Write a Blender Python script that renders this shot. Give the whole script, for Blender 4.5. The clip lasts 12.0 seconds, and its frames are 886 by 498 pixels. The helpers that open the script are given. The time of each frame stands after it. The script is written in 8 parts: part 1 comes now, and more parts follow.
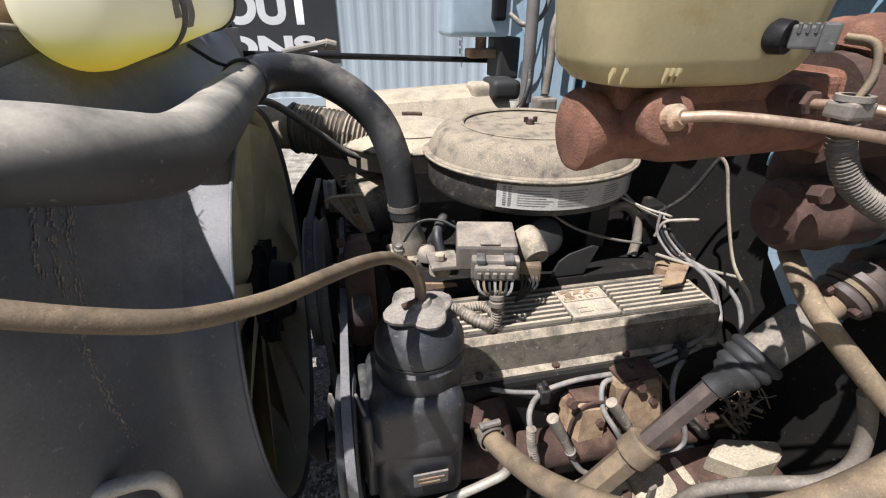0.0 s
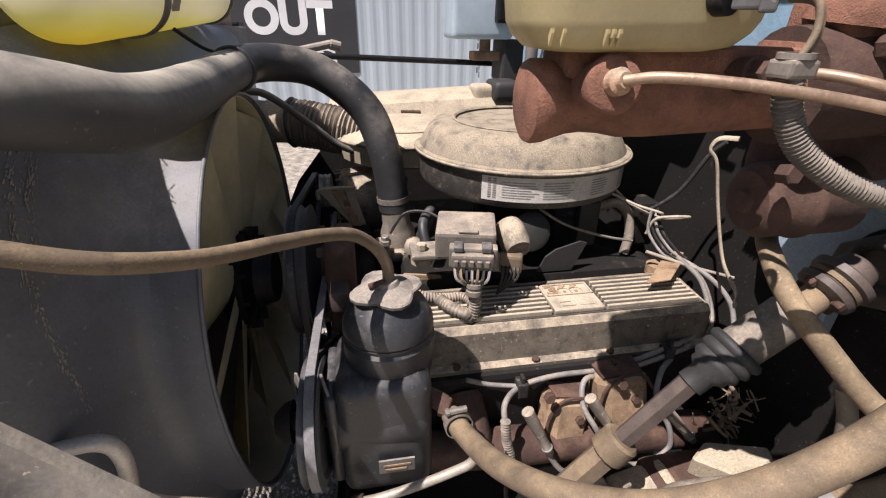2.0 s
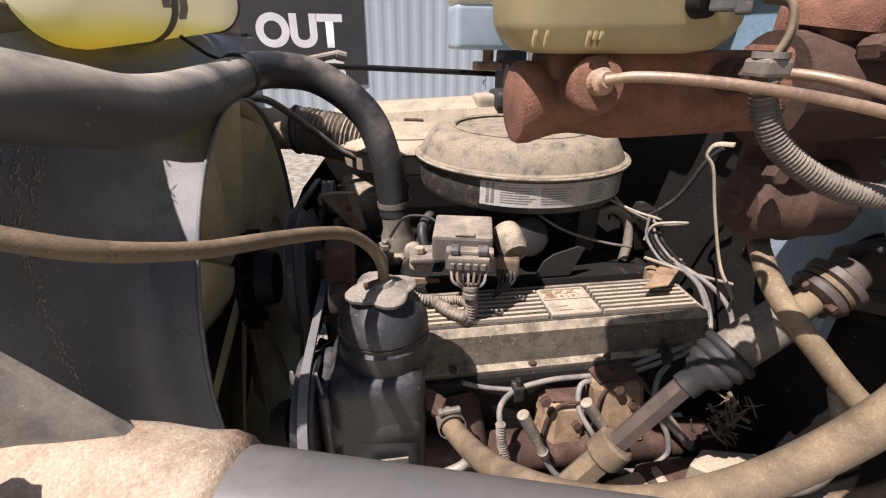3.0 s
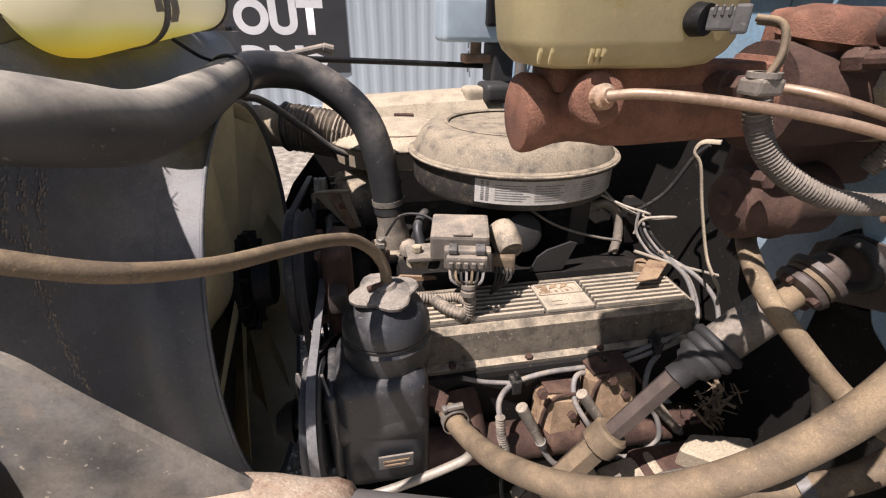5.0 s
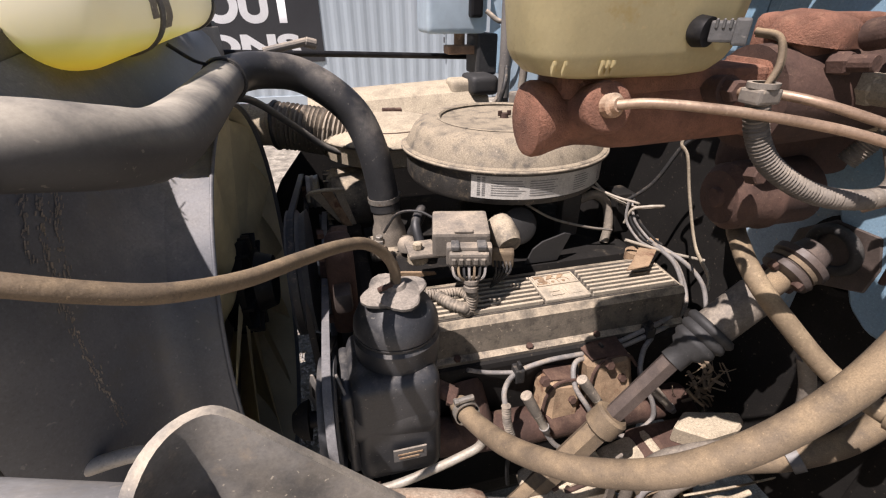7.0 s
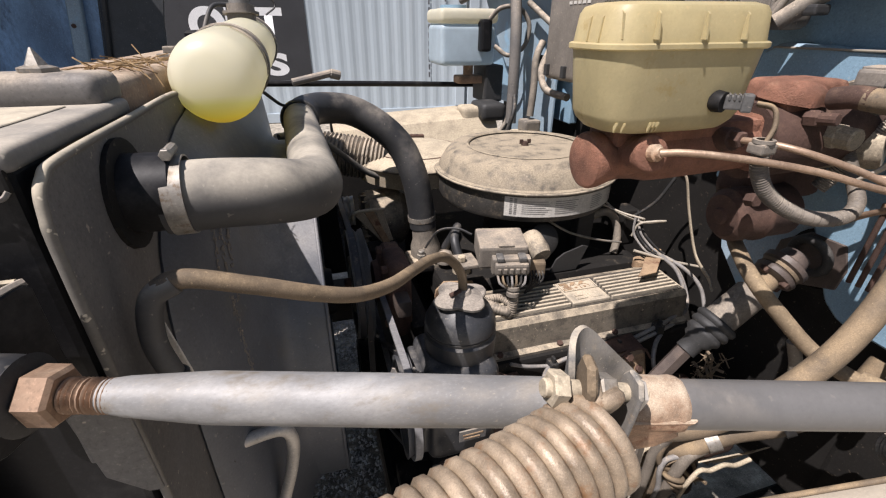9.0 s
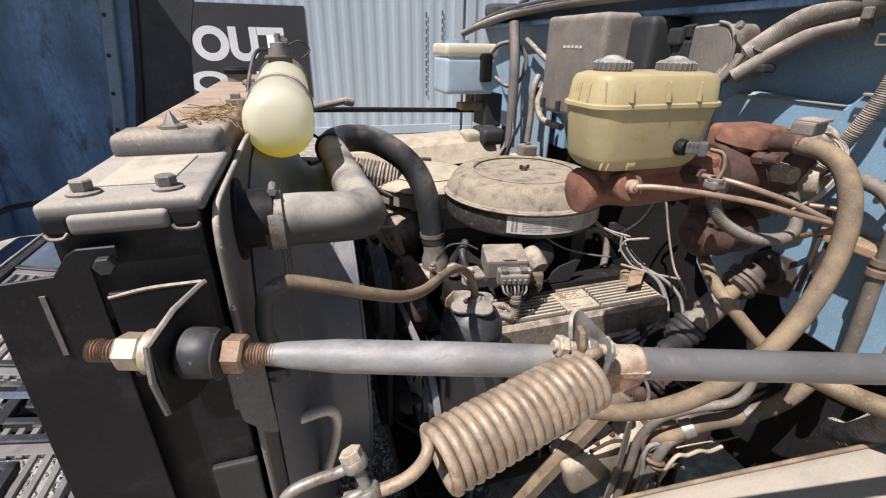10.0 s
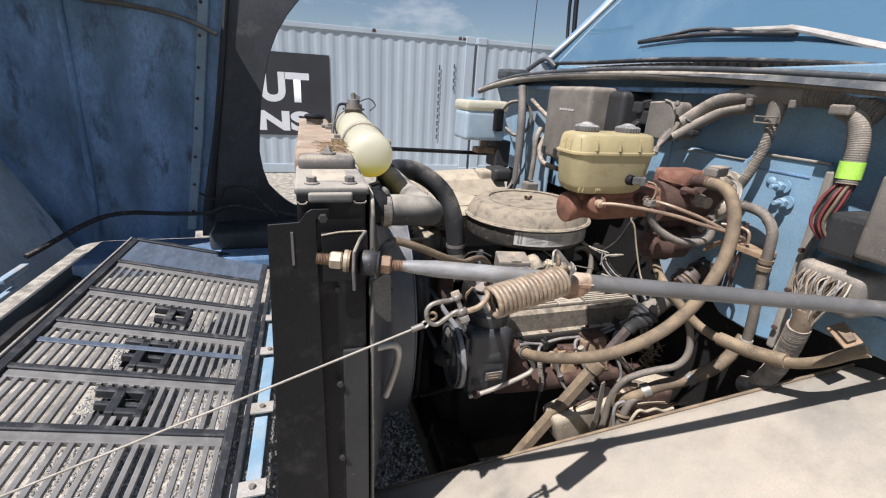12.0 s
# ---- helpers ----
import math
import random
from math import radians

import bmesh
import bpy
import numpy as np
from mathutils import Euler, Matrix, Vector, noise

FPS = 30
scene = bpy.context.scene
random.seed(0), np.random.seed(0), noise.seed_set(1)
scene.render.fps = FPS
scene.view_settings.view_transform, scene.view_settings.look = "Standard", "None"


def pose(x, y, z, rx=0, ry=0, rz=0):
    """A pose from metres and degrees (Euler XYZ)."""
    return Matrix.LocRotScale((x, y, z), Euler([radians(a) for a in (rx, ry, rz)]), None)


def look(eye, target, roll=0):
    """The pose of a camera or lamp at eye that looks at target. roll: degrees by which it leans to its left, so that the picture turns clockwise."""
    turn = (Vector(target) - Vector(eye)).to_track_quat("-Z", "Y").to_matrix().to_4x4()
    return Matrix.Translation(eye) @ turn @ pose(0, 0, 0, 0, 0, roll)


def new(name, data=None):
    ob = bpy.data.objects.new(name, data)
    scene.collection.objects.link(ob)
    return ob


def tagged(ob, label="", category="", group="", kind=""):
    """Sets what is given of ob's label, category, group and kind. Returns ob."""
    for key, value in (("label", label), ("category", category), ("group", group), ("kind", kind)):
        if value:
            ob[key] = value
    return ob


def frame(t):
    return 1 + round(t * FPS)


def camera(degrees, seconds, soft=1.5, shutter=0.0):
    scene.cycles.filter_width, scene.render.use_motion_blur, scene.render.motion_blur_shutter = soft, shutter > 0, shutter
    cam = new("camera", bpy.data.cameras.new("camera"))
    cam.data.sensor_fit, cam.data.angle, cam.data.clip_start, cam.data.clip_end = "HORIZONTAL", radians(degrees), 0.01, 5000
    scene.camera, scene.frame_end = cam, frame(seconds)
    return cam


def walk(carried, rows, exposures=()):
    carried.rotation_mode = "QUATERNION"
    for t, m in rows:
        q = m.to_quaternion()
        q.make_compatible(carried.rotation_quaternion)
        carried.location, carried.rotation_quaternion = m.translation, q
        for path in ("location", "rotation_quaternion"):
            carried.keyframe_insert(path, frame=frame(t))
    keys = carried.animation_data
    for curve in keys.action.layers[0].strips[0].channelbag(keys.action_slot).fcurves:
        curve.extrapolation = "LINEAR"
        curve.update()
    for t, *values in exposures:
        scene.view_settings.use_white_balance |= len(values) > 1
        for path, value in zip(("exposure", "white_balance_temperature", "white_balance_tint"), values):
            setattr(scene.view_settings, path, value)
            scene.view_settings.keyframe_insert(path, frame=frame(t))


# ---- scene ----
cam = camera(90.7, 12.0, 1.2)
PATH = [
    (0, (0.006, -0.011, 1.359), (0.387, 1.71, 0.413), 0.4),
    (0.5, (0.02, -0.005, 1.352), (0.386, 1.715, 0.4), 0.6),
    (1, (0.04, -0.014, 1.342), (0.392, 1.713, 0.397), 0.7),
    (1.5, (0.058, -0.028, 1.334), (0.391, 1.711, 0.406), 0.7),
    (2, (0.065, -0.037, 1.324), (0.376, 1.721, 0.422), 0.7),
    (2.5, (0.07, -0.05, 1.318), (0.363, 1.725, 0.444), 0.6),
    (3, (0.079, -0.053, 1.316), (0.362, 1.731, 0.459), 0.7),
    (5, (0.058, -0.053, 1.339), (0.402, 1.697, 0.432), 0.6),
    (5.5, (0.049, -0.052, 1.345), (0.414, 1.683, 0.418), 0.4),
    (6, (0.045, -0.048, 1.345), (0.429, 1.672, 0.401), 0.2),
    (6.5, (0.036, -0.049, 1.35), (0.443, 1.661, 0.395), 0.1),
    (7, (0.021, -0.053, 1.361), (0.445, 1.652, 0.405), -0.1),
    (7.2, (0.016, -0.051, 1.366), (0.447, 1.653, 0.411), -0.1),
    (8.8, (-0.114, -0.11, 1.411), (0.39, 1.593, 0.49), 0.1),
    (9, (-0.133, -0.129, 1.421), (0.384, 1.579, 0.518), 0.3),
    (9.5, (-0.179, -0.177, 1.451), (0.361, 1.538, 0.575), 0.6),
    (10, (-0.208, -0.229, 1.478), (0.346, 1.497, 0.632), 1.0),
    (10.5, (-0.252, -0.307, 1.499), (0.314, 1.432, 0.691), 1.4),
    (11, (-0.308, -0.392, 1.524), (0.268, 1.362, 0.755), 2.0),
    (11.5, (-0.356, -0.467, 1.527), (0.222, 1.306, 0.803), 2.7),
    (12, (-0.391, -0.559, 1.517), (0.18, 1.234, 0.84), 3.3),
]
walk(cam, [(t, look(eye, target, roll)) for t, eye, target, roll in PATH], [(0.0, 0.67, 6370, 13), (1.0, 0.72, 6600, 16), (2.5, 0.63, 6900, 20), (7.0, 0.62, 6920, 20), (9.3, 0.56, 6680, 16), (10.5, 0.53, 6470, 15), (12.0, 0.55, 6330, 14)])

# ---- light ----
SUN = Vector((-0.515, -0.26, 1.0)).normalized()
world = bpy.data.worlds.new("sky")
scene.world = world
world.use_nodes = True
wn, wl = world.node_tree.nodes, world.node_tree.links
wn.clear()
w_out = wn.new("ShaderNodeOutputWorld")
w_bg = wn.new("ShaderNodeBackground")
w_sky = wn.new("ShaderNodeTexSky")
w_sky.sky_type = "NISHITA"
w_sky.sun_disc = False
w_sky.sun_elevation = math.asin(SUN.z)
w_sky.sun_rotation = math.atan2(SUN.x, SUN.y)
w_sky.dust_density = 0.3
w_noise = wn.new("ShaderNodeTexNoise")
w_noise.inputs["Scale"].default_value = 3.2
w_noise.inputs["Detail"].default_value = 7.0
w_noise.inputs["Roughness"].default_value = 0.58
w_co = wn.new("ShaderNodeTexCoord")
w_map = wn.new("ShaderNodeMapping")
w_map.inputs["Scale"].default_value = (1.0, 1.0, 2.6)
w_map.inputs["Location"].default_value = (0.35, 0.1, 0.2)
w_ramp = wn.new("ShaderNodeValToRGB")
w_ramp.color_ramp.elements[0].position = 0.52
w_ramp.color_ramp.elements[1].position = 0.72
w_mix = wn.new("ShaderNodeMix")
w_mix.data_type = "RGBA"
w_mix.inputs["B"].default_value = (9.5, 9.8, 10.2, 1)
w_bg.inputs["Strength"].default_value = 0.052
wl.new(w_co.outputs["Generated"], w_map.inputs["Vector"])
wl.new(w_map.outputs["Vector"], w_noise.inputs["Vector"])
wl.new(w_noise.outputs["Fac"], w_ramp.inputs["Fac"])
wl.new(w_ramp.outputs["Color"], w_mix.inputs["Factor"])
wl.new(w_sky.outputs["Color"], w_mix.inputs["A"])
wl.new(w_mix.outputs["Result"], w_bg.inputs["Color"])
wl.new(w_bg.outputs["Background"], w_out.inputs["Surface"])

sun_data = bpy.data.lights.new("sun", "SUN")
sun_data.energy = 5.0
sun_data.angle = radians(0.53)
sun_data.color = (1.0, 0.98, 0.965)
sun_ob = new("sun", sun_data)
sun_ob.matrix_world = look(SUN * 20, (0, 0, 0))

# ---- materials ----
DUST = (0.42, 0.34, 0.25)


def surface(name, colour, rough=0.6, metal=0.0, dust=0.0, dust_colour=DUST, spots=None, spot_amount=0.5, grain=60.0,
            bump=0.15, vary=0.12, scale=14.0, coat=0.0, subsurface=0.0, translucent=0.0, stretch=(1, 1, 1), grit=0.35, speck_amount=0.9):
    """A worn surface: base colour varied at two scales, patches of a second colour, and dust that settles on upward faces."""
    m = bpy.data.materials.new(name)
    m.use_nodes = True
    n, l = m.node_tree.nodes, m.node_tree.links
    p = n["Principled BSDF"]
    co = n.new("ShaderNodeTexCoord")
    mp = n.new("ShaderNodeMapping")
    mp.inputs["Scale"].default_value = stretch
    l.new(co.outputs["Object"], mp.inputs["Vector"])

    def noise_node(s, detail=5.0, rough_=0.6):
        t = n.new("ShaderNodeTexNoise")
        t.inputs["Scale"].default_value = s
        t.inputs["Detail"].default_value = detail
        t.inputs["Roughness"].default_value = rough_
        l.new(mp.outputs["Vector"], t.inputs["Vector"])
        return t.outputs["Fac"]

    def ramp(src, a, b):
        r = n.new("ShaderNodeMapRange")
        r.interpolation_type = "SMOOTHSTEP"
        r.inputs["From Min"].default_value, r.inputs["From Max"].default_value = a, b
        l.new(src, r.inputs["Value"])
        return r.outputs["Result"]

    def mixed(fac, a, b):
        x = n.new("ShaderNodeMix")
        x.data_type = "RGBA"
        if isinstance(fac, float):
            x.inputs["Factor"].default_value = fac
        else:
            l.new(fac, x.inputs["Factor"])
        for key, v in (("A", a), ("B", b)):
            if isinstance(v, tuple):
                x.inputs[key].default_value = (*v, 1)
            else:
                l.new(v, x.inputs[key])
        return x.outputs["Result"]

    def times(a, v):
        x = n.new("ShaderNodeMath")
        x.operation = "MULTIPLY"
        l.new(a, x.inputs[0])
        if isinstance(v, float):
            x.inputs[1].default_value = v
        else:
            l.new(v, x.inputs[1])
        return x.outputs[0]

    big, fine = noise_node(scale), noise_node(grain, 6.0, 0.65)
    lo = tuple(max(0.0, c * (1 - vary * 1.6)) for c in colour)
    hi = tuple(min(0.95, c * (1 + vary * 1.6)) for c in colour)
    col = mixed(ramp(big, 0.3, 0.7), lo, hi)
    col = mixed(times(ramp(fine, 0.35, 0.75), min(1.0, vary * 2.2)), col, tuple(c * 0.72 for c in colour))
    rough_out = None
    grit_fac = noise_node(grain * 5.0, 3.0, 0.7)
    if grit > 0:
        col = mixed(times(ramp(grit_fac, 0.54, 0.7), grit), col, tuple(min(0.95, c * 1.7 + 0.01) for c in colour))
        col = mixed(times(ramp(grit_fac, 0.47, 0.33), grit), col, tuple(c * 0.4 for c in colour))
    if spots:
        patch = ramp(noise_node(scale * 2.1, 7.0, 0.68), 0.62 - 0.25 * spot_amount, 0.7)
        col = mixed(patch, col, spots)
    if dust > 0:
        geo = n.new("ShaderNodeNewGeometry")
        sep = n.new("ShaderNodeSeparateXYZ")
        l.new(geo.outputs["Normal"], sep.inputs[0])
        up = ramp(sep.outputs["Z"], -0.15, 0.8)
        veil = times(ramp(noise_node(scale * 1.4, 6.0, 0.62), 0.62 - 0.5 * dust, 0.95 - 0.42 * dust), up)
        veil = times(veil, min(1.0, 0.35 + dust))
        speck = times(ramp(noise_node(grain * 2.4, 2.0, 0.5), 0.68, 0.74), min(1.0, dust * speck_amount))
        dusty = mixed(times(ramp(grit_fac, 0.5, 0.66), min(1.0, grit * 1.3)), dust_colour, tuple(min(0.9, c * 1.45) for c in dust_colour))
        dusty = mixed(times(ramp(grit_fac, 0.5, 0.36), min(1.0, grit * 1.3)), dusty, tuple(c * 0.58 for c in dust_colour))
        col = mixed(veil, col, dusty)
        col = mixed(speck, col, tuple(min(0.9, c * 1.25) for c in dust_colour))
        rr = n.new("ShaderNodeMapRange")
        rr.inputs["To Min"].default_value, rr.inputs["To Max"].default_value = rough, 0.92
        l.new(veil, rr.inputs["Value"])
        rough_out = rr.outputs["Result"]
    else:
        rr = n.new("ShaderNodeMapRange")
        rr.inputs["To Min"].default_value, rr.inputs["To Max"].default_value = max(0.05, rough - 0.1), min(1.0, rough + 0.12)
        l.new(fine, rr.inputs["Value"])
        rough_out = rr.outputs["Result"]
    l.new(rough_out, p.inputs["Roughness"])
    l.new(col, p.inputs["Base Color"])
    p.inputs["Metallic"].default_value = metal
    p.inputs["Coat Weight"].default_value = coat
    if subsurface:
        p.inputs["Subsurface Weight"].default_value = subsurface
        p.inputs["Subsurface Radius"].default_value = (0.02, 0.015, 0.006)
        p.inputs["Subsurface Scale"].default_value = 0.6
    if translucent:
        tr = n.new("ShaderNodeBsdfTranslucent")
        l.new(col, tr.inputs["Color"])
        ms = n.new("ShaderNodeMixShader")
        ms.inputs[0].default_value = translucent
        l.new(p.outputs[0], ms.inputs[1])
        l.new(tr.outputs[0], ms.inputs[2])
        l.new(ms.outputs[0], n["Material Output"].inputs["Surface"])
    if bump:
        b = n.new("ShaderNodeBump")
        b.inputs["Strength"].default_value = bump
        b.inputs["Distance"].default_value = 0.002
        l.new(fine, b.inputs["Height"])
        l.new(b.outputs["Normal"], p.inputs["Normal"])
    return m


M = {}
M["rubber"] = surface("black_rubber", (0.024, 0.025, 0.027), 0.5, dust=0.42, dust_colour=(0.3, 0.265, 0.22), scale=9, bump=0.1, grit=0.2, speck_amount=0.5)
M["hose_grey"] = surface("dusty_radiator_hose", (0.053, 0.053, 0.054), 0.62, dust=0.64, dust_colour=(0.4, 0.362, 0.295), scale=6, bump=0.08, grit=0.12, speck_amount=0.3)
M["hose_tan"] = surface("dusty_tan_hose", (0.14, 0.104, 0.068), 0.75, dust=0.55, dust_colour=(0.305, 0.222, 0.132), scale=16, bump=0.35, grain=140, vary=0.16, spots=(0.08, 0.064, 0.05), spot_amount=0.15)
M["hose_brown"] = surface("brown_heater_hose", (0.17, 0.125, 0.078), 0.8, dust=0.55, dust_colour=(0.36, 0.275, 0.17), vary=0.2, scale=10, bump=0.25)
M["black"] = surface("black_painted_steel", (0.0085, 0.0085, 0.0095), 0.5, dust=0.15, dust_colour=(0.14, 0.125, 0.105), scale=7, bump=0.12, spots=(0.028, 0.027, 0.027), spot_amount=0.4, speck_amount=0.3)
M["black_matt"] = surface("matt_black_steel", (0.026, 0.026, 0.026), 0.65, dust=0.25, dust_colour=(0.16, 0.145, 0.125), scale=8)
M["arch"] = surface("dull_dark_arch_paint", (0.042, 0.046, 0.05), 0.55, dust=0.35, dust_colour=(0.17, 0.165, 0.155), scale=5, vary=0.25, bump=0.12, spots=(0.07, 0.072, 0.072), spot_amount=0.3)
# Near-black for iron low in the bay and for fill in deep shade
M["void"] = surface("black_iron_and_shade", (0.012, 0.011, 0.01), 0.75, dust=0.12, scale=12)
M["shroud"] = surface("scuffed_black_plastic", (0.088, 0.094, 0.106), 0.45, dust=0.42, dust_colour=(0.32, 0.307, 0.29), scale=5, bump=0.08, spots=(0.095, 0.095, 0.095), spot_amount=0.25, grit=0.25, speck_amount=0.5)
M["grey_plate"] = surface("dusty_grey_steel", (0.11, 0.105, 0.1), 0.6, dust=0.7, dust_colour=(0.34, 0.29, 0.23), scale=9)
M["plate_dust"] = surface("dusty_grey_plate", (0.13, 0.127, 0.122), 0.6, dust=0.85, dust_colour=(0.36, 0.325, 0.27), scale=8, bump=0.1, grit=0.15)
M["tank_dust"] = surface("dust_caked_top_plate", (0.12, 0.112, 0.1), 0.7, dust=0.9, dust_colour=(0.46, 0.405, 0.31), scale=8, bump=0.15, grit=0.15)
M["rust"] = surface("rusty_cast_iron", (0.215, 0.098, 0.062), 0.85, dust=0.3, dust_colour=(0.4, 0.24, 0.155), grain=420, bump=1.0, vary=0.25, scale=30, spots=(0.14, 0.065, 0.043), spot_amount=0.3)
M["rust_dark"] = surface("dark_rusty_iron", (0.07, 0.038, 0.028), 0.85, dust=0.3, dust_colour=(0.24, 0.15, 0.1), grain=120, bump=0.6, vary=0.25, scale=18)
M["rust_tank"] = surface("rust_stained_brass_tank", (0.24, 0.165, 0.115), 0.8, dust=0.65, dust_colour=(0.38, 0.305, 0.225), scale=9, vary=0.25, bump=0.3, spots=(0.34, 0.17, 0.08), spot_amount=0.4)
M["rust_tan"] = surface("rusted_manifold", (0.3, 0.205, 0.125), 0.9, dust=0.4, dust_colour=(0.42, 0.3, 0.19), grain=110, bump=0.6, vary=0.25, scale=16, spots=(0.13, 0.06, 0.035), spot_amount=0.5)
M["oily_brown"] = surface("oily_brown_iron", (0.075, 0.058, 0.05), 0.5, dust=0.3, dust_colour=(0.16, 0.11, 0.08), grain=120, bump=0.3, scale=20, vary=0.2)
M["steel"] = surface("dull_zinc_steel", (0.27, 0.25, 0.22), 0.5, metal=0.5, dust=0.35, dust_colour=(0.34, 0.28, 0.2), scale=40, bump=0.15, spots=(0.16, 0.11, 0.07), spot_amount=0.35)
M["rod"] = surface("worn_grey_steel_rod", (0.265, 0.262, 0.255), 0.58, metal=0.2, dust=0.35, dust_colour=(0.34, 0.295, 0.23), scale=22, vary=0.2, spots=(0.19, 0.165, 0.13), spot_amount=0.4, bump=0.1, grain=150, stretch=(0.55, 1, 1), grit=0.15)
M["rod_paint"] = surface("dark_grey_rod_sleeve", (0.118, 0.115, 0.111), 0.45, dust=0.22, dust_colour=(0.33, 0.285, 0.23), scale=10, bump=0.06, vary=0.1, spots=(0.17, 0.158, 0.14), spot_amount=0.12, grit=0.1, speck_amount=0.5)
M["lug"] = surface("dusty_grey_lug_steel", (0.12, 0.117, 0.112), 0.5, dust=0.75, dust_colour=(0.42, 0.365, 0.285), scale=60, grain=260, bump=0.1, vary=0.3, spots=(0.22, 0.18, 0.14), spot_amount=0.25, grit=0.2)
M["weld_rust"] = surface("flaking_weld_rust", (0.3, 0.185, 0.115), 0.85, dust=0.7, dust_colour=(0.45, 0.365, 0.27), scale=50, grain=300, bump=0.4, vary=0.35, spots=(0.2, 0.09, 0.05), spot_amount=0.3)
M["belt_worn"] = surface("worn_grey_belt_back", (0.17, 0.168, 0.17), 0.6, dust=0.3, dust_colour=(0.3, 0.28, 0.25), scale=40)
M["belt_mark"] = surface("yellow_belt_paint", (0.6, 0.45, 0.06), 0.6, scale=60, vary=0.15)
M["pulley_black"] = surface("dark_painted_pulley", (0.085, 0.088, 0.094), 0.4, dust=0.3, dust_colour=(0.25, 0.23, 0.2), scale=14)
M["liner"] = surface("olive_dusted_plastic", (0.56, 0.52, 0.37), 0.6, dust=0.3, dust_colour=(0.56, 0.52, 0.38), scale=6, grit=0.1)
M["nut"] = surface("yellowed_zinc_nut", (0.4, 0.335, 0.24), 0.5, metal=0.3, dust=0.3, scale=25)
M["nut_rust"] = surface("rusty_brown_nut", (0.27, 0.175, 0.115), 0.65, metal=0.3, dust=0.35, scale=25, vary=0.2)
M["spring"] = surface("rust_tinted_spring_steel", (0.3, 0.23, 0.16), 0.4, metal=0.15, dust=0.4, dust_colour=(0.35, 0.275, 0.195), scale=45, vary=0.3, bump=0.3, grain=300, spots=(0.22, 0.12, 0.06), spot_amount=0.45)
M["cable"] = surface("galvanised_cable", (0.34, 0.31, 0.26), 0.55, metal=0.3, dust=0.3, scale=60, bump=0.4, grain=200)
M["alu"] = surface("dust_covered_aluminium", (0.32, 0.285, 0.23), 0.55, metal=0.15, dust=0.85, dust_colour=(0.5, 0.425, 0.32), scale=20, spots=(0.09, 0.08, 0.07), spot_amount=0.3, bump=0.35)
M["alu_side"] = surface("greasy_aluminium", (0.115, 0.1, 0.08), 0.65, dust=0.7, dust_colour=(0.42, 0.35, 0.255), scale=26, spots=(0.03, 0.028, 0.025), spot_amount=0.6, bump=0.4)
# Dark base colour paints the shadow between the cover's fins
M["fin_gap"] = surface("shaded_fin_valley", (0.06, 0.052, 0.043), 0.8, dust=0.35, dust_colour=(0.2, 0.165, 0.12), scale=26, bump=0.3)
M["cleaner"] = surface("dusty_black_air_cleaner", (0.05, 0.047, 0.043), 0.55, dust=0.9, dust_colour=(0.3, 0.25, 0.18), scale=22, bump=0.35, grain=90, vary=0.2, spots=(0.16, 0.13, 0.095), spot_amount=0.4, grit=0.6)
M["cleaner_tan"] = surface("dust_caked_air_duct", (0.29, 0.245, 0.18), 0.8, dust=0.8, dust_colour=(0.43, 0.365, 0.265), scale=14, bump=0.25, grit=0.5)
M["ps_black"] = surface("speckled_black_pump", (0.03, 0.032, 0.036), 0.4, dust=0.28, dust_colour=(0.3, 0.275, 0.24), scale=10, grain=70, bump=0.12)
M["ps_cap"] = surface("dusty_black_cap", (0.06, 0.057, 0.053), 0.7, dust=0.75, dust_colour=(0.29, 0.255, 0.215), scale=22)
M["plastic_grey"] = surface("dusty_grey_plastic", (0.165, 0.147, 0.126), 0.6, dust=0.6, dust_colour=(0.38, 0.315, 0.24), scale=16)
M["reservoir"] = surface("aged_yellow_plastic", (0.66, 0.565, 0.325), 0.38, dust=0.4, dust_colour=(0.6, 0.47, 0.265), scale=9, vary=0.08, bump=0.03, translucent=0.4, spots=(0.54, 0.42, 0.2), spot_amount=0.15, grit=0.08)
M["cap_grey"] = surface("grey_ribbed_cap", (0.13, 0.125, 0.12), 0.6, dust=0.6, dust_colour=(0.4, 0.38, 0.34), scale=30)
M["connector"] = surface("dark_grey_connector", (0.085, 0.084, 0.082), 0.5, dust=0.4, dust_colour=(0.3, 0.27, 0.23), scale=40)
M["washer"] = surface("milky_plastic_tank", (0.74, 0.71, 0.58), 0.45, dust=0.3, dust_colour=(0.6, 0.52, 0.38), scale=8, vary=0.05, translucent=0.4, bump=0.03, grit=0.06)
M["washer_fluid"] = surface("blue_fluid_behind_plastic", (0.56, 0.67, 0.74), 0.4, dust=0.0, scale=8, vary=0.06, translucent=0.4, bump=0.03, grit=0)
M["blue"] = surface("faded_blue_truck_paint", (0.205, 0.325, 0.42), 0.45, dust=0.35, dust_colour=(0.42, 0.42, 0.4), scale=6, vary=0.08, spots=(0.2, 0.36, 0.5), spot_amount=0.3, bump=0.05)
M["blue_pale"] = surface("chalky_pale_blue_paint", (0.25, 0.335, 0.4), 0.55, dust=0.45, scale=7, vary=0.08, bump=0.06, spots=(0.22, 0.37, 0.5), spot_amount=0.3)
M["blue_dark"] = surface("dirty_blue_hood_inside", (0.165, 0.28, 0.44), 0.45, dust=0.4, dust_colour=(0.23, 0.28, 0.34), scale=5.0, vary=0.35, spots=(0.06, 0.085, 0.12), spot_amount=0.45, bump=0.15, grain=90, stretch=(1, 1, 0.4))
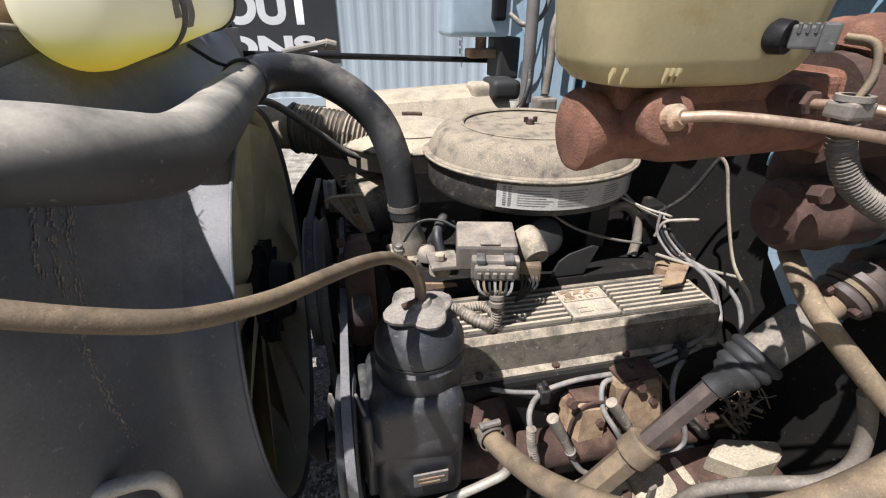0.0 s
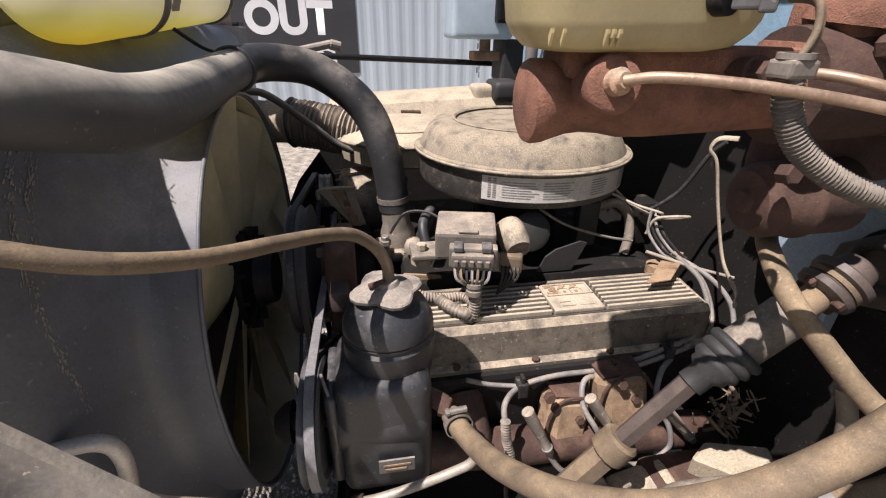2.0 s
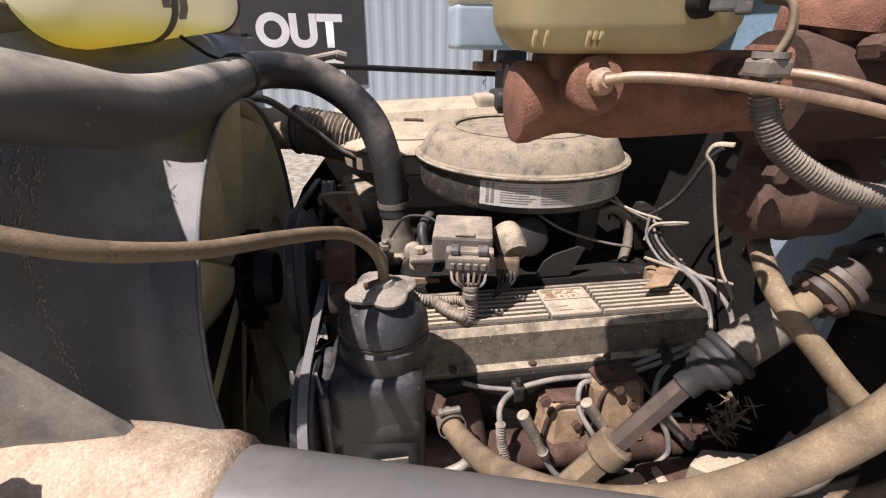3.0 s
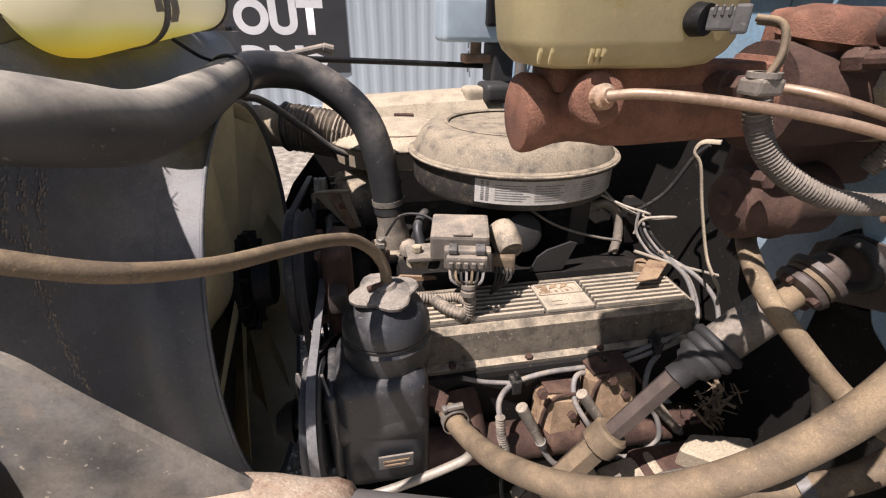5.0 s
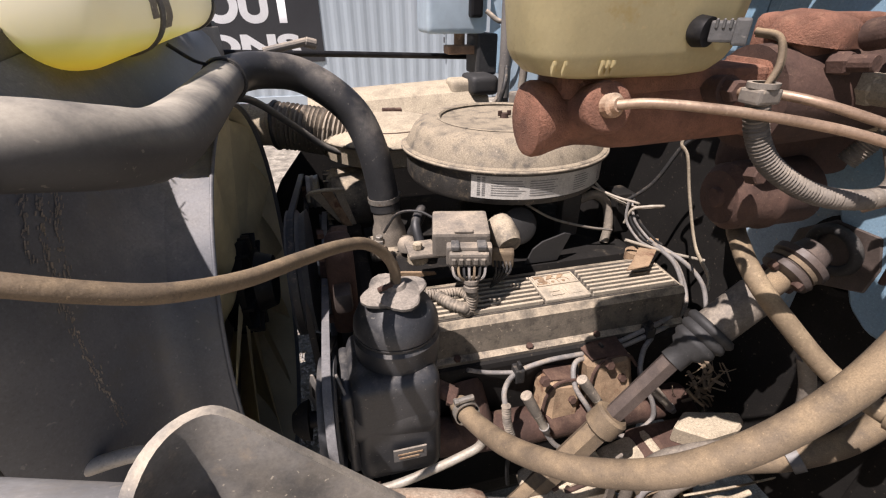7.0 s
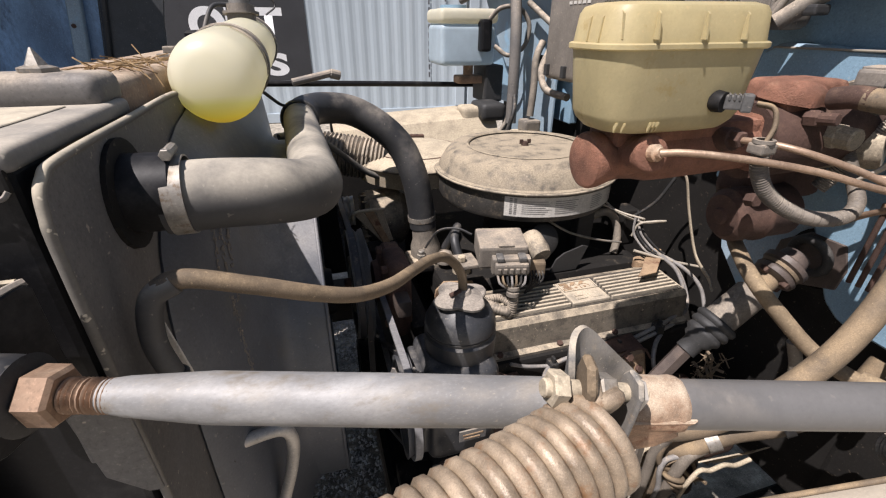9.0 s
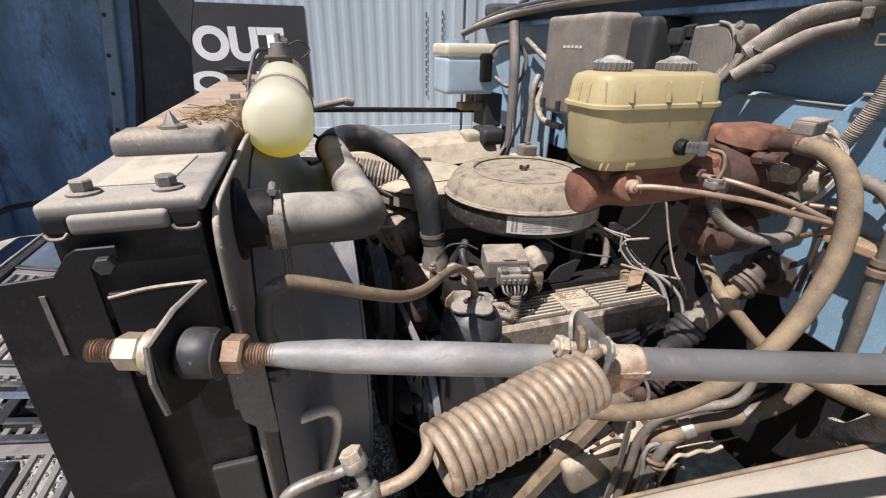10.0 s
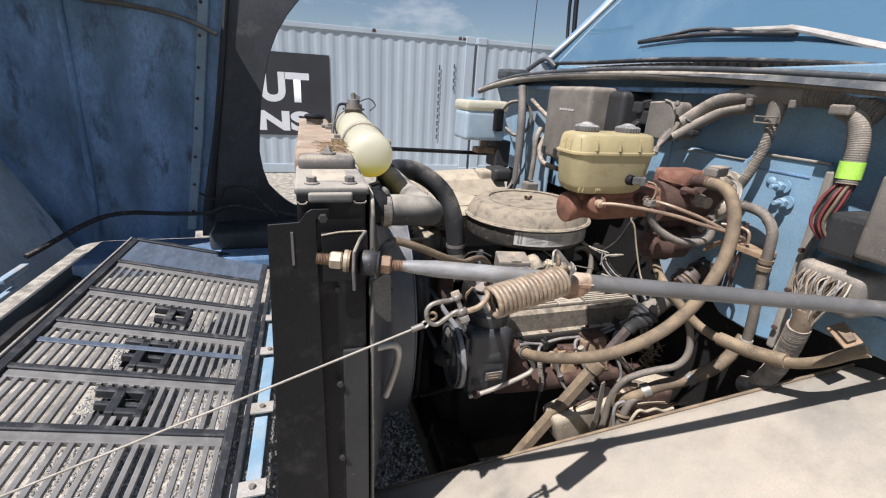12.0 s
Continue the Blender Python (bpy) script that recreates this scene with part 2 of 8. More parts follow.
M["blue_chalk"] = surface("chalked_faded_hood_paint", (0.5, 0.58, 0.62), 0.55, dust=0.4, dust_colour=(0.42, 0.42, 0.4), scale=3.2, vary=0.3, spots=(0.2, 0.3, 0.4), spot_amount=0.25, bump=0.15, grain=90, stretch=(1, 1, 0.5))
M["fender"] = surface("dusty_tan_fender", (0.25, 0.228, 0.192), 0.6, dust=0.75, dust_colour=(0.385, 0.335, 0.265), scale=3.5, vary=0.15, spots=(0.28, 0.262, 0.23), spot_amount=0.45, bump=0.1, grit=0.12, speck_amount=0.3)
M["grille"] = surface("dull_grey_grille_bar", (0.19, 0.184, 0.175), 0.5, dust=0.35, dust_colour=(0.28, 0.262, 0.235), scale=14, bump=0.05, grit=0.12)
M["grille_dark"] = surface("black_grille_rib", (0.03, 0.032, 0.036), 0.5, dust=0.3, dust_colour=(0.2, 0.19, 0.18), scale=14)
M["blank"] = surface("dull_slate_blue_plastic", (0.1, 0.125, 0.165), 0.45, dust=0.3, dust_colour=(0.19, 0.2, 0.215), scale=8, stretch=(4, 1, 1), grit=0.1)
M["loom"] = surface("dusty_corrugated_loom", (0.12, 0.107, 0.09), 0.7, dust=0.75, dust_colour=(0.4, 0.335, 0.26), scale=30, bump=0.25)
M["loom_grey"] = surface("grey_corrugated_loom", (0.14, 0.12, 0.098), 0.65, dust=0.5, dust_colour=(0.3, 0.255, 0.2), scale=30, bump=0.3)
M["wire_grey"] = surface("grey_spark_plug_wire", (0.215, 0.205, 0.195), 0.6, dust=0.4, scale=40)
M["wire_white"] = surface("dirty_white_wire", (0.36, 0.32, 0.26), 0.6, dust=0.3, scale=40)
M["wire_red"] = surface("faded_red_wire", (0.17, 0.035, 0.035), 0.6, dust=0.25, scale=40)
M["wire_black"] = surface("black_wire", (0.02, 0.02, 0.02), 0.6, dust=0.3, scale=40)
M["copper"] = surface("copper_brown_brake_pipe", (0.34, 0.235, 0.165), 0.42, metal=0.4, dust=0.4, dust_colour=(0.46, 0.37, 0.27), scale=20, vary=0.18)
M["tube_white"] = surface("white_metal_tube", (0.46, 0.43, 0.385), 0.5, metal=0.3, dust=0.3, scale=20)
M["green"] = surface("lime_green_tape", (0.42, 0.75, 0.1), 0.5, scale=30, vary=0.05)
M["label"] = surface("aged_paper_label", (0.52, 0.5, 0.46), 0.65, dust=0.35, scale=30, vary=0.08, bump=0.05)
M["ink"] = surface("faded_grey_print", (0.2, 0.195, 0.185), 0.7, scale=60, vary=0.2, bump=0)
M["container"] = surface("pale_grey_container_paint", (0.41, 0.475, 0.52), 0.5, dust=0.15, dust_colour=(0.5, 0.5, 0.48), scale=1.2, grain=18, vary=0.05, bump=0.04, spots=(0.405, 0.455, 0.49), spot_amount=0.3, stretch=(1, 1, 0.25), grit=0.04)
M["sign_dark"] = surface("charcoal_painted_sign", (0.032, 0.033, 0.037), 0.55, scale=2, vary=0.1, bump=0.03)
M["sign_white"] = surface("white_painted_lettering", (0.72, 0.73, 0.74), 0.55, scale=4, vary=0.04, bump=0.03)
M["fan"] = surface("olive_fan_blade", (0.66, 0.6, 0.4), 0.6, dust=0.35, dust_colour=(0.6, 0.55, 0.38), scale=8, grit=0.06)
M["belt"] = surface("black_v_belt", (0.025, 0.026, 0.03), 0.5, dust=0.25, scale=30)
M["pulley"] = surface("bare_steel_pulley", (0.45, 0.43, 0.39), 0.4, metal=0.5, dust=0.4, scale=25)
M["cowl"] = surface("dull_dark_cowl_trim", (0.06, 0.065, 0.07), 0.5, dust=0.4, dust_colour=(0.28, 0.26, 0.23), scale=10)
M["seal"] = surface("dusty_rubber_seal", (0.14, 0.125, 0.105), 0.7, dust=0.75, dust_colour=(0.42, 0.36, 0.285), scale=16, bump=0.1)
M["nest"] = surface("dry_straw", (0.3, 0.2, 0.1), 0.9, scale=60, vary=0.3)
M["gravel"] = surface("pale_crushed_gravel", (0.31, 0.28, 0.23), 0.9, scale=11, grain=45, vary=0.45, bump=1.0, spots=(0.2, 0.175, 0.14), spot_amount=0.55, grit=0.8)
M["stone"] = surface("grey_gravel_stone", (0.36, 0.345, 0.325), 0.85, scale=25, grain=90, vary=0.3, bump=0.3)



def bottle_plastic():
    """Milky blow-moulded plastic with the fluid's colour showing through below its level, softened by the wall."""
    m = bpy.data.materials.new("milky_overflow_bottle")
    m.use_nodes = True
    n, l = m.node_tree.nodes, m.node_tree.links
    p = n["Principled BSDF"]
    co, sep = n.new("ShaderNodeTexCoord"), n.new("ShaderNodeSeparateXYZ")
    l.new(co.outputs["Object"], sep.inputs[0])
    wave = n.new("ShaderNodeTexNoise")
    wave.inputs["Scale"].default_value = 9.0
    l.new(co.outputs["Object"], wave.inputs["Vector"])
    add = n.new("ShaderNodeMath")
    add.operation = "MULTIPLY_ADD"
    add.inputs[1].default_value = 0.012
    l.new(wave.outputs["Fac"], add.inputs[0])
    l.new(sep.outputs["Z"], add.inputs[2])
    rng = n.new("ShaderNodeMapRange")
    rng.inputs["From Min"].default_value, rng.inputs["From Max"].default_value = 1.305, 1.372
    l.new(add.outputs[0], rng.inputs["Value"])
    ramp = n.new("ShaderNodeValToRGB")
    e = ramp.color_ramp.elements
    e[0].position, e[0].color = 0.0, (0.86, 0.6, 0.07, 1)
    e[1].position, e[1].color = 1.0, (0.87, 0.84, 0.69, 1)
    for pos, c in ((0.22, (0.84, 0.7, 0.11, 1)), (0.48, (0.78, 0.76, 0.3, 1)), (0.64, (0.85, 0.82, 0.58, 1))):
        k = e.new(pos)
        k.color = c
    l.new(rng.outputs["Result"], ramp.inputs["Fac"])
    l.new(ramp.outputs["Color"], p.inputs["Base Color"])
    p.inputs["Roughness"].default_value = 0.35
    tr, ms = n.new("ShaderNodeBsdfTranslucent"), n.new("ShaderNodeMixShader")
    l.new(ramp.outputs["Color"], tr.inputs["Color"])
    ms.inputs[0].default_value = 0.55
    l.new(p.outputs[0], ms.inputs[1])
    l.new(tr.outputs[0], ms.inputs[2])
    l.new(ms.outputs[0], n["Material Output"].inputs["Surface"])
    return m


M["bottle"] = bottle_plastic()
glass = bpy.data.materials.new("sky_tinted_windshield_glass")
glass.use_nodes = True
gp = glass.node_tree.nodes["Principled BSDF"]
# Base blue holds the tint and part of the sky's reflection
gp.inputs["Base Color"].default_value = (0.11, 0.205, 0.285, 1)
gp.inputs["Roughness"].default_value = 0.03
gp.inputs["Transmission Weight"].default_value = 0.4
gp.inputs["IOR"].default_value = 1.6
M["glass"] = glass

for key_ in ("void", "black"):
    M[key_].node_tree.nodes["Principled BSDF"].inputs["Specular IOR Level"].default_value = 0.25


# ---- builders ----
def part(name, bm, mat, parent=None, label="", smooth=None):
    """Links a bmesh as one mesh object under a thing or a part."""
    me = bpy.data.meshes.new(name)
    bmesh.ops.recalc_face_normals(bm, faces=bm.faces)
    bm.to_mesh(me)
    bm.free()
    me.materials.append(M[mat])
    if smooth is not None:
        me.polygons.foreach_set("use_smooth", [True] * len(me.polygons))
        me.set_sharp_from_angle(angle=radians(smooth))
    ob = new(name, me)
    if parent is not None:
        ob.parent = parent
    if label:
        ob["label"] = label
    return ob


def thing(name, label, category, group="", kind=""):
    """An Empty that carries a thing's parts."""
    return tagged(new(name), label, category, group, kind)


def box(lo, hi, bevel=0.004, m=None, segments=2):
    bm = bmesh.new()
    bmesh.ops.create_cube(bm, size=1)
    size = [hi[i] - lo[i] for i in range(3)]
    for v in bm.verts:
        v.co = Vector([(lo[i] + hi[i]) / 2 + v.co[i] * size[i] for i in range(3)])
    if bevel:
        bmesh.ops.bevel(bm, geom=bm.edges[:], offset=min(bevel, min(size) * 0.45), segments=segments, affect="EDGES", profile=0.6)
    if m is not None:
        bm.transform(m)
    return bm


def joined(*parts_):
    """Several bmeshes as one."""
    bm = bmesh.new()
    for p in parts_:
        me = bpy.data.meshes.new("tmp")
        p.to_mesh(me)
        p.free()
        bm.from_mesh(me)
        bpy.data.meshes.remove(me)
    return bm


def lathe(profile, origin, axis=(0, 0, 1), steps=40, wobble=0.0):
    """Turns a profile of (radius, height) about an axis; closed where a radius is zero."""
    bm = bmesh.new()
    q = Vector((0, 0, 1)).rotation_difference(Vector(axis).normalized()).to_matrix()
    rings = []
    for r, h in profile:
        if r <= 1e-6:
            rings.append([bm.verts.new(Vector(origin) + q @ Vector((0, 0, h)))])
        else:
            ring = []
            for k in range(steps):
                a = 2 * math.pi * k / steps
                rr = r * (1 + wobble * noise.noise((math.cos(a) * 2, math.sin(a) * 2, h * 30)))
                ring.append(bm.verts.new(Vector(origin) + q @ Vector((rr * math.cos(a), rr * math.sin(a), h))))
            rings.append(ring)
    for a, b in zip(rings, rings[1:]):
        if len(a) == 1 and len(b) == 1:
            continue
        for k in range(steps):
            j = (k + 1) % steps
            if len(a) == 1:
                bm.faces.new((a[0], b[k], b[j]))
            elif len(b) == 1:
                bm.faces.new((a[k], a[j], b[0]))
            else:
                bm.faces.new((a[k], a[j], b[j], b[k]))
    return bm


def rod_between(a, b, r, steps=16, cap=True, r2=None):
    a, b = Vector(a), Vector(b)
    L = (b - a).length
    r2 = r if r2 is None else r2
    e = min(r, r2) * 0.15
    prof = [(0, 0), (r - e, 0), (r, e), (r2, L - e), (r2 - e, L), (0, L)] if cap else [(r, 0), (r2, L)]
    return lathe(prof, a, b - a, steps)


def hexnut(centre, axis, across, height, hole=True):
    """A hexagonal nut with chamfered corners."""
    r = across / math.sqrt(3)
    bm = lathe([(0, -height / 2), (r * 0.86, -height / 2), (r, -height / 2 + height * 0.12), (r, height / 2 - height * 0.12), (r * 0.86, height / 2), (0, height / 2)], (0, 0, 0), (0, 0, 1), 6)
    q = Vector((0, 0, 1)).rotation_difference(Vector(axis).normalized()).to_matrix().to_4x4()
    bm.transform(Matrix.Translation(centre) @ q)
    return bm


def spline(points, per=8):
    """A smooth line through the points (Catmull-Rom)."""
    p = [Vector(q) for q in points]
    p = [p[0] * 2 - p[1]] + p + [p[-1] * 2 - p[-2]]
    out = []
    for i in range(1, len(p) - 2):
        for k in range(per):
            t = k / per
            a, b, c, d = p[i - 1], p[i], p[i + 1], p[i + 2]
            out.append(0.5 * ((2 * b) + (c - a) * t + (2 * a - 5 * b + 4 * c - d) * t * t + (3 * b - a - 3 * c + d) * t ** 3))
    out.append(p[-2])
    return out


def tube(points, r, steps=14, per=8, ribs=0, rib_depth=0.0, smooth_line=True, taper=None, flat=1.0):
    """A tube along a smooth line; ribs: corrugations per metre."""
    line = spline(points, per) if smooth_line else [Vector(q) for q in points]
    if ribs:
        dense, total = [line[0]], 0.0
        step = 1.0 / ribs / 4
        for a, b in zip(line, line[1:]):
            n_ = max(1, int((b - a).length / step))
            for k in range(1, n_ + 1):
                dense.append(a.lerp(b, k / n_))
        line = dense
    bm = bmesh.new()
    rings, normal, dist = [], None, 0.0
    for i, p in enumerate(line):
        d = (line[min(i + 1, len(line) - 1)] - line[max(i - 1, 0)]).normalized()
        if normal is None:
            normal = d.orthogonal().normalized()
        else:
            normal = (normal - d * normal.dot(d)).normalized()
        side = d.cross(normal)
        if i:
            dist += (p - line[i - 1]).length
        u = i / max(1, len(line) - 1)
        rr = r * (1 + (taper - 1) * u) if taper else r
        if ribs:
            rr += rib_depth * math.cos(2 * math.pi * ribs * dist)
        rings.append([bm.verts.new(p + (normal * math.cos(2 * math.pi * k / steps) + side * math.sin(2 * math.pi * k / steps) * flat) * rr) for k in range(steps)])
    for a, b in zip(rings, rings[1:]):
        for k in range(steps):
            j = (k + 1) % steps
            bm.faces.new((a[k], a[j], b[j], b[k]))
    bm.faces.new(rings[0][::-1])
    bm.faces.new(rings[-1])
    return bm


def slab(outline, m, thick, bevel=0.0015):
    """A flat plate: an outline in the plane of m's x and y, thickened along its z."""
    bm = bmesh.new()
    vs = [bm.verts.new((x, y, 0)) for x, y in outline]
    f = bm.faces.new(vs)
    ext = bmesh.ops.extrude_face_region(bm, geom=[f])
    bmesh.ops.translate(bm, verts=[v for v in ext["geom"] if isinstance(v, bmesh.types.BMVert)], vec=(0, 0, thick))
    if bevel:
        bmesh.ops.bevel(bm, geom=bm.edges[:], offset=bevel, segments=1, affect="EDGES")
    bm.transform(m)
    return bm


def frame_from(origin, x, y):
    """The pose whose x and y axes point along the given ways."""
    x = Vector(x).normalized()
    z = x.cross(Vector(y)).normalized()
    y = z.cross(x)
    return Matrix.Translation(origin) @ Matrix((x, y, z)).transposed().to_4x4()


XZ = lambda y: frame_from((0, y, 0), (1, 0, 0), (0, 0, 1))       # outline in x and z, thickness towards -y
YZ = lambda x: frame_from((x, 0, 0), (0, 1, 0), (0, 0, 1))       # outline in y and z, thickness towards +x


def torus_arc(centre, axis, r, rr, a0=0.0, a1=360.0, n_=32, steps=10):
    q = Vector((0, 0, 1)).rotation_difference(Vector(axis).normalized()).to_matrix()
    pts = [Vector(centre) + q @ Vector((r * math.cos(radians(a0 + (a1 - a0) * k / n_)), r * math.sin(radians(a0 + (a1 - a0) * k / n_)), 0)) for k in range(n_ + 1)]
    return tube(pts, rr, steps, smooth_line=False)


def hose(name, points, r, mat, label, category="hose", **kw):
    """A hose as a thing of its own."""
    sm = kw.pop("smooth", 50)
    ob = part(name, tube(points, r, **kw), mat, smooth=sm)
    return tagged(ob, label, category)


def clamp(parent, centre, axis, r, width=0.012, name="hose_clamp", mat="steel"):
    """A worm-drive band with its screw."""
    axis = Vector(axis).normalized()
    band = lathe([(r, -width / 2), (r + 0.0015, -width / 2), (r + 0.0015, width / 2), (r, width / 2)], centre, axis, 28)
    side = axis.orthogonal().normalized()
    if side.z < 0:
        side = -side
    up = Vector((0, 0, 1)) - axis * axis.z
    up = up.normalized() if up.length > 0.2 else side
    c = Vector(centre) + up * (r + 0.006)
    screw = joined(rod_between(c - axis.cross(up) * 0.012, c + axis.cross(up) * 0.012, 0.0045, 8), hexnut(c + axis.cross(up) * 0.015, axis.cross(up), 0.009, 0.006))
    b = part(name, band, mat, parent, smooth=40)
    part("screw", screw, mat, b, smooth=40)
    return b


def letters(name, text, height, m, mat, parent, depth=0.0, label=""):
    """Words in Blender's own font, as a mesh, with cap height as given."""
    cu = bpy.data.curves.new(name, "FONT")
    cu.body, cu.extrude, cu.align_x, cu.offset = text, depth, "LEFT", 0.045
    tmp = bpy.data.objects.new("tmp", cu)
    scene.collection.objects.link(tmp)
    dg = bpy.context.evaluated_depsgraph_get()
    me = bpy.data.meshes.new_from_object(tmp.evaluated_get(dg))
    bpy.data.objects.remove(tmp)
    s = height / 0.73
    me.transform(m @ Matrix.Diagonal((s, s, 1, 1)))
    me.materials.append(M[mat])
    ob = new(name, me)
    ob.parent = parent
    if label:
        ob["label"] = label
    return ob


# ---- ground and distance ----
def build_ground():
    bm = bmesh.new()
    bmesh.ops.create_grid(bm, x_segments=40, y_segments=40, size=300)
    for v in bm.verts:
        v.co.z = 0.0
    tagged(part("ground", bm, "gravel"), "pale crushed gravel yard under the truck", "ground", kind="structure")
    rng = random.Random(5)
    verts, faces = [], []
    for _ in range(26000):
        x, y = rng.uniform(-1.5, 0.3), rng.uniform(0.1, 2.3)
        s = rng.uniform(0.004, 0.0105)
        base = len(verts)
        c = Vector((x, y, s * 0.35))
        for d in ((1, 0, 0), (-1, 0, 0), (0, 1, 0), (0, -1, 0), (0, 0, 1), (0, 0, -1)):
            verts.append(c + Vector(d) * s * rng.uniform(0.6, 1.15) + Vector((rng.uniform(-.3, .3), rng.uniform(-.3, .3), rng.uniform(-.2, .2))) * s)
        for f in ((0, 2, 4), (2, 1, 4), (1, 3, 4), (3, 0, 4), (2, 0, 5), (1, 2, 5), (3, 1, 5), (0, 3, 5)):
            faces.append([base + i for i in f])
    me = bpy.data.meshes.new("gravel_stones")
    me.from_pydata(verts, [], faces)
    me.materials.append(M["stone"])
    tagged(new("gravel_stones", me), "loose grey crushed stones on the yard", "gravel", kind="stuff")


def build_container(x0, x1, sign=False):
    """A shipping container's long side with corrugated sheet, rails, posts and castings."""
    y, z0, z1 = 7.7, 0.0, 2.47
    c = thing("shipping_container", "pale grey corrugated steel shipping container on gravel", "container", "containers in the yard")
    bm = bmesh.new()
    pitch = 0.2
    n_ = int((x1 - x0 - 0.3) / pitch)
    start = x0 + (x1 - x0 - n_ * pitch) / 2
    xs = [(start - 0.02, 0.0)]
    for k in range(n_):
        a = start + k * pitch
        xs += [(a + 0.03, 0.0), (a + 0.08, 0.008), (a + 0.13, 0.008), (a + 0.18, 0.0)]
    xs.append((start + n_ * pitch + 0.02, 0.0))
    lo = [bm.verts.new((x, y + d, z0 + 0.14)) for x, d in xs]
    hi = [bm.verts.new((x, y + d, z1 - 0.09)) for x, d in xs]
    for k in range(len(xs) - 1):
        bm.faces.new((lo[k], lo[k + 1], hi[k + 1], hi[k]))
    part("corrugated_side", bm, "container", c)
    part("bottom_rail", box((x0 + 0.17, y - 0.012, z0 + 0.01), (x1 - 0.17, y + 0.05, z0 + 0.16), 0.006), "container", c)
    part("top_rail", box((x0 + 0.17, y - 0.014, z1 - 0.1), (x1 - 0.17, y + 0.05, z1 - 0.02), 0.006), "container", c)
    for x in (x0, x1 - 0.17):
        part("corner_post", box((x, y - 0.02, z0 + 0.12), (x + 0.17, y + 0.15, z1 - 0.12), 0.008), "container", c)
        for z in (z0, z1 - 0.12):
            part("corner_casting", box((x - 0.004, y - 0.03, z), (x + 0.174, y + 0.15, z + 0.12), 0.01), "container", c)
    part("roof", box((x0, y + 0.02, z1 - 0.05), (x1, y + 2.4, z1 - 0.03), 0.004), "container", c)
    part("end_wall", box((x0 + 0.02, y + 0.15, z0 + 0.1), (x0 + 0.06, y + 2.4, z1 - 0.06), 0.004), "container", c)
    return c


def build_sign(c):
    """The painted board on the container's side with its words."""
    y = 7.7
    board = part("sign_board", slab([(-5.2, 0.66), (0.03, 0.66), (0.03, 1.98), (-5.2, 1.98)], XZ(y - 0.004), 0.008, 0.001), "sign_dark", c, "charcoal painted sign")
    wide_letters("lettering", "OUT", -1.6, -0.31, 1.2, 1.68, y - 0.0145, board)
    wide_letters("lettering", "ONS", -1.75, -0.31, 0.73, 1.06, y - 0.0145, board)


def wide_letters(name, text, x0, x1, z0, z1, y, parent):
    ob = letters(name, text, z1 - z0, Matrix(), "sign_white", parent, 0.0, "white block lettering")
    me = ob.data
    co = np.empty(len(me.vertices) * 3)
    me.vertices.foreach_get("co", co)
    co = co.reshape(-1, 3)
    lo, hi = co.min(0), co.max(0)
    u = (co[:, 0] - lo[0]) / (hi[0] - lo[0])
    v = (co[:, 1] - lo[1]) / (hi[1] - lo[1])
    out = np.stack([x0 + u * (x1 - x0), np.full(len(u), y), z0 + v * (z1 - z0)], 1)
    me.vertices.foreach_set("co", out.ravel())
    me.update()


build_ground()
box_a = build_container(-9.5, 2.62, True)
build_sign(box_a)
box_b = build_container(2.68, 14.8)
# the container's code, a column of marks
for cx, n_, zt, sz in ((1.96, 11, 1.96, 0.085), (2.24, 4, 1.99, 0.07)):
    for k in range(n_):
        z = zt - k * 0.122
        part("code_mark", box((cx, 7.682, z - sz), (cx + 0.026, 7.688, z), 0.001), "shroud", box_a)
for cx in (2.3, 2.38, 2.55, 0.75):
    part("rust_patch", slab([(cx, 2.40), (cx + 0.07, 2.40), (cx + 0.06, 2.45), (cx + 0.01, 2.45)], XZ(7.685), 0.001, 0), "rust_dark", box_a)


# ---- tilted hood with grille ----
hood = thing("tilt_hood", "blue truck hood tilted forward, its dirty inside facing the engine", "hood")


def bent_sheet(name, rows, mat, parent, thick=0.004, label=""):
    """A sheet lofted through rows of points, with thickness."""
    bm = bmesh.new()
    grid = [[bm.verts.new(p) for p in r] for r in rows]
    for a, b in zip(grid, grid[1:]):
        for k in range(len(a) - 1):
            bm.faces.new((a[k], a[k + 1], b[k + 1], b[k]))
    bmesh.ops.recalc_face_normals(bm, faces=bm.faces)
    bmesh.ops.solidify(bm, geom=bm.faces[:], thickness=thick)
    return part(name, bm, mat, parent, label, smooth=35)


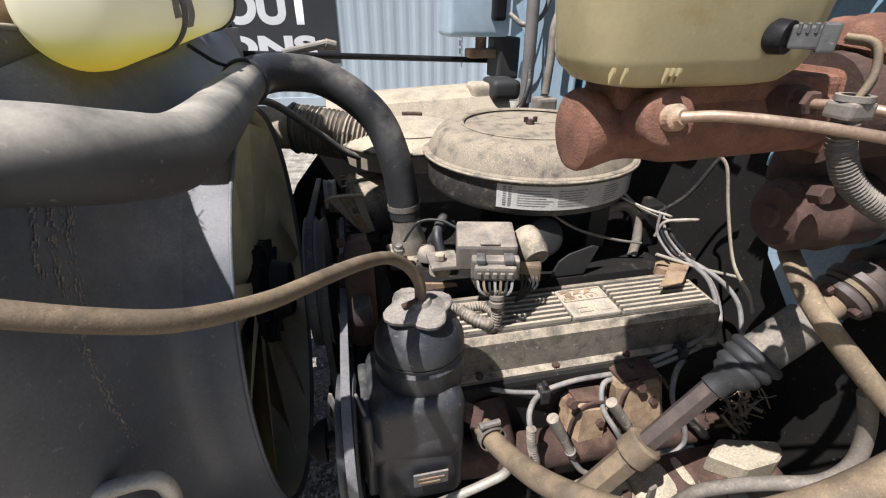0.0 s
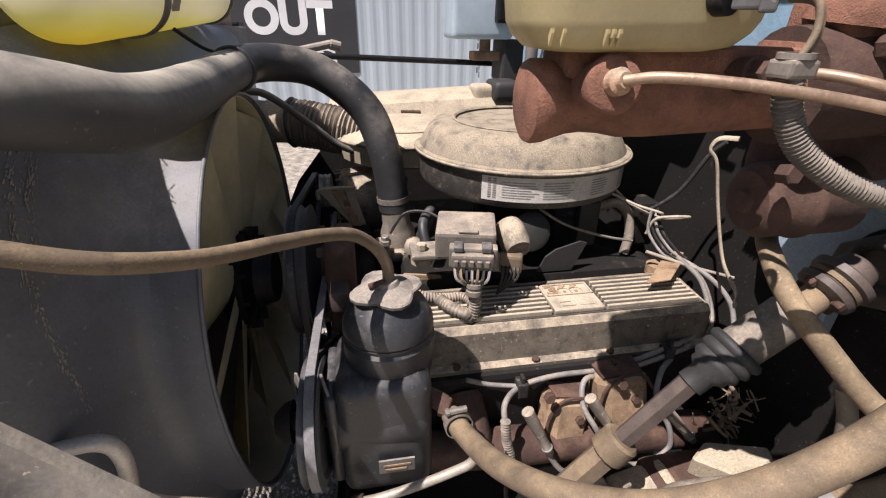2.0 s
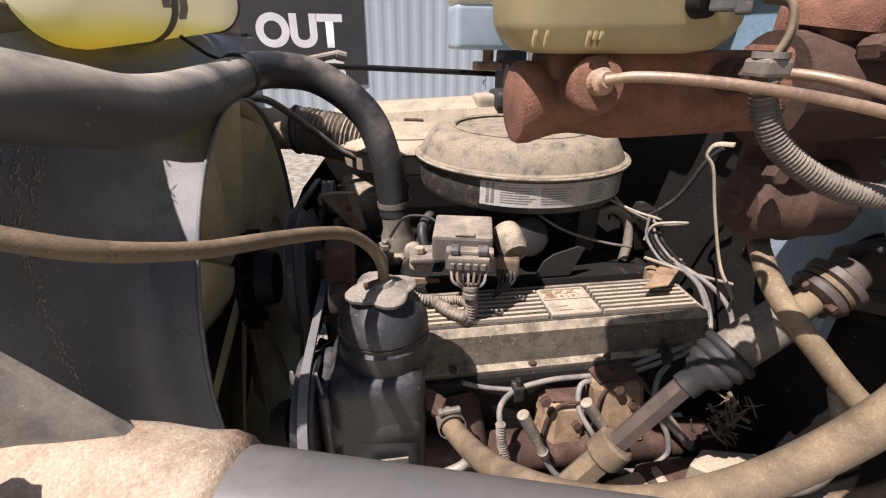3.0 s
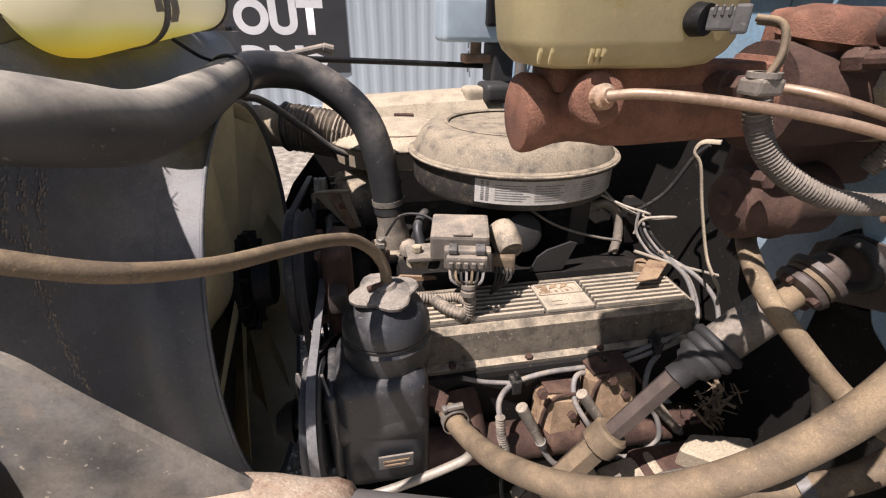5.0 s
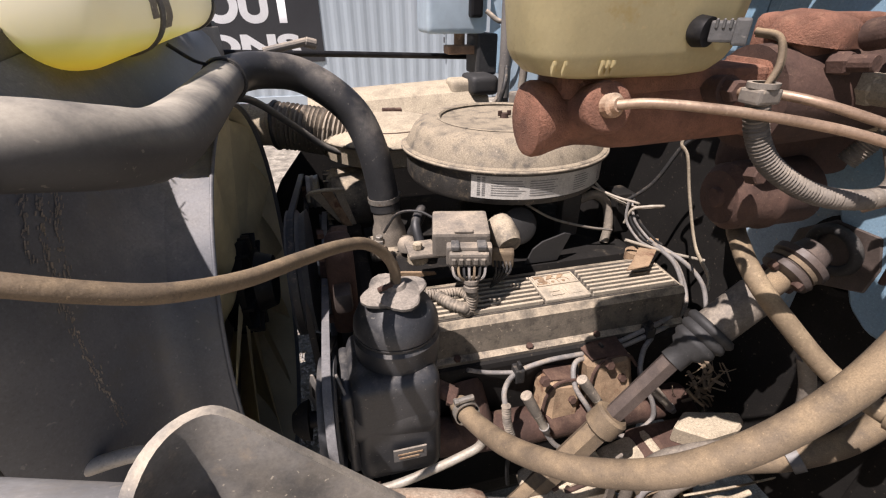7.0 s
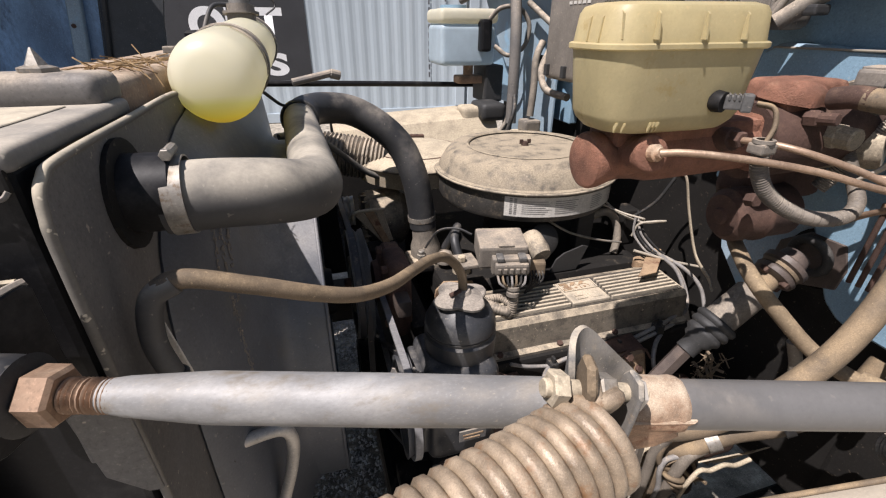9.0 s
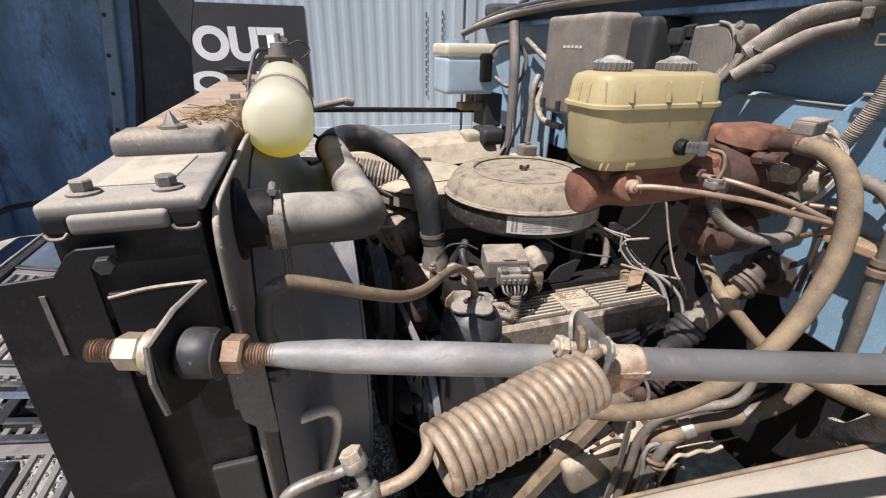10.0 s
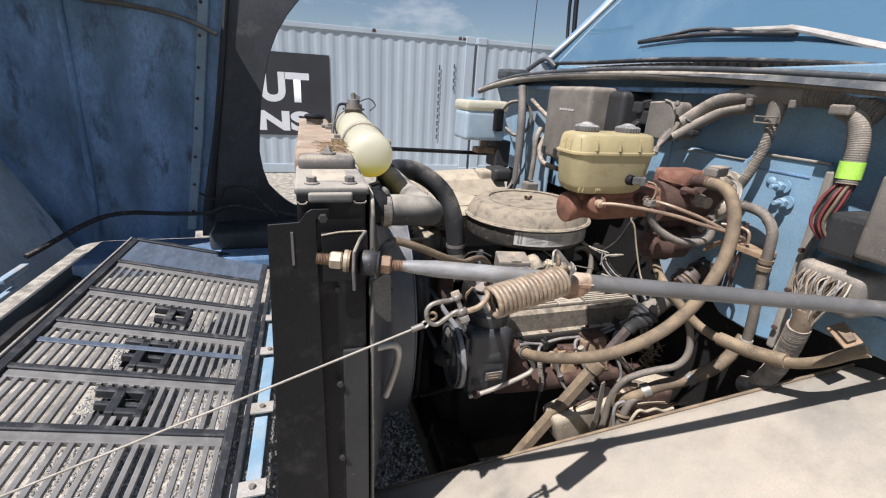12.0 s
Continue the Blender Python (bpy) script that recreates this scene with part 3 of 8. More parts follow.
def hood_inside():
    rows = []
    for i in range(18):
        row = []
        for j in range(26):
            u = j / 25
            # Unseen top is shaped for its shadow: low near side, tall passenger side
            z = 0.70 + (0.7 + 1.9 * min(1.0, max(0.0, (u - 0.42) / 0.12))) * i / 17
            # top panel, then a rounded corner into the passenger side
            if u < 0.6:
                x, y = -1.5, -0.7 + u / 0.6 * 2.55
            elif u < 0.76:
                a = (u - 0.6) / 0.16 * math.pi / 2
                x, y = -1.38 - 0.12 * math.cos(a), 1.85 + 0.12 * math.sin(a)
            else:
                x, y = -1.38 + (u - 0.76) / 0.24 * (0.38 + 0.19 * (z - 0.7)), 1.97
            dent = 0.012 * noise.noise((x * 2.2, y * 2.2, z * 2.0))
            # Unseen crown above 2.1 m curls back to block the sun
            lean = (-0.42 * (min(z, 2.1) - 0.7) + 0.62 * max(0.0, z - 2.1)) * min(1.0, max(0.0, (-1.0 - x) / 0.38))
            row.append((x + dent + lean, y + dent, z))
        rows.append(row)
    bent_sheet("top_panel", [r[:16] for r in rows], "blue_chalk", hood, label="chalky faded blue top panel")
    bent_sheet("side_panel", [r[15:] for r in rows], "blue_dark", hood, label="dirty dark blue side panel")
    # inner frame with the wheel arch
    arch = [(-0.36, 2.0), (-0.394, 1.894), (-0.455, 1.82), (-0.507, 1.737), (-0.545, 1.65), (-0.572, 1.554), (-0.6, 1.43), (-0.62, 1.281), (-0.63, 1.17), (-0.62, 1.078), (-0.598, 1.0), (-0.561, 0.956), (-0.52, 0.915), (-0.478, 0.885), (-0.38, 0.86)]
    outline = [(-0.38, 0.72), (-0.95, 0.72), (-0.925, 0.9), (-0.83, 1.3), (-0.76, 1.7), (-0.68, 2.1), (-0.64, 2.3), (-0.3, 2.3)] + arch
    part("wheel_arch_panel", slab(outline, XZ(1.94), 0.012, 0.003), "arch", hood, "dull black wheel arch panel")
    part("inner_fold", slab([(-1.03, 0.74), (-0.9, 0.74), (-0.8, 1.3), (-0.72, 1.75), (-0.61, 2.3), (-0.8, 2.3), (-0.9, 1.71), (-0.97, 1.22)], XZ(1.965), 0.004, 0.001), "blue_dark", hood, "dirty blue inner fold")
    part("rubber_seal", tube([(-0.9, 1.925, 0.8), (-0.852, 1.92, 1.08), (-0.777, 1.92, 1.49), (-0.72, 1.92, 1.84), (-0.65, 1.92, 2.2)], 0.012, 8), "rubber", hood)
    part("seam_flange", slab([(-1.02, 0.76), (-0.975, 0.76), (-0.89, 1.22), (-0.815, 1.71), (-0.74, 2.2), (-0.785, 2.2), (-0.86, 1.71), (-0.935, 1.22)], XZ(1.955), 0.03, 0.004), "blue_pale", hood, "dusty rust-flecked flange")
    for k in range(9):
        part("rivet", lathe([(0.008, 0), (0.007, 0.004), (0, 0.006)], (-0.975 + k * 0.0215, 1.924, 0.86 + k * 0.14), (0, -1, 0), 10), "rust_dark", hood, smooth=40)
    # crease ribs on the inside of the top panel
    part("stiffener", tube([(-1.42, 1.93, 0.72), (-1.4, 1.95, 1.2), (-1.38, 1.95, 2.1)], 0.016, 8, flat=0.5), "blue_dark", hood)
    part("cross_brace", box((-1.46, 1.3, 1.93), (-0.86, 1.94, 1.97), 0.006, Matrix.Translation((0, 0, 0))), "grey_plate", hood)
    part("side_brace", tube([(-1.3, 1.95, 1.81), (-1.126, 1.94, 1.8), (-0.96, 1.93, 1.778), (-0.84, 1.915, 1.74), (-0.77, 1.91, 1.707)], 0.013, 8, flat=0.6), "grey_plate", hood, "dusty curved brace", smooth=50)
    part("lower_valance", box((-1.42, 1.61, 0.63), (-0.45, 1.95, 0.71), 0.02), "blue_dark", hood)
    # Added black box fills the dark gap between grille and hood
    part("front_gap_fill", box((-1.5, -0.6, 0.56), (-1.38, 1.95, 0.66), 0.03), "black_matt", hood, "dull black box filling the dark gap ahead of the grille")
    part("ledge", box((-0.88, 1.72, 0.7), (-0.38, 1.95, 0.8), 0.03, segments=3), "arch", hood, "dull black arch ledge", smooth=40)
    part("wiring", tube([(-1.45, 1.4, 0.83), (-1.28, 1.72, 0.9), (-1.05, 1.88, 0.86), (-0.9, 1.88, 0.86), (-0.78, 1.86, 0.9), (-0.6, 1.8, 0.88), (-0.42, 1.7, 0.88)], 0.011, 8), "wire_black", hood, smooth=50)
    part("wiring", tube([(-0.93, 1.9, 0.96), (-0.84, 1.88, 0.93), (-0.8, 1.87, 0.99), (-0.7, 1.85, 1.0), (-0.62, 1.8, 0.92), (-0.55, 1.75, 0.87)], 0.006, 8), "wire_black", hood, smooth=50)


hood_inside()


def build_grille():
    """The grille lies below the tilted hood, rising a little towards the front: slats between cross ribs, with the cut-outs of a badge."""
    tilt = radians(14.6)
    m = frame_from((-0.62, 0, 0.65), (-math.cos(tilt), 0, math.sin(tilt)), (0, 1, 0))

    def bar(s0, s1, y0, y1, h0, h1, bevel=0.003, segments=1):
        """A bar in the grille's own plane: across, along the truck's width, and height."""
        return box((s0, y0, -h1), (s1, y1, -h0), bevel, m, segments)
    W = 0.56
    g = part("grille_frame", joined(bar(-0.012, 0.012, -0.3, 1.66, -0.02, 0.014), bar(W - 0.01, W + 0.016, -0.3, 1.66, -0.02, 0.014), bar(0, W, 1.645, 1.67, -0.02, 0.018)), "grille_dark", hood, "dusty grille of grey bars and dark ribs")
    part("chrome_edge", bar(W + 0.018, W + 0.026, -0.3, 1.66, 0.0, 0.018, 0.002), "tube_white", g, "bright edge moulding")
    ribs = [-0.02, 0.22, 0.448, 0.664, 0.909, 1.137, 1.402]
    for y in ribs:
        part("cross_rib", bar(0, W, y - 0.011, y + 0.011, -0.02, 0.012), "grille_dark", g)
    holes = [(0.2, 0.35, 0.5, 0.62), (0.2, 0.36, 0.7, 0.86), (0.2, 0.34, 0.955, 1.09)]
    n_ = 22
    for a, b in zip(ribs, ribs[1:]):
        for k in range(n_):
            x = 0.02 + k * ((W - 0.04) / (n_ - 1))
            segs = [(a + 0.011, b - 0.011)]
            for h0, h1, y0, y1 in holes:
                if h0 < x < h1 and y0 < b and y1 > a:
                    segs = [q for q in ((a + 0.011, max(a + 0.011, y0)), (min(b - 0.011, y1), b - 0.011)) if q[1] - q[0] > 0.012]
            for s0, s1 in segs:
                part("slat", bar(x - 0.0066, x + 0.0066, s0, s1, -0.007, 0.004, 0.002), "grille", g)
        part("rib_flange", bar(0.012, W - 0.01, b - 0.04, b - 0.011, -0.01, 0.0055, 0.002), "grille", g)
    # badge carriers in the cut-outs
    for h0, h1, y0, y1 in holes:
        # Added dark plate under each cut-out, drawing the opening dark
        part("cutout_dark_plate", bar(h0, h1 - 0.02, y0, y1, -0.045, -0.04), "grille_dark", g)
        part("badge_carrier", joined(
            bar(h0 + 0.01, h1 - 0.07, y0 + 0.01, y0 + 0.03, -0.02, 0.006),
            bar(h0 + 0.01, h1 - 0.01, y1 - 0.03, y1 - 0.01, -0.02, 0.006),
            bar(h1 - 0.08, h1 - 0.055, y0 + 0.01, y1 - 0.01, -0.02, 0.006),
            bar(h0 + 0.01, h0 + 0.03, y0, y1 - 0.01, -0.02, 0.006),
            bar(h0 + 0.02, h1 - 0.02, (y0 + y1) / 2 - 0.008, (y0 + y1) / 2 + 0.008, -0.03, -0.006)), "grille_dark", g)
    part("blank_panel", bar(0.012, W - 0.01, 1.413, 1.645, 0.004, 0.009), "blank", g, "slate-blue blank grille panel")
    part("support_bar", bar(0.0, W, 0.785, 0.808, 0.0045, 0.009, 0.002), "blank", g, "slate-blue support bar")
    # strip and brackets beside the radiator
    part("side_strip", box((-0.595, 0.0, 0.6), (-0.58, 1.5, 0.64), 0.003), "grille_dark", g)
    part("blue_edge", box((-0.57, -0.05, 0.56), (-0.535, 1.35, 0.62), 0.004), "blue", g, "light blue painted edge")
    for y in (0.28, 0.56, 0.86, 1.1):
        part("mounting_tab", box((-0.615, y - 0.022, 0.633), (-0.52, y + 0.022, 0.639), 0.001), "tube_white", g, "bare metal tab")
        part("bolt", hexnut((-0.55, y, 0.643), (0, 0, 1), 0.013, 0.008), "steel", g)


build_grille()
part("headlamp_rim", joined(box((-1.36, 1.05, 0.86), (-1.335, 1.2, 0.878), 0.006), box((-1.35, 1.0, 0.82), (-1.33, 1.1, 0.835), 0.004)), "blue_pale", hood, "pale sunlit painted edge")


# ---- radiator ----
radiator = thing("radiator", "dusty radiator with black side channels and a rusty top tank", "radiator")


def build_radiator():
    part("core", box((-0.4, 0.24, 0.35), (-0.31, 1.56, 1.3), 0.004), "void", radiator)
    # near side channel
    part("side_channel", box((-0.412, 0.172, 0.3), (-0.3, 0.235, 1.3495), 0.006), "black", radiator, "black painted side channel")
    part("channel_flange", box((-0.345, 0.163, 0.3), (-0.298, 0.1715, 1.05), 0.003), "black_matt", radiator, "dust-streaked dark flange")
    part("far_channel", box((-0.412, 1.565, 0.3), (-0.3, 1.63, 1.335), 0.006), "black", radiator)
    # top plate with its folded lip and bolts
    top = part("top_plate", box((-0.415, 0.168, 1.346), (-0.294, 0.375, 1.361), 0.007, segments=4), "plate_dust", radiator, "dusty grey top plate", smooth=50)
    part("dust_patch", slab([(-0.386, 0.212), (-0.327, 0.21), (-0.322, 0.318), (-0.384, 0.32)], Matrix.Translation((0, 0, 1.3605)), 0.0018, 0.0006), "tank_dust", top, "cream patch of caked dust")
    part("front_lip", box((-0.394, 0.163, 1.3345), (-0.322, 0.176, 1.3515), 0.006, segments=4), "plate_dust", top, "rolled dusty lip", smooth=50)
    for xa, xb in ((-0.412, -0.394), (-0.322, -0.299)):
        # Black block paints the shaded hollow at this end of the lip
        part("corner_gap", box((xa, 0.1665, 1.335), (xb, 0.1712, 1.3495), 0.003), "void", top)
        part("corner_lip", tube([(xa + 0.001, 0.166, 1.337), (xa + 0.005, 0.164, 1.3335), (xb - 0.005, 0.164, 1.3335), (xb - 0.001, 0.166, 1.337)], 0.0016, 6), "grey_plate", top, smooth=60)
    part("raised_step", box((-0.41, 0.33, 1.355), (-0.3, 0.39, 1.385), 0.013, segments=4), "grey_plate", top, smooth=40)
    for x in (-0.387, -0.325):
        b = part("bolt", hexnut((x, 0.193, 1.3685), (0, 0, 1), 0.0145, 0.0095), "grey_plate", top)
        part("washer", lathe([(0, 0), (0.0125, 0), (0.0125, 0.0018), (0.009, 0.003), (0, 0.003)], (x, 0.193, 1.3612), steps=24), "grey_plate", b)
    tank = part("top_tank", box((-0.418, 0.38, 1.30), (-0.302, 1.5, 1.376), 0.012, segments=3), "rust_tank", radiator, "rust-stained top tank", smooth=40)
    part("stud", lathe([(0.016, 0), (0.016, 0.004), (0.009, 0.006), (0.001, 0.02), (0, 0.02)], (-0.352, 0.364, 1.3845), steps=6), "steel", tank)
    for y in (0.66, 1.02):
        part("tank_clip", joined(box((-0.33, y - 0.014, 1.376), (-0.3, y + 0.014, 1.386), 0.002), box((-0.322, y - 0.008, 1.385), (-0.306, y + 0.008, 1.395), 0.002)), "plastic_grey", tank)
    part("filler_neck", lathe([(0, 0), (0.03, 0), (0.03, 0.02), (0.024, 0.022), (0, 0.022)], (-0.36, 1.2, 1.376), steps=24), "plastic_grey", tank)
    cap = part("pressure_cap", lathe([(0, 0.02), (0.036, 0.02), (0.038, 0.03), (0.03, 0.036), (0, 0.038)], (-0.36, 1.2, 1.376), steps=20), "black", tank, smooth=40)
    part("overflow_bracket", box((-0.34, 1.06, 1.376), (-0.22, 1.12, 1.386), 0.003), "grey_plate", tank)
    # flange that carries the shroud, with the outlet's cut
    out = [(0.178, 0.4), (0.9, 0.4), (1.6, 0.4), (1.6, 1.32), (0.6, 1.335), (0.5, 1.346), (0.2, 1.344), (0.18, 1.339), (0.169, 1.325), (0.166, 1.28)]
    part("shroud_flange", slab(out, YZ(-0.293), 0.005, 0.002), "grey_plate", radiator, "dusty grey shroud flange")
    part("flange_edge", tube([(-0.289, 0.176, 0.5), (-0.289, 0.17, 1.0), (-0.289, 0.165, 1.27), (-0.289, 0.168, 1.322), (-0.289, 0.18, 1.3395), (-0.289, 0.21, 1.345), (-0.289, 0.35, 1.346), (-0.289, 0.5, 1.3465), (-0.289, 0.6, 1.336)], 0.0036, 8), "tank_dust", radiator, smooth=60)
    spout = part("outlet", rod_between((-0.295, 0.287, 1.293), (-0.245, 0.289, 1.292), 0.034, 24), "black", radiator, smooth=40)
    part("outlet_shadow_ring", lathe([(0.034, 0), (0.047, 0.0), (0.047, 0.004), (0.034, 0.004)], (-0.288, 0.287, 1.293), (1, 0, 0), 24), "void", spout)


build_radiator()


def build_side_panel():
    """The black baffle at the radiator's near side, with its slots, and the angle bracket for the stay rod."""
    p = thing("radiator_baffle", "matt black sheet baffle beside the radiator, edges bent", "panel")
    outline = [(-0.458, 1.303), (-0.41, 1.306), (-0.398, 1.322), (-0.39, 1.327), (-0.362, 1.327), (-0.362, 1.315), (-0.383, 1.31), (-0.383, 0.36), (-0.5, 0.36), (-0.483, 0.7), (-0.468, 1.0)]
    m = frame_from((0, 0.158, 0), (1, 0, 0), (0, 0, 1))
    part("sheet", slab(outline, m, 0.003, 0.001), "black", p, "matt black sheet")
    part("slot", slab([(-0.424, 1.232), (-0.42, 1.232), (-0.42, 1.29), (-0.424, 1.29)], XZ(0.1545), 0.0012, 0), "grey_plate", p)
    part("slot", slab([(-0.438, 0.6), (-0.434, 0.6), (-0.434, 0.66), (-0.438, 0.66)], XZ(0.1545), 0.0012, 0), "grey_plate", p)
    part("bolt", hexnut((-0.372, 0.152, 1.312), (0, -1, 0), 0.014, 0.008), "black_matt", p)
    for z in (1.18, 0.98, 0.8, 0.64):
        part("bolt", hexnut((-0.352, 0.159, z), (0, -1, 0), 0.011, 0.006), "black_matt", p)
    b = thing("stay_bracket", "black angle bracket with chipped edges on the radiator's side", "bracket")
    # flat against the side, then a leg standing out towards the camera's side
    part("flat_leg", slab([(-0.376, 1.2), (-0.305, 1.2), (-0.305, 1.287), (-0.376, 1.288)], XZ(0.1535), 0.005, 0.001), "black", b)
    part("hanging_lug", slab([(-0.297, 1.208), (-0.277, 1.222), (-0.265, 1.217), (-0.263, 1.129), (-0.272, 1.13), (-0.292, 1.152)], XZ(0.122), 0.004, 0.001), "grey_plate", b, "dusty hanging lug")
    part("lug_arm", box((-0.297, 0.12, 1.165), (-0.288, 0.158, 1.2), 0.002), "grey_plate", b)
    part("standing_leg", slab([(0.0, 1.216), (0.03, 1.204), (0.083, 1.204), (0.083, 1.284), (0.078, 1.2885), (0.07, 1.2885), (0.0, 1.28)], frame_from((-0.333, 0.074, 0), (0.34, 0.94, 0), (0, 0, 1)), 0.005, 0.0012), "black", b, "black leg with bare edge")
    part("weld_edge", tube([(-0.376, 0.149, 1.284), (-0.345, 0.149, 1.2885), (-0.306, 0.149, 1.289)], 0.0018, 6), "cleaner_tan", b)
    part("leg_edge", tube([(-0.331, 0.0735, 1.217), (-0.331, 0.0735, 1.2795), (-0.3065, 0.142, 1.2885), (-0.304, 0.149, 1.286)], 0.0026, 6, per=2), "grey_plate", b)
    # Pale sheet paints the sunlit triangle seen on the hanging lug
    sunlit_triangle = slab([(-0.297, 1.195), (-0.291, 1.192), (-0.272, 1.1), (-0.282, 1.113), (-0.294, 1.135)], frame_from((0, 0.158, 0), (0.95, -0.3, 0), (0, 0, 1)), 0.002, 0.0006)
    part("sunlit_triangle", sunlit_triangle, "label", b, "pale triangle painted as sunlight on the lug")


build_side_panel()

# ---- shroud and fan ----
FC = Vector((0, 0.745, 0.89))


def drop(bm, k=1.22):
    """Stretch what lies below the fan's axis."""
    for v in bm.verts:
        if v.co.z < FC.z:
            v.co.z = FC.z + (v.co.z - FC.z) * k
    return bm


def build_shroud():
    s = thing("fan_shroud", "scuffed black plastic fan shroud behind the radiator", "fan shroud")
    rows = []
    n_ = 72
    for u in np.linspace(0, 1, 9):
        row = []
        for k in range(n_ + 1):
            a = 2 * math.pi * k / n_
            ca, sa = math.cos(a), math.sin(a)
            # rounded rectangle at the radiator, circle at the fan
            e = 5.0
            rr = 1.0 / (abs(ca) ** e + abs(sa) ** e) ** (1 / e)
            ry = 0.92 + 0.655 * ca * rr
            rz = 0.845 + 0.485 * sa * rr
            w = min(1.0, u / 0.6)
            w = w * w * (3 - 2 * w)
            cy = FC.y + 0.335 * ca
            cz = FC.z + 0.335 * sa * (1.0 if sa > 0 else 1.22)
            x = -0.285 + 0.142 * u
            row.append((x, ry + (cy - ry) * w, rz + (cz - rz) * w))
        rows.append(row)
    bent_sheet("shell", rows, "shroud", s, 0.004)
    part("rim", drop(torus_arc((-0.142, FC.y, FC.z), (1, 0, 0), 0.335, 0.003, n_=64, steps=8)), "shroud", s, smooth=60)
    def face(u, deg):
        """A place on the shroud's outside, just proud of the plastic."""
        a_ = radians(deg)
        ca, sa = math.cos(a_), math.sin(a_)
        rr = 1.0 / (abs(ca) ** 5 + abs(sa) ** 5) ** 0.2
        ry, rz = 0.92 + 0.655 * ca * rr, 0.845 + 0.485 * sa * rr
        w = min(1.0, u / 0.6)
        w = w * w * (3 - 2 * w)
        return Vector((-0.285 + 0.142 * u, ry + (FC.y + 0.335 * ca - ry) * w, rz + (FC.z + 0.335 * sa - rz) * w)) + Vector((0.0004, ca * 0.0006, sa * 0.0006))
    rng = random.Random(21)
    drips = []
    for u0, d0, u1, d1, count in ((0.24, 132, 0.33, 167, 260), (0.27, 130, 0.3, 146, 130), (0.215, 133, 0.235, 142, 60)):
        for _ in range(count):
            t = rng.random() ** 1.25
            j = rng.gauss(0, 0.005)
            p_ = face(u0 + (u1 - u0) * t + j, d0 + (d1 - d0) * t)
            q_ = face(u0 + (u1 - u0) * t + j, d0 + (d1 - d0) * t + rng.uniform(0.15, 0.6))
            drips.append(rod_between(p_, q_, rng.uniform(0.0003, 0.0008), 4))
    part("dried_drip_mark", joined(*drips), "plastic_grey", s, "pale dried drip marks")["kind"] = "stuff"
    part("inner_liner", drop(lathe([(0.3315, 0.0), (0.3315, 0.12), (0.329, 0.12), (0.329, 0.0)], (-0.268, FC.y, FC.z), (1, 0, 0), 64)), "liner", s, "olive dusted inside", smooth=40)
    f = thing("cooling_fan", "olive engine cooling fan with a black clutch hub", "fan")
    hub = part("hub", lathe([(0, -0.03), (0.05, -0.03), (0.085, -0.02), (0.095, 0.0), (0.095, 0.02), (0.06, 0.03), (0.05, 0.06), (0, 0.06)], (-0.185, FC.y, FC.z), (1, 0, 0), 32), "black", f, "black viscous clutch", smooth=40)
    for k in range(12):
        a = 2 * math.pi * k / 12
        part("cooling_fin", box((-0.2, -0.003, 0.045), (-0.155, 0.003, 0.098), 0.001, Matrix.Translation((0, FC.y, FC.z)) @ Matrix.Rotation(a, 4, "X")), "black", hub)
    for k in range(11):
        a = 2 * math.pi * (k + 0.25) / 11
        bm = bmesh.new()
        grid = []
        for i in range(12):
            r = 0.08 + 0.24 * i / 11
            row = []
            for j in range(9):
                w = (j / 8 - 0.5)
                wid = 0.085 + 0.125 * i / 11
                pitch = radians(70 - 4 * i / 11)
                t, ax = w * wid * math.sin(pitch), w * wid * math.cos(pitch) - 0.192
                bow = 0.012 * (1 - (2 * w) ** 2)
                row.append(bm.verts.new((ax + bow, t, r)))
            grid.append(row)
        for p, q in zip(grid, grid[1:]):
            for j in range(8):
                bm.faces.new((p[j], p[j + 1], q[j + 1], q[j]))
        bmesh.ops.solidify(bm, geom=bm.faces[:], thickness=0.004)
        bm.transform(Matrix.Translation((0, FC.y, FC.z)) @ Matrix.Rotation(a, 4, "X"))
        part("blade", bm, "fan", f, "olive fan blade", smooth=60)


build_shroud()

# ---- stay rod, spring and cable ----
RA, RB = Vector((-0.285, 0.092, 1.2505)), Vector((0.75, -0.171, 1.188))


def along(x):
    return RA.lerp(RB, (x - RA.x) / (RB.x - RA.x))


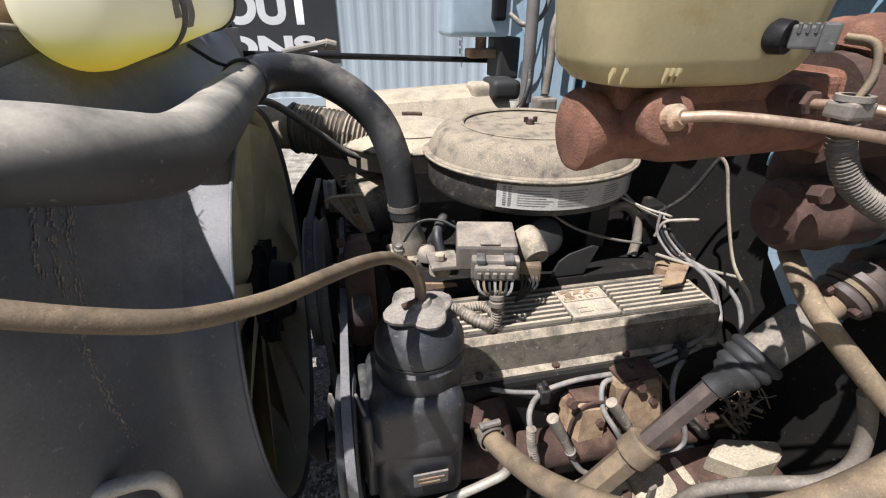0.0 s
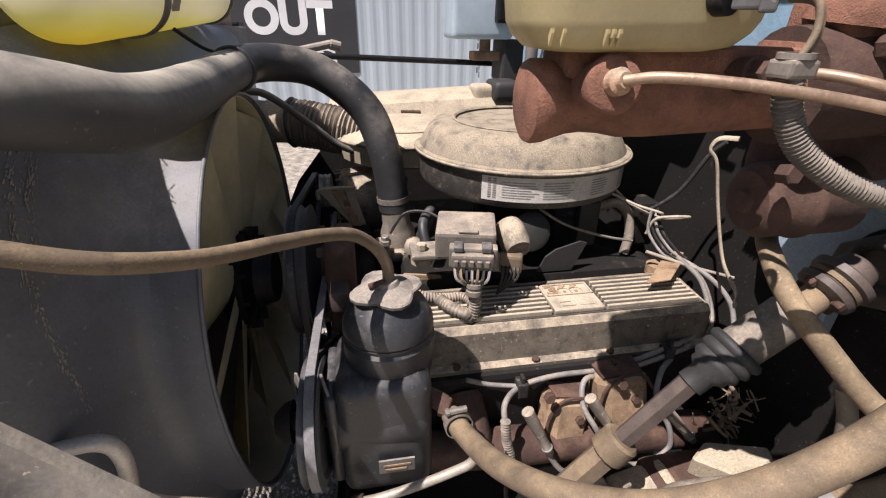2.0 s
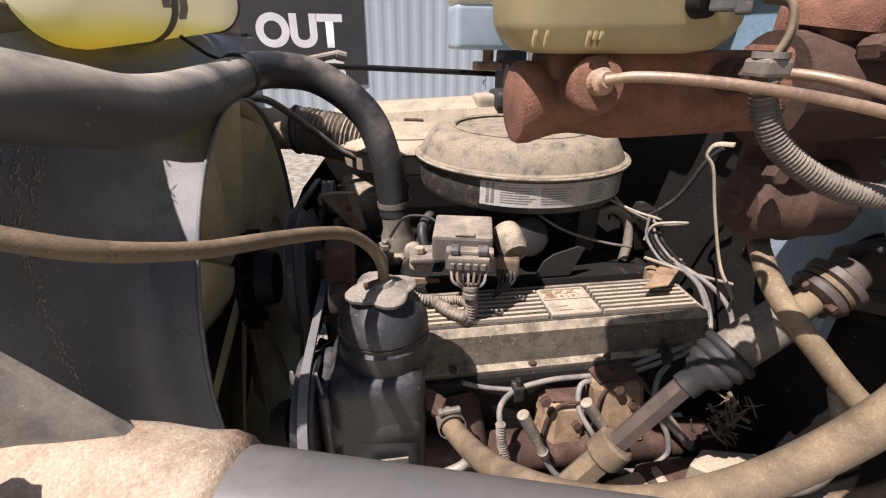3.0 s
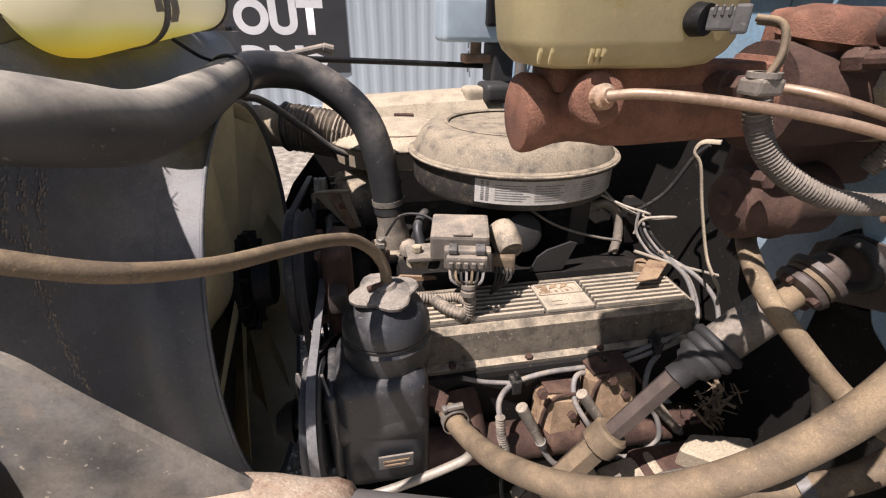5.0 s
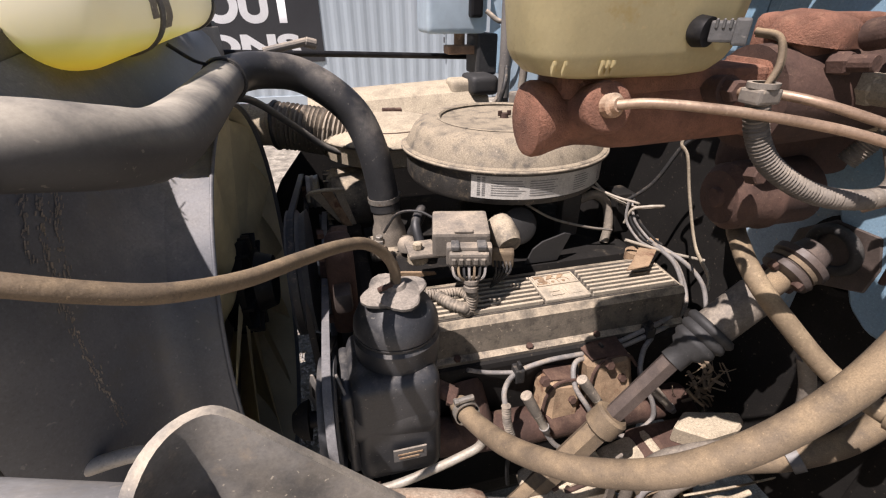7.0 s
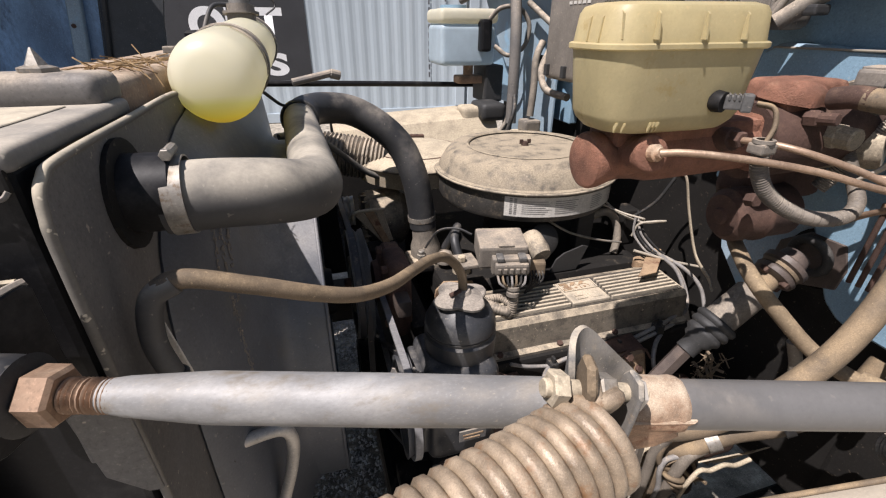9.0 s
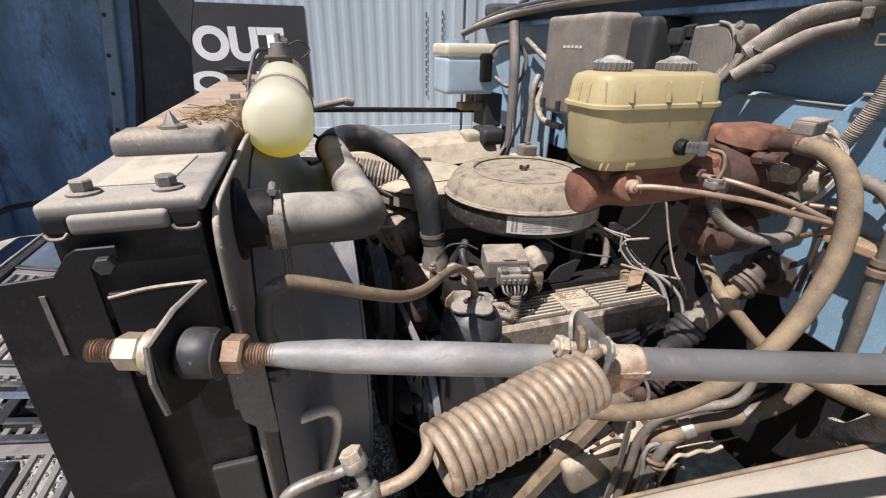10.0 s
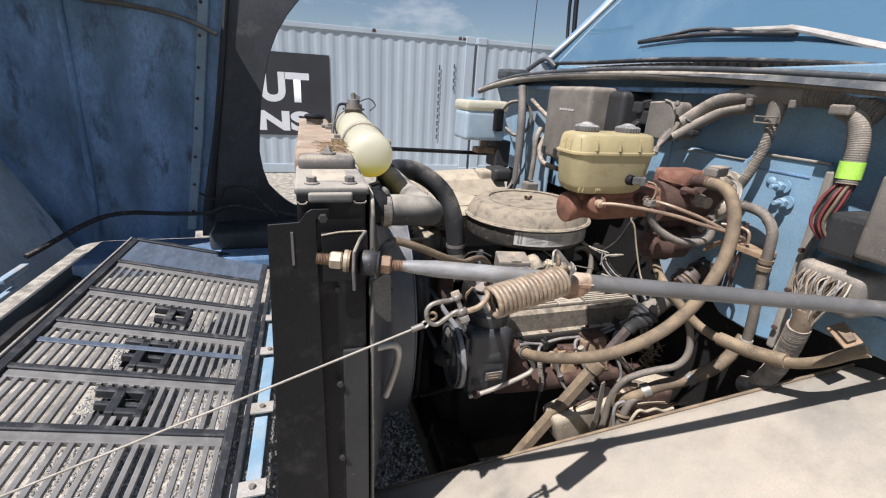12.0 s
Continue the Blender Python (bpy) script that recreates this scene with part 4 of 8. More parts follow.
def build_stay():
    way = (RB - RA).normalized()
    s = thing("stay_rod", "worn grey steel stay rod bolted to the radiator bracket", "rod")
    p0, p1 = along(-0.253), along(-0.229)
    part("bar", lathe([(0, 0), (0.0085, 0), (0.0105, 0.012), (0.0138, (p1 - p0).length + 0.03), (0.0143, 0.15), (0.0138, 0.235), (0.0135, 0.24), (0.0135, 0.3), (0, 0.3)], p0, way, 28), "rod", s, "worn bright steel bar", smooth=35)
    part("sleeve", rod_between(along(0.046), RB, 0.0139, 28), "rod_paint", s, "dark grey painted sleeve", smooth=35)
    part("threaded_end", tube([along(-0.385 + 0.146 * k / 10) for k in range(11)], 0.0088, 14, ribs=420, rib_depth=0.0009), "nut_rust", s, "rusty thread", smooth=60)
    part("outer_nut", hexnut(along(-0.355), way, 0.026, 0.02), "nut", s, "yellowed zinc nut")
    part("washer", lathe([(0.009, -0.003), (0.018, -0.003), (0.018, 0.003), (0.009, 0.003)], along(-0.34), way, 28), "nut", s, smooth=40)
    part("spacer", lathe([(0, 0), (0.0165, 0), (0.0175, 0.01), (0, 0.01)], along(-0.343), way, 28), "nut_rust", s, smooth=40)
    part("rubber_bushing", lathe([(0, 0), (0.017, 0), (0.0205, 0.004), (0.0205, 0.022), (0.0175, 0.027), (0, 0.027)], along(-0.318), way, 28), "rubber", s, "worn rubber bushing", smooth=50)
    part("cup_washer", lathe([(0, 0), (0.019, 0), (0.0215, 0.003), (0.015, 0.005), (0, 0.005)], along(-0.292), way, 28), "black_matt", s, smooth=40)
    part("inner_nut", hexnut(along(-0.279), way, 0.0275, 0.017), "nut_rust", s, "rusty brown nut")
    # the lug where the spring hooks on
    c = along(0.0)
    plan = spline([(-0.0258, 0.005, 1.27), (-0.0245, 0.009, 1.2785), (-0.0215, 0.0145, 1.2838), (-0.0175, 0.0187, 1.2862), (-0.0125, 0.021, 1.2868), (-0.008, 0.0212, 1.2845), (0.0, 0.0199, 1.2762), (0.012, 0.0185, 1.2635), (0.024, 0.017, 1.251), (0.036, 0.0155, 1.2385), (0.047, 0.0144, 1.2265)], 3)
    rows = []
    for k in range(7):
        row = []
        for v in plan:
            z = 1.222 + (v.z - 1.222) * k / 6
            row.append((v.x, v.y - 0.2 * (v.z - z) * min(1.0, max(0.0, (v.x + 0.022) / 0.012)), z))
        rows.append(row)
    bent_sheet("lug_plate", rows, "lug", s, 0.0032, "dust-crusted grey lug plate with a rolled edge")
    part("lug_saddle", lathe([(0.0132, 0), (0.0146, 0.001), (0.0152, 0.012), (0.0149, 0.022), (0.0156, 0.034), (0.0152, 0.044), (0.0158, 0.049), (0.0151, 0.0525), (0.0134, 0.054)], along(-0.004), way, 40, 0.05), "weld_rust", s, "flaking rusty weld saddle", smooth=40)
    part("saddle_lip", slab([(-0.008, -0.03), (0.014, -0.036), (0.034, -0.03), (0.044, -0.019), (0.04, -0.012), (0.05, -0.004), (-0.008, -0.002)], frame_from(c + Vector((0.0, -0.0145, 0.004)), (1, -0.25, 0), (0, -0.25, 1)), 0.003, 0.001), "weld_rust", s)
    part("hook_bolt", rod_between((-0.044, 0.004, 1.2715), (0.009, -0.004, 1.2605), 0.0046, 12), "cleaner_tan", s, smooth=40)
    part("hook_nut", hexnut((-0.037, 0.003, 1.27), (0.95, -0.15, -0.2), 0.0155, 0.008), "cleaner_tan", s)
    part("hook_eye", slab([(-0.009, -0.028), (0.009, -0.028), (0.01, 0.004), (0.006, 0.014), (-0.004, 0.014), (-0.01, 0.004)], frame_from((-0.026, 0.0, 1.272), (0.3, 0.95, 0), (0, 0, 1)), 0.005, 0.0015), "hose_tan", s, "dusty brown hook eye")
    part("hook_nut", hexnut((-0.014, -0.001, 1.2655), (0.95, -0.15, -0.2), 0.0155, 0.009), "steel", s)
    part("hook_nut", hexnut((0.003, -0.003, 1.2615), (0.95, -0.15, -0.2), 0.0145, 0.007), "tube_white", s)
    part("hook_strap", slab([(-0.008, -0.045), (0.008, -0.045), (0.009, 0.004), (0.005, 0.01), (-0.005, 0.01), (-0.009, 0.004)], frame_from((-0.001, -0.004, 1.264), (0.2, 0.98, 0), (0.1, 0, 1)), 0.003, 0.001), "lug", s)
    # spring
    a, b = Vector((-0.148, -0.04, 1.235)), Vector((-0.018, -0.012, 1.248))
    w = (b - a).normalized()
    n1 = w.orthogonal().normalized()
    n2 = w.cross(n1)
    turns, per = 17, 22
    pts = []
    for k in range(turns * per + 1):
        t = k / (turns * per)
        ang = 2 * math.pi * turns * t
        r = 0.0208
        pts.append(a.lerp(b, t) + (n1 * math.cos(ang) + n2 * math.sin(ang)) * r)
    sp = thing("tension_spring", "rust-tinted coil spring hooked to the stay rod", "spring")
    part("coil", tube(pts, 0.0042, 8, smooth_line=False), "spring", sp, smooth=60)
    part("end_hook", tube([b + n1 * 0.0208, b + w * 0.004 + n1 * 0.012, b + Vector((0.006, 0.004, 0.02)), Vector((-0.022, -0.008, 1.268)), Vector((-0.02, 0.004, 1.276))], 0.0044, 8), "spring", sp, smooth=60)
    part("lower_hook", tube([a + n1 * 0.0208, a - w * 0.008 + Vector((0, 0, 0.012)), a - w * 0.02 + Vector((0, 0, 0.0)), a - w * 0.04 + Vector((0, 0.004, -0.004)), a - w * 0.062 + Vector((0, 0.012, -0.006))], 0.0042, 8), "spring", sp, smooth=60)
    # shackle and cable
    e = a - w * 0.058 + Vector((0, 0.012, -0.005))
    cd = Vector((-0.35, -0.013, -0.111)).normalized()
    sh = thing("shackle", "zinc shackle joining the spring and the hood cable", "shackle")
    side = cd.cross(cd.cross(Vector((0, 0.4, 1)))).normalized()
    eye_u, eye_l = Vector((-0.2, -0.036, 1.246)), Vector((-0.194, -0.044, 1.228))
    loop = [eye_u, Vector((-0.21, -0.037, 1.243)), Vector((-0.223, -0.038, 1.2425)), Vector((-0.237, -0.039, 1.2395)), Vector((-0.244, -0.04, 1.231)), Vector((-0.2425, -0.04, 1.2175)), Vector((-0.236, -0.041, 1.2105)), Vector((-0.227, -0.042, 1.2105)), Vector((-0.214, -0.043, 1.22)), Vector((-0.203, -0.044, 1.2275)), eye_l]
    part("bow", tube(loop, 0.0034, 10), "steel", sh, "dull zinc bow", smooth=60)
    axle = (eye_l - eye_u).normalized()
    for q in (eye_u, eye_l):
        part("bow_eye", lathe([(0, -0.0035), (0.007, -0.0035), (0.008, -0.002), (0.008, 0.002), (0.007, 0.0035), (0, 0.0035)], q, axle, 18), "steel", sh, smooth=40)
    part("pin", rod_between(eye_u - axle * 0.006, eye_l + axle * 0.02, 0.0036, 12), "steel", sh, smooth=40)
    part("pin_nut", hexnut(eye_l + axle * 0.012, axle, 0.0135, 0.009), "steel", sh)
    part("pin_head", hexnut(eye_u - axle * 0.006, axle, 0.0125, 0.006), "cleaner_tan", sh)
    part("rope_eye", torus_arc((-0.236, -0.04, 1.222), (0.3, 1, 0.1), 0.006, 0.0022, n_=18, steps=8), "hose_tan", sh, smooth=60)
    ca = e + cd * 0.05
    cb = ca + cd * 0.62
    cab = thing("hood_cable", "galvanised hood cable with a pressed ferrule", "cable")
    part("wire_rope", tube([ca, ca.lerp(cb, 0.3), ca.lerp(cb, 0.65), cb], 0.0016, 8), "cable", cab, smooth=60)
    part("ferrule", rod_between(ca - cd * 0.004, ca + cd * 0.014, 0.0042, 10), "steel", cab, smooth=40)
    part("thimble", tube([ca, ca - cd * 0.006 + side * 0.004, ca - cd * 0.012, ca - cd * 0.006 - side * 0.004, ca], 0.0018, 6), "steel", cab, smooth=60)


build_stay()

# ---- overflow bottle on the radiator ----


def build_bottle():
    b = thing("overflow_bottle", "milky plastic coolant overflow bottle strapped to the radiator", "bottle")
    a, c = Vector((-0.242, 0.515, 1.357)), Vector((-0.238, 1.07, 1.387))
    w = c - a
    L = w.length
    R = 0.0565
    prof = [(0, 0), (R * 0.55, 0.001), (R * 0.82, 0.008), (R * 0.96, 0.022), (R, 0.04), (R, L * 0.4), (R * 0.985, L * 0.405), (R * 0.985, L * 0.43), (R, L * 0.435), (R, L - 0.05), (R * 0.9, L - 0.02), (R * 0.6, L - 0.004), (0, L)]
    bm = lathe(prof, a, w, 48)
    part("shell", bm, "bottle", b, "milky plastic shell, yellow coolant showing through", smooth=50)
    n = w.normalized()
    part("strap", lathe([(R + 0.001, -0.0095), (R + 0.0035, -0.0085), (R + 0.0035, 0.0085), (R + 0.001, 0.0095)], a + n * 0.172, n, 48), "seal", b, "worn black strap", smooth=40)
    part("end_ring", lathe([(R - 0.003, -0.008), (R + 0.0035, -0.007), (R + 0.004, 0.007), (R - 0.004, 0.01)], a + n * 0.52, n, 48), "grey_plate", b, "dusty grey end ring", smooth=40)

    def scrap(at, half, lo, hi, ragged):
        """A torn piece of label that clings round the bottle from one angle to another."""
        q = Vector((0, 0, 1)).rotation_difference(n).to_matrix()
        bm_ = bmesh.new()
        rows_ = []
        for k in range(15):
            t_ = radians(lo + (hi - lo) * k / 14)
            j = ragged * noise.noise((k * 0.9, at * 50, 1.7))
            j2 = ragged * noise.noise((k * 0.8, at * 50, 7.3))
            ring_ = Vector((math.cos(t_), math.sin(t_), 0)) * (R + 0.0008)
            rows_.append([bm_.verts.new(a + n * at + q @ (ring_ + Vector((0, 0, z_)))) for z_ in (-half + j, half + j2)])
        for r0, r1 in zip(rows_, rows_[1:]):
            bm_.faces.new((r0[0], r0[1], r1[1], r1[0]))
        return bm_
    part("torn_label", scrap(0.149, 0.013, -75, 12, 0.008), "cleaner_tan", b, "torn brown label")
    part("torn_label", scrap(0.205, 0.015, -62, 28, 0.009), "cleaner_tan", b, "torn brown label")
    nk = a + n * (L * 0.84) + Vector((0.0, 0, R * 0.86))
    neck = part("neck", lathe([(0, 0), (0.028, 0), (0.028, 0.03), (0, 0.03)], nk, (0.0, 0.1, 1), 24), "plastic_grey", b, smooth=40)
    part("neck_flange", lathe([(0, 0), (0.036, 0), (0.036, 0.005), (0, 0.005)], nk + Vector((0, 0, 0.012)), (0, 0.1, 1), 24), "plastic_grey", b, smooth=40)
    part("cap", lathe([(0, 0), (0.02, 0), (0.02, 0.014), (0.008, 0.016), (0.008, 0.024), (0, 0.024)], nk + Vector((0.0, 0, 0.03)), (0.0, 0.1, 1), 20), "cap_grey", b, smooth=40)
    part("wing_screw", joined(box((-0.016, -0.003, 0), (0.016, 0.003, 0.012), 0.002, Matrix.Translation(nk + Vector((0.004, 0, 0.05))) @ Matrix.Rotation(0.5, 4, "Y")), rod_between(nk + Vector((0, 0, 0.05)), nk + Vector((0, 0, 0.066)), 0.006, 10)), "steel", b)
    part("vent_wire", tube([nk + Vector((0.02, 0, 0.04)), nk + Vector((0.05, -0.01, 0.05)), nk + Vector((0.07, -0.01, 0.03)), nk + Vector((0.05, -0.02, 0.012))], 0.002, 6), "wire_black", b)
    part("overflow_pipe", tube([nk + Vector((-0.02, -0.005, 0.03)), nk + Vector((-0.05, -0.02, 0.025)), nk + Vector((-0.068, -0.06, -0.02)), nk + Vector((-0.075, -0.1, -0.06))], 0.0045, 8), "rubber", b, smooth=60)
    part("strap_tail", tube([a + n * 0.215 + Vector((0.04, 0, -0.05)), a + n * 0.23 + Vector((0.06, 0.02, -0.075)), a + n * 0.24 + Vector((0.07, 0.04, -0.085))], 0.003, 8, flat=0.5), "rubber", b)
    st = thing("straw_nest", "wisps of dry straw caught on the radiator tank", "straw", kind="stuff")
    rng = random.Random(3)
    pcs = []
    for _ in range(46):
        p = Vector((rng.uniform(-0.36, -0.3), rng.uniform(0.44, 0.62), 1.379))
        d = Vector((rng.uniform(-1, 1), rng.uniform(-1, 1), rng.uniform(-0.05, 0.25))).normalized() * rng.uniform(0.015, 0.035)
        pcs.append(tube([p - d, p + Vector((0, 0, 0.003)), p + d], 0.0008, 4, per=2))
    part("wisps", joined(*pcs), "nest", st)


build_bottle()

# ---- radiator hoses ----
h1 = hose("radiator_hose", [(-0.262, 0.287, 1.286), (-0.22, 0.29, 1.286), (-0.178, 0.299, 1.281), (-0.148, 0.328, 1.27), (-0.134, 0.385, 1.257), (-0.136, 0.49, 1.252), (-0.141, 0.62, 1.254), (-0.146, 0.74, 1.257), (-0.148, 0.815, 1.258)], 0.0315, "hose_grey", "thick dusty rubber radiator hose bending towards the engine", steps=28, per=10)
clamp(h1, (-0.248, 0.288, 1.288), (1, 0.03, 0), 0.0335, 0.016)
part("joint_ring", torus_arc((-0.148, 0.805, 1.258), (0.0, 1, 0.0), 0.0342, 0.0032, n_=36), "rubber", h1, smooth=60)
part("joint_ring", torus_arc((-0.148, 0.818, 1.258), (0.05, 1, 0.0), 0.0335, 0.003, n_=36), "rubber", h1, smooth=60)
h2 = hose("thermostat_hose", [(-0.148, 0.805, 1.258), (-0.135, 0.86, 1.262), (-0.095, 0.9, 1.262), (-0.035, 0.925, 1.25), (0.027, 0.918, 1.214), (0.073, 0.905, 1.165), (0.098, 0.885, 1.1), (0.11, 0.876, 1.03), (0.116, 0.872, 0.965)], 0.0335, "rubber", "black rubber elbow hose between radiator hose and thermostat", steps=28, per=10)
clamp(h2, (0.1135, 0.874, 0.99), (0.06, -0.03, -1), 0.0338, 0.012)

th = thing("thermostat_housing", "dusty cast thermostat housing with a domed sensor", "housing")
part("neck", lathe([(0, 0), (0.04, 0), (0.038, 0.03), (0.031, 0.05), (0.031, 0.09), (0, 0.09)], (0.122, 0.868, 0.885), (-0.06, 0.03, 1), 28), "loom", th, smooth=40)
part("flange", box((0.07, 0.80, 0.868), (0.19, 0.9, 0.888), 0.008), "alu_side", th)
part("sensor_dome", lathe([(0, 0), (0.022, 0), (0.022, 0.012), (0.016, 0.026), (0, 0.032)], (0.15, 0.79, 0.9), (0, 0, 1), 24), "plastic_grey", th, smooth=50)
part("bolt", hexnut((0.1, 0.8, 0.896), (0, 0, 1), 0.014, 0.016), "nut_rust", th)
part("sensor", joined(rod_between((0.09, 0.79, 0.89), (0.09, 0.788, 0.94), 0.008, 12), hexnut((0.09, 0.788, 0.925), (0, 0, 1), 0.02, 0.012)), "steel", th)
part("bypass_hose", tube([(0.17, 0.86, 0.9), (0.19, 0.84, 0.95), (0.185, 0.8, 0.985), (0.165, 0.76, 0.97), (0.17, 0.73, 0.93)], 0.011, 10), "rubber", th, smooth=60)
part("wire", tube([(0.1, 0.79, 0.945), (0.13, 0.78, 0.99), (0.17, 0.76, 1.0), (0.2, 0.74, 0.99)], 0.003, 6), "wire_black", th)
part("support_bracket", slab([(0.09, 0.82), (0.16, 0.83), (0.2, 0.87), (0.19, 0.89), (0.12, 0.9), (0.1, 0.88)], XZ(0.70), 0.005, 0.001), "rust_tan", th)

# ---- engine block and covers ----
engine = thing("engine_block", "eight-cylinder engine with near-black sides", "engine")
# Near-black boxes make up the dark mass below and between the covers
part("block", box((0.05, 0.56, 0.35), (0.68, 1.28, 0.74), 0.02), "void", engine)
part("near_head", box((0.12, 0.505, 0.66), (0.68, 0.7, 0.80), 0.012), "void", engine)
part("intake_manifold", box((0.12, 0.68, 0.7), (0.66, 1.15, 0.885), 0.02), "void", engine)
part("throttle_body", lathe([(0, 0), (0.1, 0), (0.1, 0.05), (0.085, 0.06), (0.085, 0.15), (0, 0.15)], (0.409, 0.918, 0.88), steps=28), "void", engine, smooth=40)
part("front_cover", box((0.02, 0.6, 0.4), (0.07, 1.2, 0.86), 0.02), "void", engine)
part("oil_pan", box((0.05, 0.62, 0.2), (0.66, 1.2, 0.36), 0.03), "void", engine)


def build_valve_cover():
    """A finned aluminium rocker cover with a plain middle badge."""
    v = thing("valve_cover", "finned aluminium valve cover caked with dust", "valve cover")
    x0, x1 = 0.125, 0.668
    prof = [(0.515, 0.792), (0.515, 0.806), (0.527, 0.811), (0.532, 0.868), (0.541, 0.879), (0.645, 0.886), (0.66, 0.88), (0.672, 0.81), (0.68, 0.806), (0.68, 0.792)]
    bm = bmesh.new()
    rows = []
    for x, inset in ((x0, 0.008), (x0 + 0.008, 0.0), (x1 - 0.008, 0.0), (x1, 0.008)):
        cy = 0.597
        rows.append([bm.verts.new((x, y + (cy - y) * inset * 8, z if z < 0.82 else z - inset * 0.7)) for y, z in prof])
    for a, b in zip(rows, rows[1:]):
        for k in range(len(prof)):
            j = (k + 1) % len(prof)
            bm.faces.new((a[k], b[k], b[j], a[j]))
    bm.faces.new(rows[0][::-1])
    bm.faces.new(rows[-1])
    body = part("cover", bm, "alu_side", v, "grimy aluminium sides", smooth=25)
    part("top_face", slab([(x0 + 0.012, 0.0), (x1 - 0.012, 0.0), (x1 - 0.02, 0.098), (x0 + 0.02, 0.098)], frame_from((0, 0.544, 0.8795), (1, 0, 0), (0, 1, 0.067)), 0.002, 0.0008), "fin_gap", v, "top face between the fins, darkened as their shade")
    nfin = 7
    for k in range(nfin):
        y = 0.549 + k * 0.0118
        z = 0.8815 + (y - 0.544) * 0.067
        for a, b in ((x0 + 0.02, 0.362), (0.465, x1 - 0.024)):
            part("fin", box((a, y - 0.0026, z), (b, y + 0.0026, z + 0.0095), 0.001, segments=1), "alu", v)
    plate = part("badge", box((0.367, 0.546, 0.8815), (0.46, 0.63, 0.8905), 0.0025), "alu", v, "cast badge plate")
    part("badge_frame", joined(*[box(lo, hi, 0.001, segments=1) for lo, hi in (((0.369, 0.59, 0.8905), (0.458, 0.593, 0.8935)), ((0.369, 0.624, 0.8905), (0.458, 0.627, 0.8935)), ((0.369, 0.59, 0.8905), (0.372, 0.627, 0.8935)), ((0.455, 0.59, 0.8905), (0.458, 0.627, 0.8935)))]), "alu", plate)
    letters("numerals", "366", 0.033, frame_from((0.373, 0.5925, 0.8905), (1, 0, 0), (0, 1, 0)), "rust_tan", plate, 0.0015, "faded red cast numerals")
    part("cast_mark", joined(box((0.385, 0.556, 0.8905), (0.41, 0.561, 0.893), 0.001), box((0.385, 0.568, 0.8905), (0.405, 0.573, 0.893), 0.001), box((0.418, 0.556, 0.8905), (0.445, 0.574, 0.892), 0.001)), "alu", plate)
    for x in (0.19, 0.33, 0.47, 0.61):
        part("cover_bolt", hexnut((x, 0.521, 0.81), (0, -0.3, 1), 0.012, 0.01), "rust_dark", v)
    part("breather", lathe([(0, 0), (0.02, 0), (0.02, 0.02), (0.014, 0.024), (0, 0.024)], (0.635, 0.665, 0.876), steps=20), "rust_tan", v, smooth=40)


build_valve_cover()


def build_exhaust():
    e = thing("exhaust_manifold", "rusty cast exhaust manifold with flaking heat shields", "exhaust manifold")
    part("log", tube([(0.12, 0.47, 0.68), (0.25, 0.462, 0.675), (0.4, 0.46, 0.67), (0.55, 0.46, 0.66), (0.66, 0.47, 0.64)], 0.034, 14), "rust_dark", e, smooth=50)
    for x0_, x1_, z0_, z1_, turn in ((0.335, 0.415, 0.65, 0.765, 8), (0.432, 0.522, 0.665, 0.8, -6)):
        m = Matrix.Translation(((x0_ + x1_) / 2, 0.48, (z0_ + z1_) / 2)) @ Matrix.Rotation(radians(turn), 4, "Y") @ Matrix.Rotation(radians(-14), 4, "X")
        w, hgt = (x1_ - x0_) / 2, (z1_ - z0_) / 2
        sh_ = part("heat_shield", box((-w, -0.035, -hgt), (w, 0.03, hgt), 0.016, m, segments=1), "rust_tan", e, "angular tan heat shield")
        part("shield_top", slab([(-w + 0.008, -0.026), (w - 0.012, -0.03), (w - 0.006, 0.026), (0.0, 0.034), (-w + 0.004, 0.024)], m @ Matrix.Translation((0, 0, hgt - 0.001)) @ Matrix.Rotation(radians(12), 4, "X"), 0.005, 0.001), "rust_dark", sh_, "flaking dark top")
        part("shield_edge", tube([m @ Vector((-w - 0.003, -0.03, -hgt * 0.6)), m @ Vector((-w - 0.002, -0.034, hgt * 0.4)), m @ Vector((-w * 0.5, -0.036, hgt * 0.93)), m @ Vector((w * 0.6, -0.036, hgt * 0.95)), m @ Vector((w + 0.002, -0.034, hgt * 0.5))], 0.003, 6, per=3), "rust_dark", sh_)
        part("shield_bolt", hexnut(m @ Vector((w * 0.3, -0.037, hgt * 0.3)), (0, -1, 0.3), 0.014, 0.01), "rust_dark", sh_)
    part("runner", tube([(0.2, 0.52, 0.75), (0.205, 0.47, 0.71), (0.21, 0.46, 0.68)], 0.036, 14), "rust_dark", e, smooth=50)
    part("collector", tube([(0.64, 0.47, 0.64), (0.68, 0.45, 0.58), (0.7, 0.44, 0.45), (0.72, 0.44, 0.3)], 0.036, 14), "rust_dark", e, smooth=50)
    for x, z in ((0.33, 0.79), (0.455, 0.8), (0.285, 0.7)):
        part("manifold_bolt", hexnut((x, 0.45, z), (0, -1, 0.3), 0.016, 0.012), "rust_dark", e)


build_exhaust()


def plug_wire(points, r=0.0048):
    return hose("spark_plug_wire", points, r, "wire_grey", "grey spark plug wire clipped beside the valve cover", "wire", steps=10)


